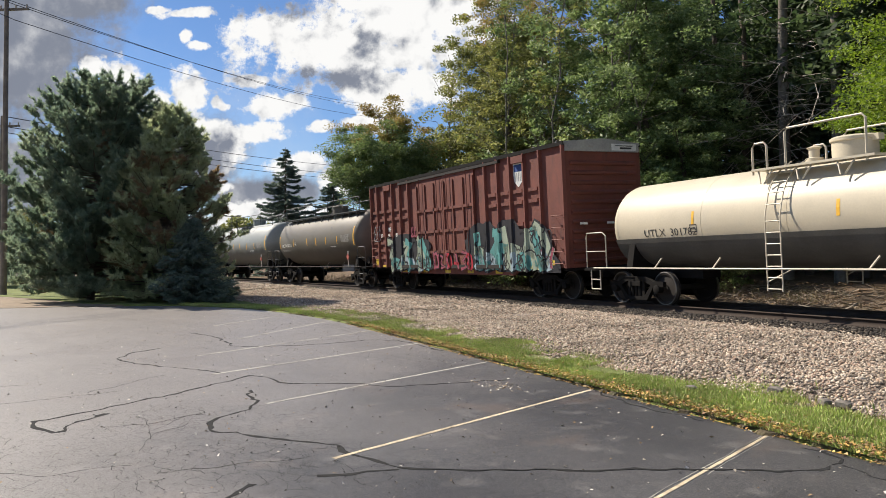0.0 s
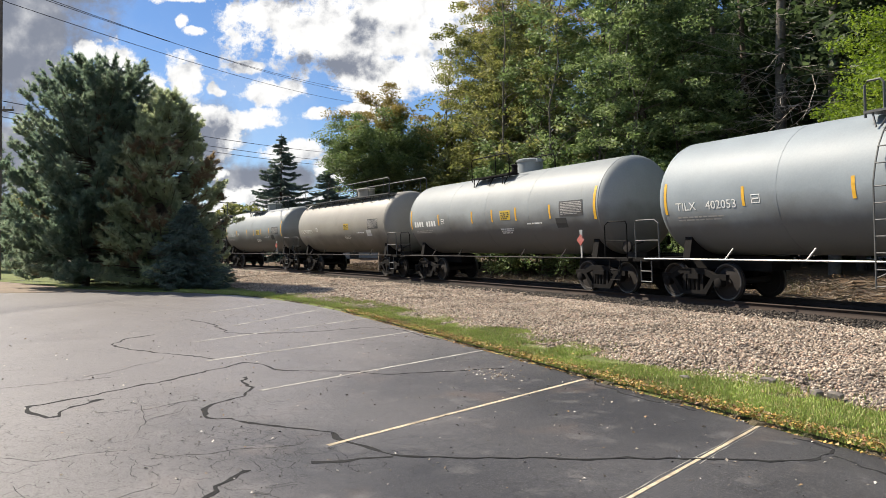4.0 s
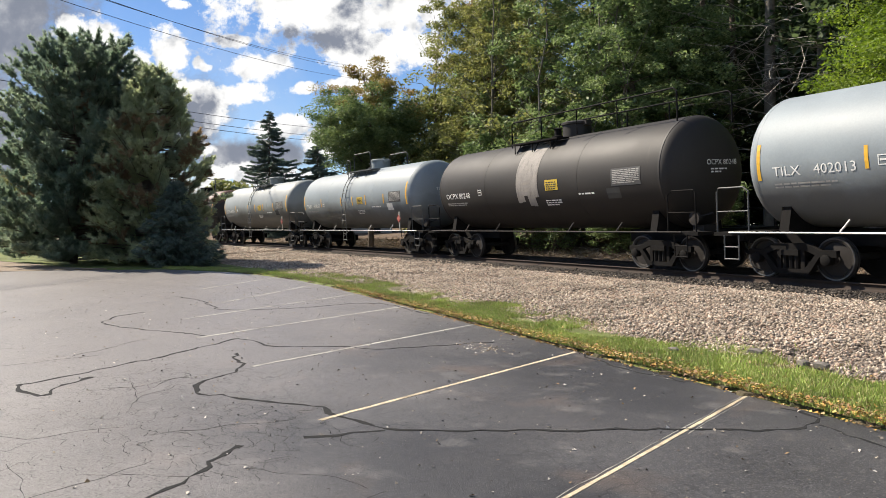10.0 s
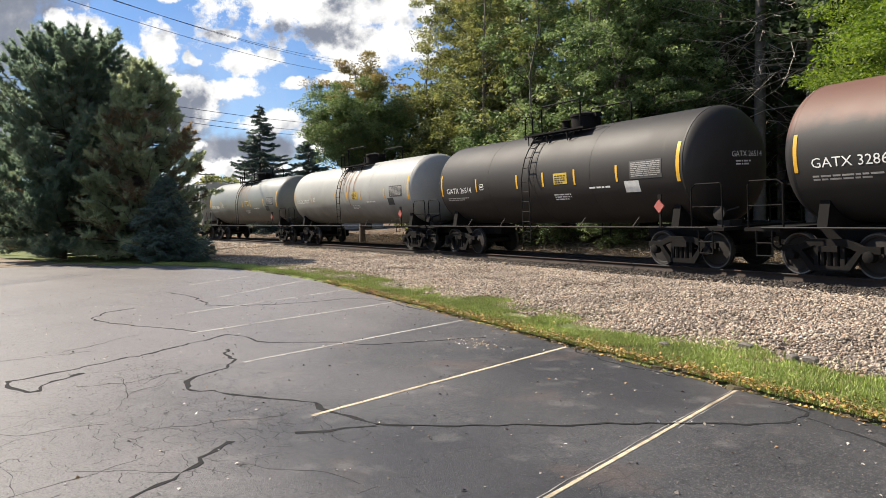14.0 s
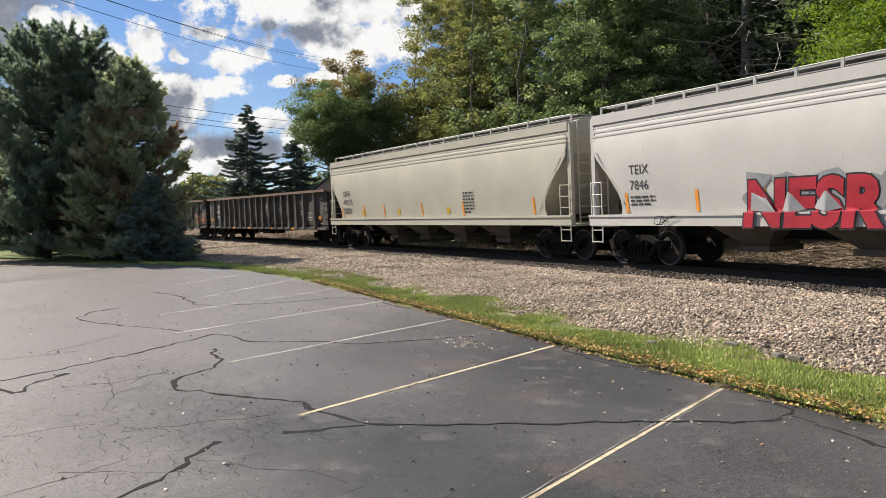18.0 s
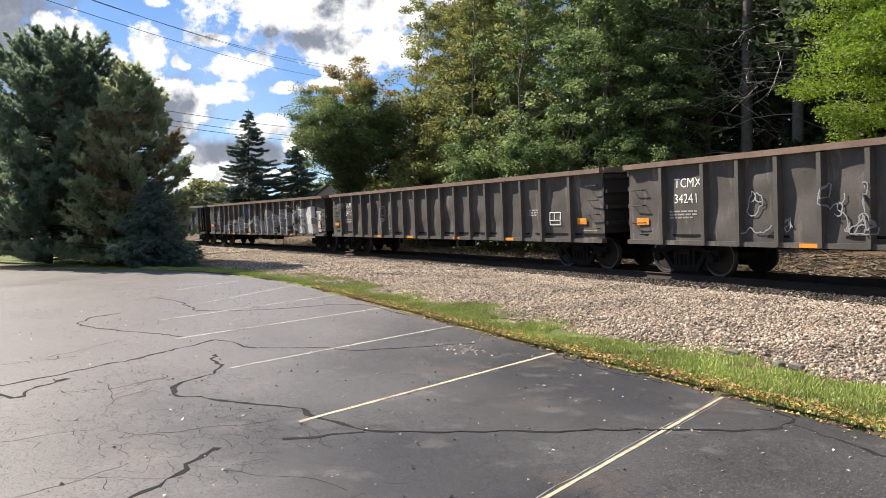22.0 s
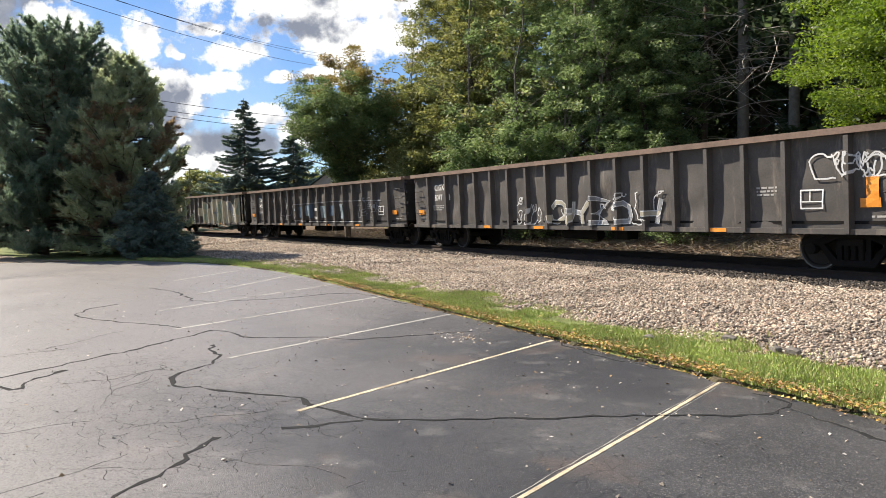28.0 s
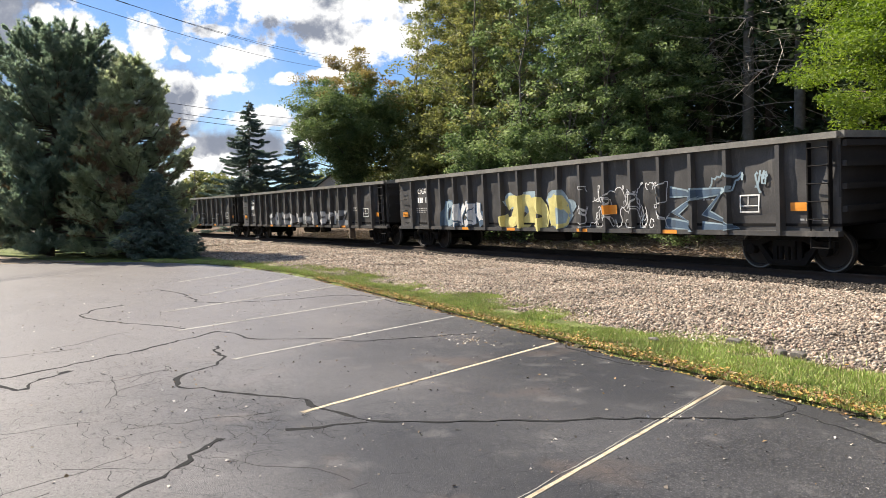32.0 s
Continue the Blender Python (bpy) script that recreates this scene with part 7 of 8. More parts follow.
STRAW = loose("dry_grass", [(0.20, 0.15, 0.09), (0.14, 0.11, 0.06), (0.26, 0.21, 0.12), (0.09, 0.10, 0.04)], 0.8, 0.0)


def floor_height(v):
    return np.interp(v, [4.0, 5.0, 7.0, 11.0, 20.0], [-0.06, 0.1, 0.35, 0.8, 1.3])


def wood_litter(seed, n, s0, s1, v0, v1):
    rng = np.random.default_rng(seed)
    s, v = rng.uniform(s0, s1, n), rng.uniform(v0, v1, n)
    x, y, z = spots(rng, s, v)
    z = np.maximum(floor_height(v), np.where(v < 5, bed_height(v), -1)) + 0.03 + rng.uniform(0, 0.1, n)
    return rng, x, y, z


rng, x, y, z = wood_litter(61, 9000, -60, -2, 2.6, 12)
leaves("wood_leaves", 62, x, y, z, 0.055, BROWN, "brown fallen leaves beyond the track")
rng, x, y, z = wood_litter(63, 9000, -60, -2, 2.6, 10)
n = len(x)
a, t = rng.uniform(0, 6.283, n), rng.normal(0.1, 0.25, n)
L = rng.uniform(0.15, 0.6, n)
d = np.stack([np.cos(a) * np.cos(t) * L, np.sin(a) * np.cos(t) * L, np.sin(t) * L], -1)
p = np.stack([x, y, z + 0.03], -1)
w = np.stack([np.zeros(n), np.zeros(n), rng.uniform(0.008, 0.018, n)], -1)
quads("twigs", np.stack([p - d - w, p + d - w * 0.5, p + d + w * 0.5, p - d + w], 1), TWIG, None, "dry twigs and sticks strewn beyond the track", "twigs")
rng, x, y, z = wood_litter(64, 16000, -70, -2, 3.2, 9)
keep = np.array([noise.noise((a * 0.7, b * 0.7, 9.0)) for a, b in zip(x, y)]) > 0.05
x, y, z = x[keep], y[keep], z[keep]
n = len(x)
h, a = rng.uniform(0.1, 0.45, n), rng.uniform(0, 6.283, n)
dx, dy = np.cos(a) * 0.012, np.sin(a) * 0.012
lean = rng.normal(0, 0.35, (n, 2)) * h[:, None]
quads("dry_grass", np.stack([np.stack([x - dx, y - dy, z - 0.1], -1), np.stack([x + dx, y + dy, z - 0.1], -1), np.stack([x + lean[:, 0], y + lean[:, 1], z + h], -1)], 1), STRAW, None, "tufts of dry grass and weeds beyond the track", "dry grass", corners=3)

# ---- poles, wires and the house far off ----
POLE_WOOD = mat("pole_wood", (0.17, 0.14, 0.115), 0.9, var=0.3, scale=3, fine=30, bump=0.5, dist=0.01)
WIRE = mat("wire", (0.03, 0.03, 0.035), 0.6, var=0.1, bump=0)


def utility_pole(x, y, h, turn, label):
    root = thing("utility_pole", label, "utility pole", "utility poles")
    bm = bmesh.new()
    taper(bm, [(Vector((0, 0, -0.3)), 0.17), (Vector((0, 0, h)), 0.11)], 12)
    part("pole", bm, POLE_WOOD, root, smooth=50)
    bm = bmesh.new()
    box(bm, -1.2, 1.2, 0.1, 0.2, h - 0.75, h - 0.63)
    part("crossarm", bm, POLE_WOOD, root)
    for q in (-1.1, -0.45, 0.45, 1.1):
        shared(("insulator", h), "insulator", lambda bm: lathe(bm, [(h - 0.63, 0.03), (h - 0.55, 0.06), (h - 0.5, 0.04), (h - 0.46, 0.06), (h - 0.42, 0.02)], 10, "z"), PALE_BARK, root, m=pose(q, 0.15, 0))
    root.matrix_basis = pose(x, y, 0, 0, 0, turn)
    return root


def wire(a, b, sag, r=0.018):
    a, b = Vector(a), Vector(b)
    bm = bmesh.new()
    tube(bm, [a.lerp(b, k / 24) - Vector((0, 0, sag * (1 - (2 * k / 24 - 1) ** 2))) for k in range(25)], r, 5)
    return tagged(new("overhead_wire", finish("overhead_wire", bm, WIRE)), "thin dark overhead power line against the sky", "wire", "overhead wires")


utility_pole(-47.7, -5.3, 16.7, 60, "tall wooden utility pole with a crossarm")
utility_pole(-131.8, 46.3, 30.0, 60, "distant wooden utility pole behind the trees")
for da, db in (((-0.6, -0.9, 16.8), (-0.6, -1, 28.8)), ((-0.2, 0.0, 16.6), (0, 0, 28.2)), ((0.4, 0.5, 15.3), (0.4, 0.6, 26.8))):
    wire((-47.7 + da[0], -5.3 + da[1], da[2]), (-131.8 + db[0], 46.3 + db[1], db[2] * 1.25 - 4.2), 1.1, 0.022)
    wire((-47.7 + da[0], -5.3 + da[1], da[2]), (12 + db[0], -41 + db[1], 16.0), 0.8, 0.022)
utility_pole(-60.5, -6.9, 12.2, 60, "wooden utility pole behind the pines")
utility_pole(-135.3, 46.2, 20.4, 60, "distant wooden utility pole")
for dz in (0.0, -1.0, -1.6):
    wire((-60.5, -6.9, 12.2 + dz * 0.7), (-135.3, 46.2, 20.3 + dz * 1.5), 0.7, 0.03)
STREET = mat("lamp_pole_steel", (0.12, 0.12, 0.12), 0.6, 0.3, var=0.1, bump=0)
root = thing("street_lamp", "slim dark street lamp far off behind the train", "street lamp")
bm = bmesh.new()
taper(bm, [(Vector((0, 0, -0.2)), 0.1), (Vector((0, 0, 8.6)), 0.06)], 10)
part("pole", bm, STREET, root, smooth=50)
bm = bmesh.new()
box(bm, -0.9, 0.9, -0.06, 0.06, 8.55, 8.65)
part("arm", bm, STREET, root)
for q in (-0.95, 0.95):
    bm = bmesh.new()
    box(bm, q - 0.28, q + 0.28, -0.16, 0.16, 8.6, 8.74)
    part("lamp_head", bm, STREET, root)
root.matrix_basis = pose(-108.8, 16.0, 0, 0, 0, 80)

HOUSE_WALL = mat("house_siding", (0.34, 0.35, 0.35), 0.7, var=0.1, scale=1, fine=12, bump=0.1)
HOUSE_ROOF = mat("house_roof", (0.10, 0.16, 0.14), 0.85, var=0.25, scale=1, fine=10, bump=0.3)
GLASS = mat("dark_window", (0.03, 0.035, 0.04), 0.15, var=0.1, bump=0)
root = thing("house", "pale house with a dark green gable roof far behind the track", "house")
bm = bmesh.new()
prism(bm, [(-3.2, 0), (3.2, 0), (3.2, 4.6), (0, 7.0), (-3.2, 4.6)], -5, 5, "x")
part("wall", bm, HOUSE_WALL, root)
for s in (-1, 1):
    bm = bmesh.new()
    prism(bm, [(0, 7.3), (s * 3.7, 4.5), (s * 3.7, 4.35), (0, 7.12)], -5.4, 5.4, "x")
    part("roof", bm, HOUSE_ROOF, root)
for y, z in ((-1.6, 1.2), (1.6, 1.2), (0, 4.2)):
    w = shared("hwin", "window", lambda bm: box(bm, 4.95, 5.06, -0.55, 0.55, 0, 1.4), HOUSE_WALL, root, m=pose(0, y, z))
    shared("hpane", "pane", lambda bm: box(bm, 5.0, 5.08, -0.45, 0.45, 0.1, 1.3), GLASS, w)
root.matrix_basis = pose(-75.9, 26.0, -0.2, 0, 0, -18)


# ---- rails and ties ----
for v in (-0.755, 0.755):
    sweep("rail", [(v - 0.07, -0.175), (v - 0.07, -0.16), (v - 0.012, -0.13), (v - 0.012, -0.04), (v - 0.036, -0.03), (v - 0.036, -0.004), (v, 0.0), (v + 0.036, -0.004), (v + 0.036, -0.03), (v + 0.012, -0.04), (v + 0.012, -0.13), (v + 0.07, -0.16), (v + 0.07, -0.175)],
          -600, 560, 2.0, RAIL_SIDE, "brown rusted steel rail with a polished head", "rail", 0.0, True)
TRACK_OB = thing("track_ties", "row of dark weathered wooden ties", "ties", kind="structure")
for i in range(190):
    s = -95 + i * 0.53
    shared("tie", "tie", lambda bm: box(bm, -0.11, 0.11, -1.3, 1.3, -0.36, -0.176), TIE_WOOD, TRACK_OB, m=on_track(s) @ pose(0, random.uniform(-0.06, 0.06), 0, 0, 0, random.uniform(-1.5, 1.5)))

# ---- the train, from its head back: place of each coupling at the start ----
GREYS = dict(
    tan=tank_paint("grey_tan_tank", (0.145, 0.132, 0.112), (0.09, 0.078, 0.064), 0.35, reach=2.6, amt=0.7),
    grey=tank_paint("grey_tank", (0.26, 0.28, 0.28), (0.22, 0.21, 0.19), 0.3, reach=2.7, amt=0.72),
    blue=tank_paint("blue_grey_tank", (0.235, 0.27, 0.29), (0.2, 0.2, 0.2), 0.25, reach=2.5, amt=0.65),
    sand=tank_paint("sand_grey_tank", (0.30, 0.285, 0.25), (0.42, 0.22, 0.10), 0.2, reach=2.2),
    brown=tank_paint("brown_grey_tank", (0.026, 0.023, 0.021), (0.042, 0.036, 0.031), 0.4, 0.6, reach=2.6, grime_shade=(0.014, 0.012, 0.011)),
    black=tank_paint("black_tank", (0.009, 0.009, 0.009), (0.022, 0.02, 0.018), 0.3, 0.5),
    rust=tank_paint("black_tank_rusty_top", (0.02, 0.019, 0.019), (0.045, 0.035, 0.03), 0.3, 0.58, top=(0.16, 0.075, 0.05)),
    dim=tank_paint("dim_grey_tank", (0.19, 0.20, 0.185), (0.25, 0.16, 0.09), 0.25, 0.48, reach=2.4, amt=0.7),
    streak=tank_paint("grey_tank_rust_streaks", (0.33, 0.33, 0.31), (0.33, 0.18, 0.08), 0.3, reach=2.1))
GON_DARK = mat("gondola_dark", (0.046, 0.043, 0.041), 0.6, 0.0, var=0.3, scale=1.2, fine=25, bump=0.15, dirt=(0.125, 0.115, 0.10), amount=0.5, streak=(2.2, 2.2, 0.45))
GON_BROWN = mat("gondola_brown", (0.068, 0.060, 0.054), 0.68, 0.0, var=0.3, scale=1.0, fine=25, bump=0.15, dirt=(0.20, 0.17, 0.135), amount=0.5, streak=(2.2, 2.2, 0.45))
# the ends face away from the sun; that shade is put into this colour
GON_END_SHADE = mat("gondola_end_shade", (0.026, 0.024, 0.023), 0.8, var=0.3, scale=1.2, fine=25, bump=0.15)
RIM_RUST = mat("gondola_rim", (0.17, 0.115, 0.085), 0.8, 0.0, var=0.3, scale=2, fine=25, bump=0.2)
RIM_GREY = mat("gondola_rim_grey", (0.17, 0.16, 0.14), 0.75, 0.0, var=0.3, scale=2, fine=25, bump=0.2)
HOP_WHITE = mat("hopper_white", (0.46, 0.445, 0.42), 0.6, var=0.1, scale=0.6, fine=25, bump=0.05, dirt=(0.34, 0.31, 0.26), amount=0.25, streak=(2.0, 2.0, 0.3))
HOP_BEIGE = mat("hopper_beige", (0.42, 0.40, 0.33), 0.6, var=0.1, scale=0.6, fine=25, bump=0.05, dirt=(0.3, 0.26, 0.19), amount=0.25, streak=(2.0, 2.0, 0.3))

def paintmat(name, col, amount=0.35):
    m = mat(name, col, 0.75, var=0.2, scale=2, fine=30, bump=0, dirt=tuple(v * 0.5 + 0.03 for v in col), amount=amount, streak=(2.5, 2.5, 0.6))
    m.node_tree.nodes["Principled BSDF"].inputs["Specular IOR Level"].default_value = 0.2
    return m


S_WHITE, S_CREAM, S_GREY = paintmat("spray_white", (0.58, 0.58, 0.57)), paintmat("spray_cream", (0.40, 0.37, 0.285), 0.55), paintmat("spray_grey", (0.26, 0.27, 0.28))
S_BRICK = paintmat("spray_faded_red", (0.23, 0.085, 0.065), 0.65)
S_RED, S_ROSE, S_ORANGE = paintmat("spray_red", (0.36, 0.03, 0.045)), paintmat("spray_rose", (0.30, 0.17, 0.145), 0.6), paintmat("spray_orange", (0.72, 0.30, 0.03))
S_YELLOW, S_BLUE, S_SKY = paintmat("spray_yellow", (0.62, 0.55, 0.22)), paintmat("spray_blue", (0.08, 0.12, 0.17), 0.6), paintmat("spray_pale_blue", (0.28, 0.36, 0.40), 0.55)
S_NAVY = paintmat("spray_navy", (0.05, 0.09, 0.24))
S_TEAL, S_MINT, S_PINK, S_BLACK = paintmat("spray_teal", (0.10, 0.27, 0.26), 0.5), paintmat("spray_mint", (0.28, 0.33, 0.26), 0.6), paintmat("spray_pink", (0.27, 0.07, 0.10), 0.6), paintmat("spray_black", (0.03, 0.03, 0.035))
CLEAN = paintmat("dusty_panel", (0.13, 0.12, 0.11))
TRAIN = []


def in_train(back, front, build):
    """Couples on a car that at the start reaches from back to front along the track."""
    TRAIN.append((build((front - back) / 2), (front + back) / 2))


CREAM_TANK = tank_paint("cream_tank_black_belly", (0.50, 0.445, 0.34), (0.40, 0.34, 0.245), 0.25, 0.45, reach=1.8, grime_shade=(0.35, 0.30, 0.22), amt=0.5)
in_train(-18.2, -5.6, lambda p: tank_car("cream tank car with a black belly coat", p, CREAM_TANK, "UTLX", "301782", "ladder", CREAM, 1, False, BLACK, (
    lambda car, surf, half, rng: [marks(car, "reflective_stripe", surf, [(x, x + 0.08, 2.15, 2.5)], YELLOW) for x in (-half + 3.45, 1.2)],
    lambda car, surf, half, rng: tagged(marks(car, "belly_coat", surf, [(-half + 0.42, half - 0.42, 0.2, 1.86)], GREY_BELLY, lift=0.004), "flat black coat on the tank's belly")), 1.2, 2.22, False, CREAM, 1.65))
in_train(-35.06, -19.7, lambda p: boxcar("oxide red ribbed boxcar with faded spray paint", p, (
    spray(-5.6, -1.4, 0.98, 2.4, [S_MINT, S_MINT, S_TEAL], S_BLACK, 5, 61, 0.34, S_BLACK), spray(-5.5, -1.5, 0.98, 1.5, [S_TEAL, S_SKY], S_BLACK, 8, 69, 0.2), scribble(-5.4, -1.4, 1.0, 2.2, S_BLACK, 12, 67, 0.05),
    spray(-1.2, 2.1, 0.98, 1.7, [S_RED, S_PINK], S_BLACK, 6, 62, 0.12),
    spray(2.0, 6.9, 0.98, 2.6, [S_MINT, S_MINT, S_TEAL], S_BLACK, 6, 63, 0.36, S_BLACK), spray(2.1, 6.9, 0.98, 1.6, [S_TEAL, S_SKY], S_BLACK, 9, 75, 0.22), scribble(2.2, 6.8, 1.0, 2.3, S_BLACK, 14, 68, 0.05),
    spray(5.6, 6.9, 1.0, 1.8, [S_PINK, S_YELLOW], S_MINT, 3, 64, 0.12), scribble(-7.6, -7.0, 2.3, 3.0, S_GREY, 5, 65, 0.03), scribble(-3.2, -2.6, 2.4, 2.8, S_PINK, 3, 66, 0.06))))
RUST_RUN = mat("rust_runs", (0.28, 0.17, 0.095), 0.85, var=0.4, scale=3, fine=30, bump=0.1, dirt=(0.34, 0.30, 0.24), amount=0.5, streak=(6, 6, 0.5))
FADED = mat("faded_band", (0.24, 0.22, 0.20), 0.75, var=0.2, scale=2, fine=30, bump=0, dirt=(0.10, 0.09, 0.08), amount=0.55, streak=(4, 4, 0.5))
rr = random.Random(88)
RUNS = tuple(patch(x, x + rr.uniform(0.02, 0.07), 3.7 - rr.uniform(0.3, 1.7), 4.2, RUST_RUN, "rust_run") for x in [rr.gauss(0.2, 0.5) for _ in range(12)])
BAND = tuple(patch(x, x + 0.2, 2.0 + rr.uniform(-0.2, 0.3), 4.3 - rr.uniform(0, 0.3), FADED, "faded_band") for x in (-0.6, -0.4, -0.2, 0.0, 0.2, 0.4))
for back, front, label, paint, mark, digits, style in (
        (-49.83, -36.92, "tan-grey tank car with a full-length roof walk", "tan", "OCPX", "80040", "board"),
        (-64.64, -51.66, "grey tank car with a short railed platform", "grey", "OCPX", "80033", "tail"),
        (-80.29, -66.61, "blue-grey tank car with yellow stripes", "blue", "TILX", "402053", "ladder"),
        (-95.53, -81.94, "grey tank car with a short railed platform", "grey", "", "", "short"),
        (-110.01, -97.30, "sand-grey tank car with a full-length roof walk and rust streaks", "sand", "OCPX", "80273", "board"),
        (-124.91, -112.08, "pale grey tank car with a railed platform", "grey", "OCPX", "80289", "tail"),
        (-140.85, -126.83, "dull black tank car with yellow stripes", "brown", "GATX", "95137", "ladder"),
        (-156.74, -142.52, "black tank car with yellow stripes", "black", "GATX", "26663", "ladder"),
        (-172.26, -158.66, "blue-grey tank car with yellow stripes", "blue", "TILX", "402013", "ladder"),
        (-187.11, -174.22, "brown-grey tank car with a pale patch", "brown", "OCPX", "80248", "tail"),
        (-202.60, -189.01, "blue-grey tank car with yellow stripes", "blue", "TILX", "402059", "ladder"),
        (-217.78, -204.41, "pale grey tank car grimy below", "grey", "OCPX", "80319", "ladder"),
        (-233.63, -219.65, "black tank car with a rusty top", "rust", "GATX", "32862", "ladder"),
        (-248.96, -235.66, "dull black tank car with yellow stripes", "brown", "GATX", "26514", "ladder"),
        (-265.27, -250.61, "pale grey tank car with rust streaks", "streak", "GATX", "29077", "ladder"),
        (-281.50, -267.10, "grey tank car with rust streaks", "dim", "GATX", "29031", "ladder")):
    in_train(back, front, lambda p: tank_car(label, p, GREYS[paint], mark, digits, style, GREY_BAR if mark in ("OCPX", "TILX") and paint != "brown" else None, len(TRAIN), digits[:2] != "80" or digits in ("80319", "80040", "80289", "80033"), warn=digits not in ("80040", "80033"), extra=RUNS if paint in ("streak", "dim") else BAND if digits == "80248" else ()))
in_train(-300.97, -283.04, lambda p: hopper("white covered hopper with red and yellow spray paint", p, HOP_WHITE, "TEIX", "7846", 1, None, (
    spray(-3.6, 0.9, 1.52, 2.1, [S_GREY], S_GREY, 6, 71, 0.3, S_GREY),
    fat_word("NESR", -3.65, 1.12, 0.9, S_RED, S_BLACK, 0.96),
    scribble(1.6, 2.4, 1.75, 2.2, S_BLACK, 5, 72, 0.02), scribble(-6.2, -5.6, 1.12, 1.32, S_BLACK, 3, 73, 0.02),
    fat_word("HONOR", 2.45, 1.14, 0.84, S_ORANGE, S_RED, 0.78), scribble(6.0, 6.6, 1.12, 1.32, S_PINK, 3, 74, 0.025), lambda car, surf, half, rng: lettering(car, surf, "2020", 1.75, 1.14, 0.18, S_RED))))
in_train(-319.93, -301.75, lambda p: hopper("beige covered hopper with clean sides", p, HOP_BEIGE, "CBFX", "490275", 2, None, (
    *(patch(x, x + 0.22, 1.5, 1.74, LABEL_YELLOW, "label") for x in (-5.4, -1.9, 2.0)),)))
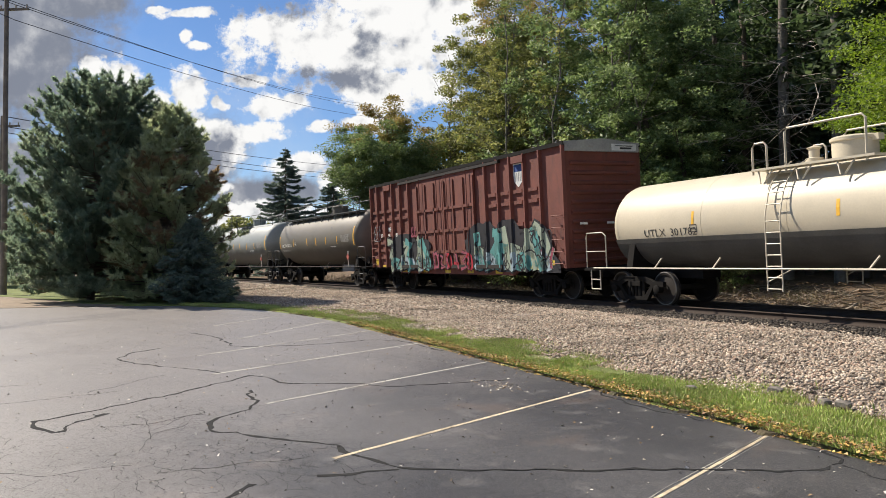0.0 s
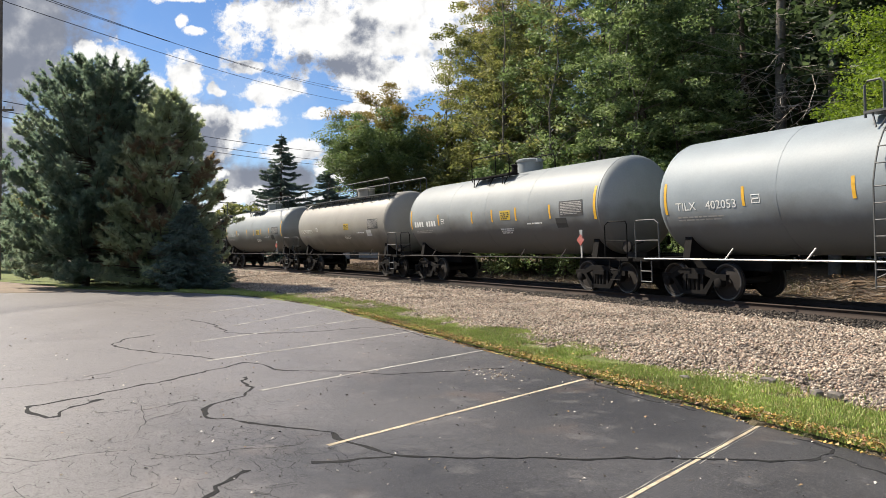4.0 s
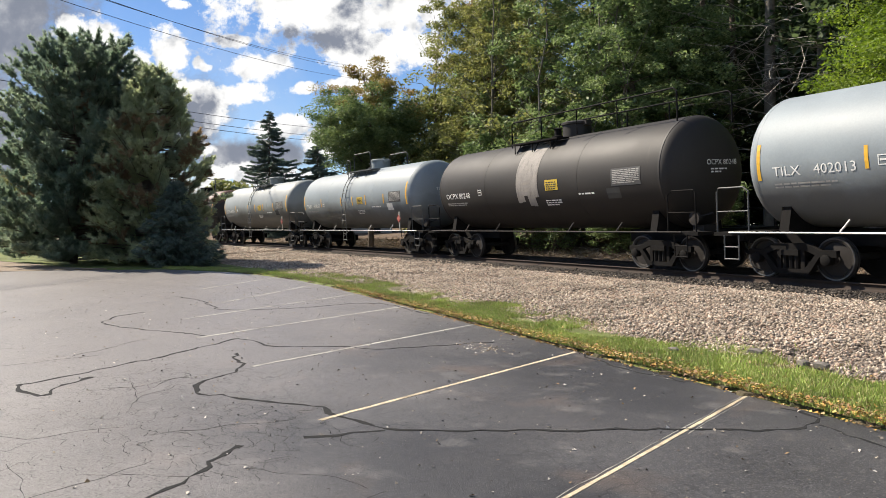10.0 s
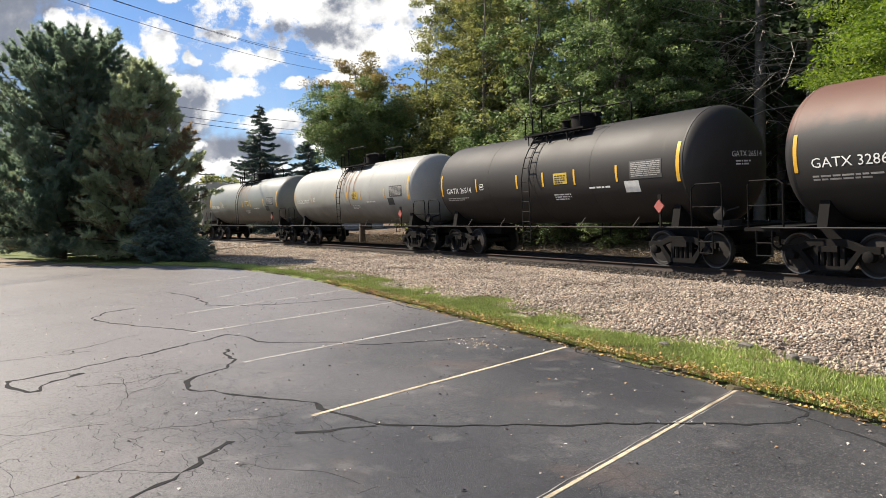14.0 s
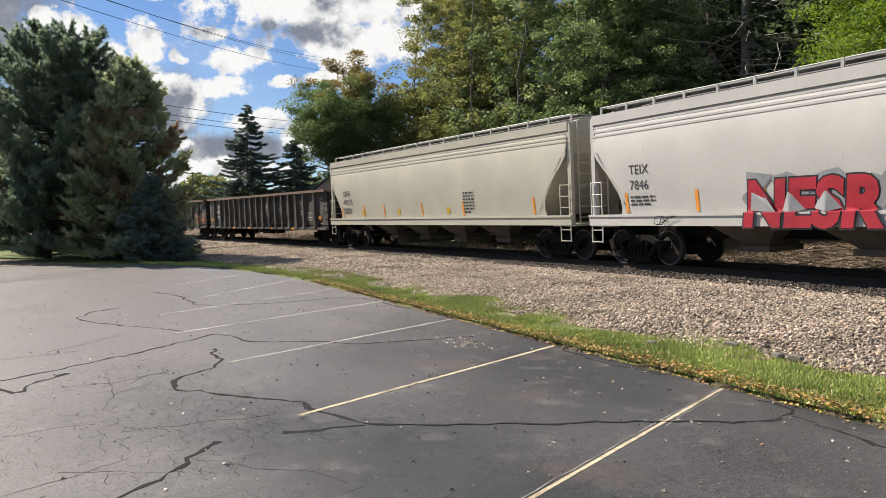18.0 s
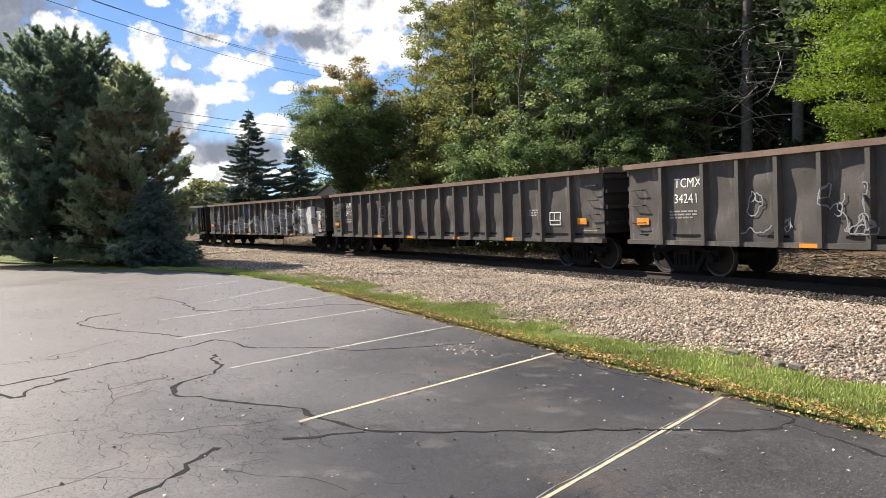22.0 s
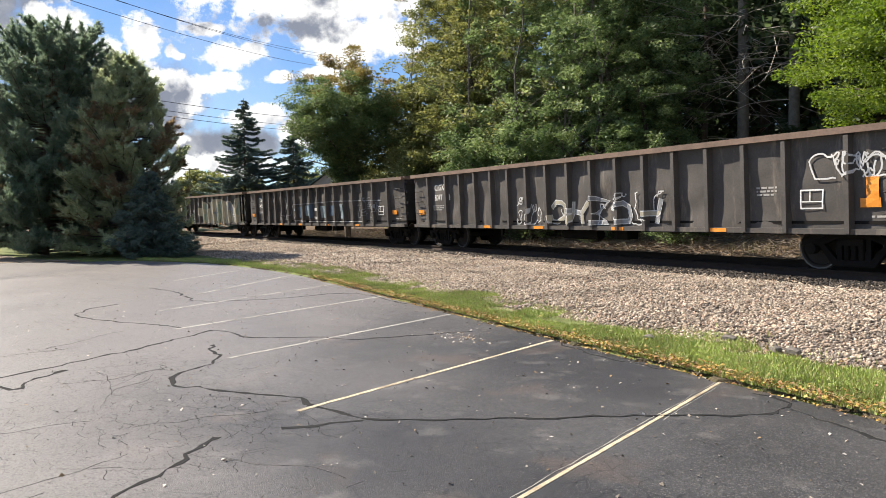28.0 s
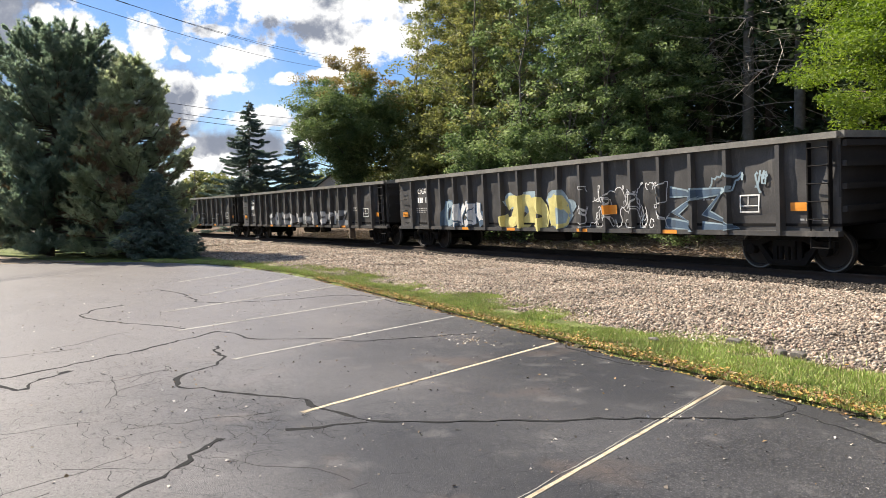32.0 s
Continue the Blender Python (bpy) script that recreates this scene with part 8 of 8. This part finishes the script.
for back, front, label, paint, mark, digits, lad, art in (
        (-340.25, -320.72, "dark brown ribbed gondola", GON_BROWN, "CIGX", "80471", False, (patch(-7.7, -7.3, 0.95, 1.5, S_GREY), scribble(1.0, 1.5, 1.6, 2.2, S_GREY, 4, 80))),
        (-360.63, -341.32, "dark brown gondola with faded red spray paint", GON_BROWN, "TCMX", "34241", False, (spray(-2.6, 5.2, 0.95, 1.95, [S_BRICK, S_ROSE, S_BRICK], S_ROSE, 10, 81, 0.2), scribble(-6.2, -2.8, 1.1, 2.1, S_GREY, 8, 111, 0.03), spray(7.3, 9.2, 1.05, 1.95, [S_BRICK, S_ROSE], S_CREAM, 3, 82, 0.2, S_BRICK), scribble(8.6, 9.2, 2.2, 2.6, S_WHITE, 3, 83))),
        (-381.13, -361.72, "dark brown ribbed gondola with pale scrawls", GON_BROWN, "TCMX", "34112", False, (scribble(-9.3, -8.2, 1.7, 2.4, S_GREY, 5, 84), scribble(-4.5, -2.0, 1.2, 2.2, S_GREY, 6, 85, 0.03))),
        (-401.54, -382.22, "dark gondola covered in white spray paint", GON_BROWN, "", "", False, (scribble(-8.3, -7.3, 1.15, 2.4, S_GREY, 9, 121, 0.022), scribble(-7.9, -7.5, 1.15, 1.35, S_RED, 2, 122, 0.025), spray(-5.8, 0.2, 0.95, 1.85, [S_GREY, S_GREY, CLEAN], S_WHITE, 7, 86, 0.2, S_GREY), spray(0.4, 5.2, 0.95, 2.15, [S_GREY, S_SKY], S_WHITE, 5, 87, 0.2, S_GREY), spray(6.0, 9.1, 1.0, 2.2, [S_WHITE, S_GREY], S_WHITE, 3, 88, 0.3, S_WHITE), patch(-2.2, -1.4, 1.95, 2.6, S_BLUE), scribble(5.4, 9.0, 2.2, 2.5, S_WHITE, 5, 89))),
        (-422.07, -402.71, "black gondola with white spray paint along its foot", GON_DARK, "CIGX", "", True, (spray(-7.6, 0.8, 0.9, 1.95, [S_WHITE, S_GREY, S_SKY], S_GREY, 13, 90, 0.3, S_GREY), scribble(0.6, 7.6, 1.0, 2.0, S_GREY, 34, 91, 0.024), scribble(2.6, 3.6, 1.2, 1.8, S_YELLOW, 4, 123, 0.04), scribble(6.4, 7.2, 1.2, 2.0, S_SKY, 4, 92), scribble(8.3, 8.9, 1.5, 2.1, S_WHITE, 4, 93))),
        (-442.76, -423.26, "dark gondola with a grey patch at one end", GON_DARK, "CIGX", "805102", True, (scribble(-9.2, -6.0, 1.9, 2.5, S_GREY, 9, 94, 0.03), scribble(7.4, 9.0, 1.4, 2.3, S_WHITE, 7, 95))),
        (-462.90, -443.55, "dark brown gondola with pale scrawls", GON_BROWN, "CIGX", "8047  74", False, (spray(-1.2, 3.6, 0.95, 1.75, [S_GREY, S_CREAM], S_WHITE, 5, 96, 0.1), scribble(-3.2, 3.8, 0.95, 1.8, S_WHITE, 12, 97, 0.03), scribble(7.9, 9.1, 1.9, 2.4, S_WHITE, 9, 98, 0.035), patch(8.7, 8.95, 1.35, 1.9, ORANGE, "reflector", 0.018))),
        (-483.19, -463.85, "dark brown gondola with faint blue spray paint", GON_BROWN, "TCMX", "34306", False, (stroke([(-3.2, 1.1), (-2.8, 1.5), (-2.6, 1.92), (-0.6, 1.95), (3.0, 2.0), (7.6, 1.95)], S_GREY, 0.035), stroke([(-2.5, 1.05), (1.0, 1.0), (6.0, 1.02)], S_WHITE, 0.03), *(patch(x, x + w, z, z + h, m) for x, w, z, h, m in ((-2.45, 0.45, 1.6, 0.1, S_SKY), (-2.4, 0.4, 1.15, 0.12, S_GREY), (-1.85, 0.5, 1.2, 0.6, S_BLUE), (-0.9, 0.6, 1.3, 0.55, S_SKY), (-0.2, 0.3, 1.2, 0.7, S_BLUE), (0.35, 0.5, 1.55, 0.15, S_WHITE), (0.3, 0.55, 1.12, 0.14, S_WHITE), (1.1, 0.6, 1.2, 0.6, S_SKY), (2.2, 0.7, 1.3, 0.5, S_BLUE), (3.4, 0.6, 1.15, 0.7, S_SKY))), scribble(-4.4, -3.6, 1.1, 2.3, S_GREY, 6, 100, 0.03), scribble(5.8, 7.0, 1.2, 2.1, S_GREY, 6, 101))),
        (-503.48, -484.29, "gondola covered in cream spray paint", GON_BROWN, "CIGX", "804742", True, (spray(-9.0, -3.0, 0.95, 2.3, [S_CREAM, S_CREAM, S_MINT], S_CREAM, 6, 101, 0.34, S_CREAM), scribble(-3.4, 0.6, 1.0, 2.4, S_WHITE, 12, 102, 0.04), spray(0.8, 9.0, 0.95, 2.4, [S_CREAM, S_MINT, S_GREY], S_CREAM, 7, 103, 0.4, S_CREAM))),
        (-524.06, -504.64, "black gondola with yellow and blue spray paint", GON_DARK, "CIGX", "", True, (spray(-6.0, -3.2, 0.95, 1.85, [S_WHITE, S_SKY], S_BLUE, 4, 104, 0.24), spray(-2.2, 1.4, 0.95, 1.9, [S_YELLOW], S_YELLOW, 4, 105, 0.26, S_SKY), scribble(1.8, 5.2, 0.95, 2.1, S_WHITE, 26, 106), spray(5.0, 7.4, 0.95, 2.0, [S_BLUE], S_SKY, 2, 107, 0.2), scribble(7.4, 8.0, 1.75, 2.2, S_SKY, 5, 108, 0.05), patch(3.0, 3.4, 1.3, 1.55, ORANGE, "reflector", 0.02))),
        (-544.90, -525.30, "dark ribbed gondola with pale scrawls", GON_DARK, "CIGX", "", True, (spray(-5.0, 6.0, 0.95, 1.6, [S_GREY, S_WHITE], S_GREY, 12, 109, 0.2),)),
        (-565.40, -546.00, "dark ribbed gondola with grey scrawls", GON_DARK, "", "", True, (scribble(-6.0, 6.0, 0.95, 1.7, S_GREY, 20, 110, 0.05),))):
    in_train(back, front, lambda p: gondola(label, p, paint, mark, digits, len(TRAIN), lad, RIM_RUST if paint is GON_BROWN else RIM_GREY, art))


def gone(t):
    """How far the train has come by t seconds."""
    return 16.2065 * t - 0.024781 * t * t + 0.00005276 * t ** 3


def motions():
    for car, s in TRAIN:
        walk(car, [(t, on_track(s + gone(t))) for t in range(33)])
    for wheel, car, a in WHEELSETS:
        s = next(p for c, p in TRAIN if c is car)
        # a wheel is turned while its car goes by the lot; far off on either side it rests
        t0, t1 = max((-105 - s) / 16.0, 0.0), min((25 - s) / 15.3, 32.0)
        rows = [(0.0, pose(a, 0, 0.457, 0, 0, 0))]
        k0, k1 = int(t0 * FPS) + 1, int(t1 * FPS)
        turn = 0.0
        for k in range(k0, k1 + 1):
            turn = math.degrees((gone(k / FPS) - gone((k0 - 1) / FPS)) / 0.457)
            rows.append((k / FPS, pose(a, 0, 0.457, 0, turn, 0)))
        if rows[-1][0] < 32.0:
            rows.append((32.0, rows[-1][1]))
        walk(wheel, rows)


motions()
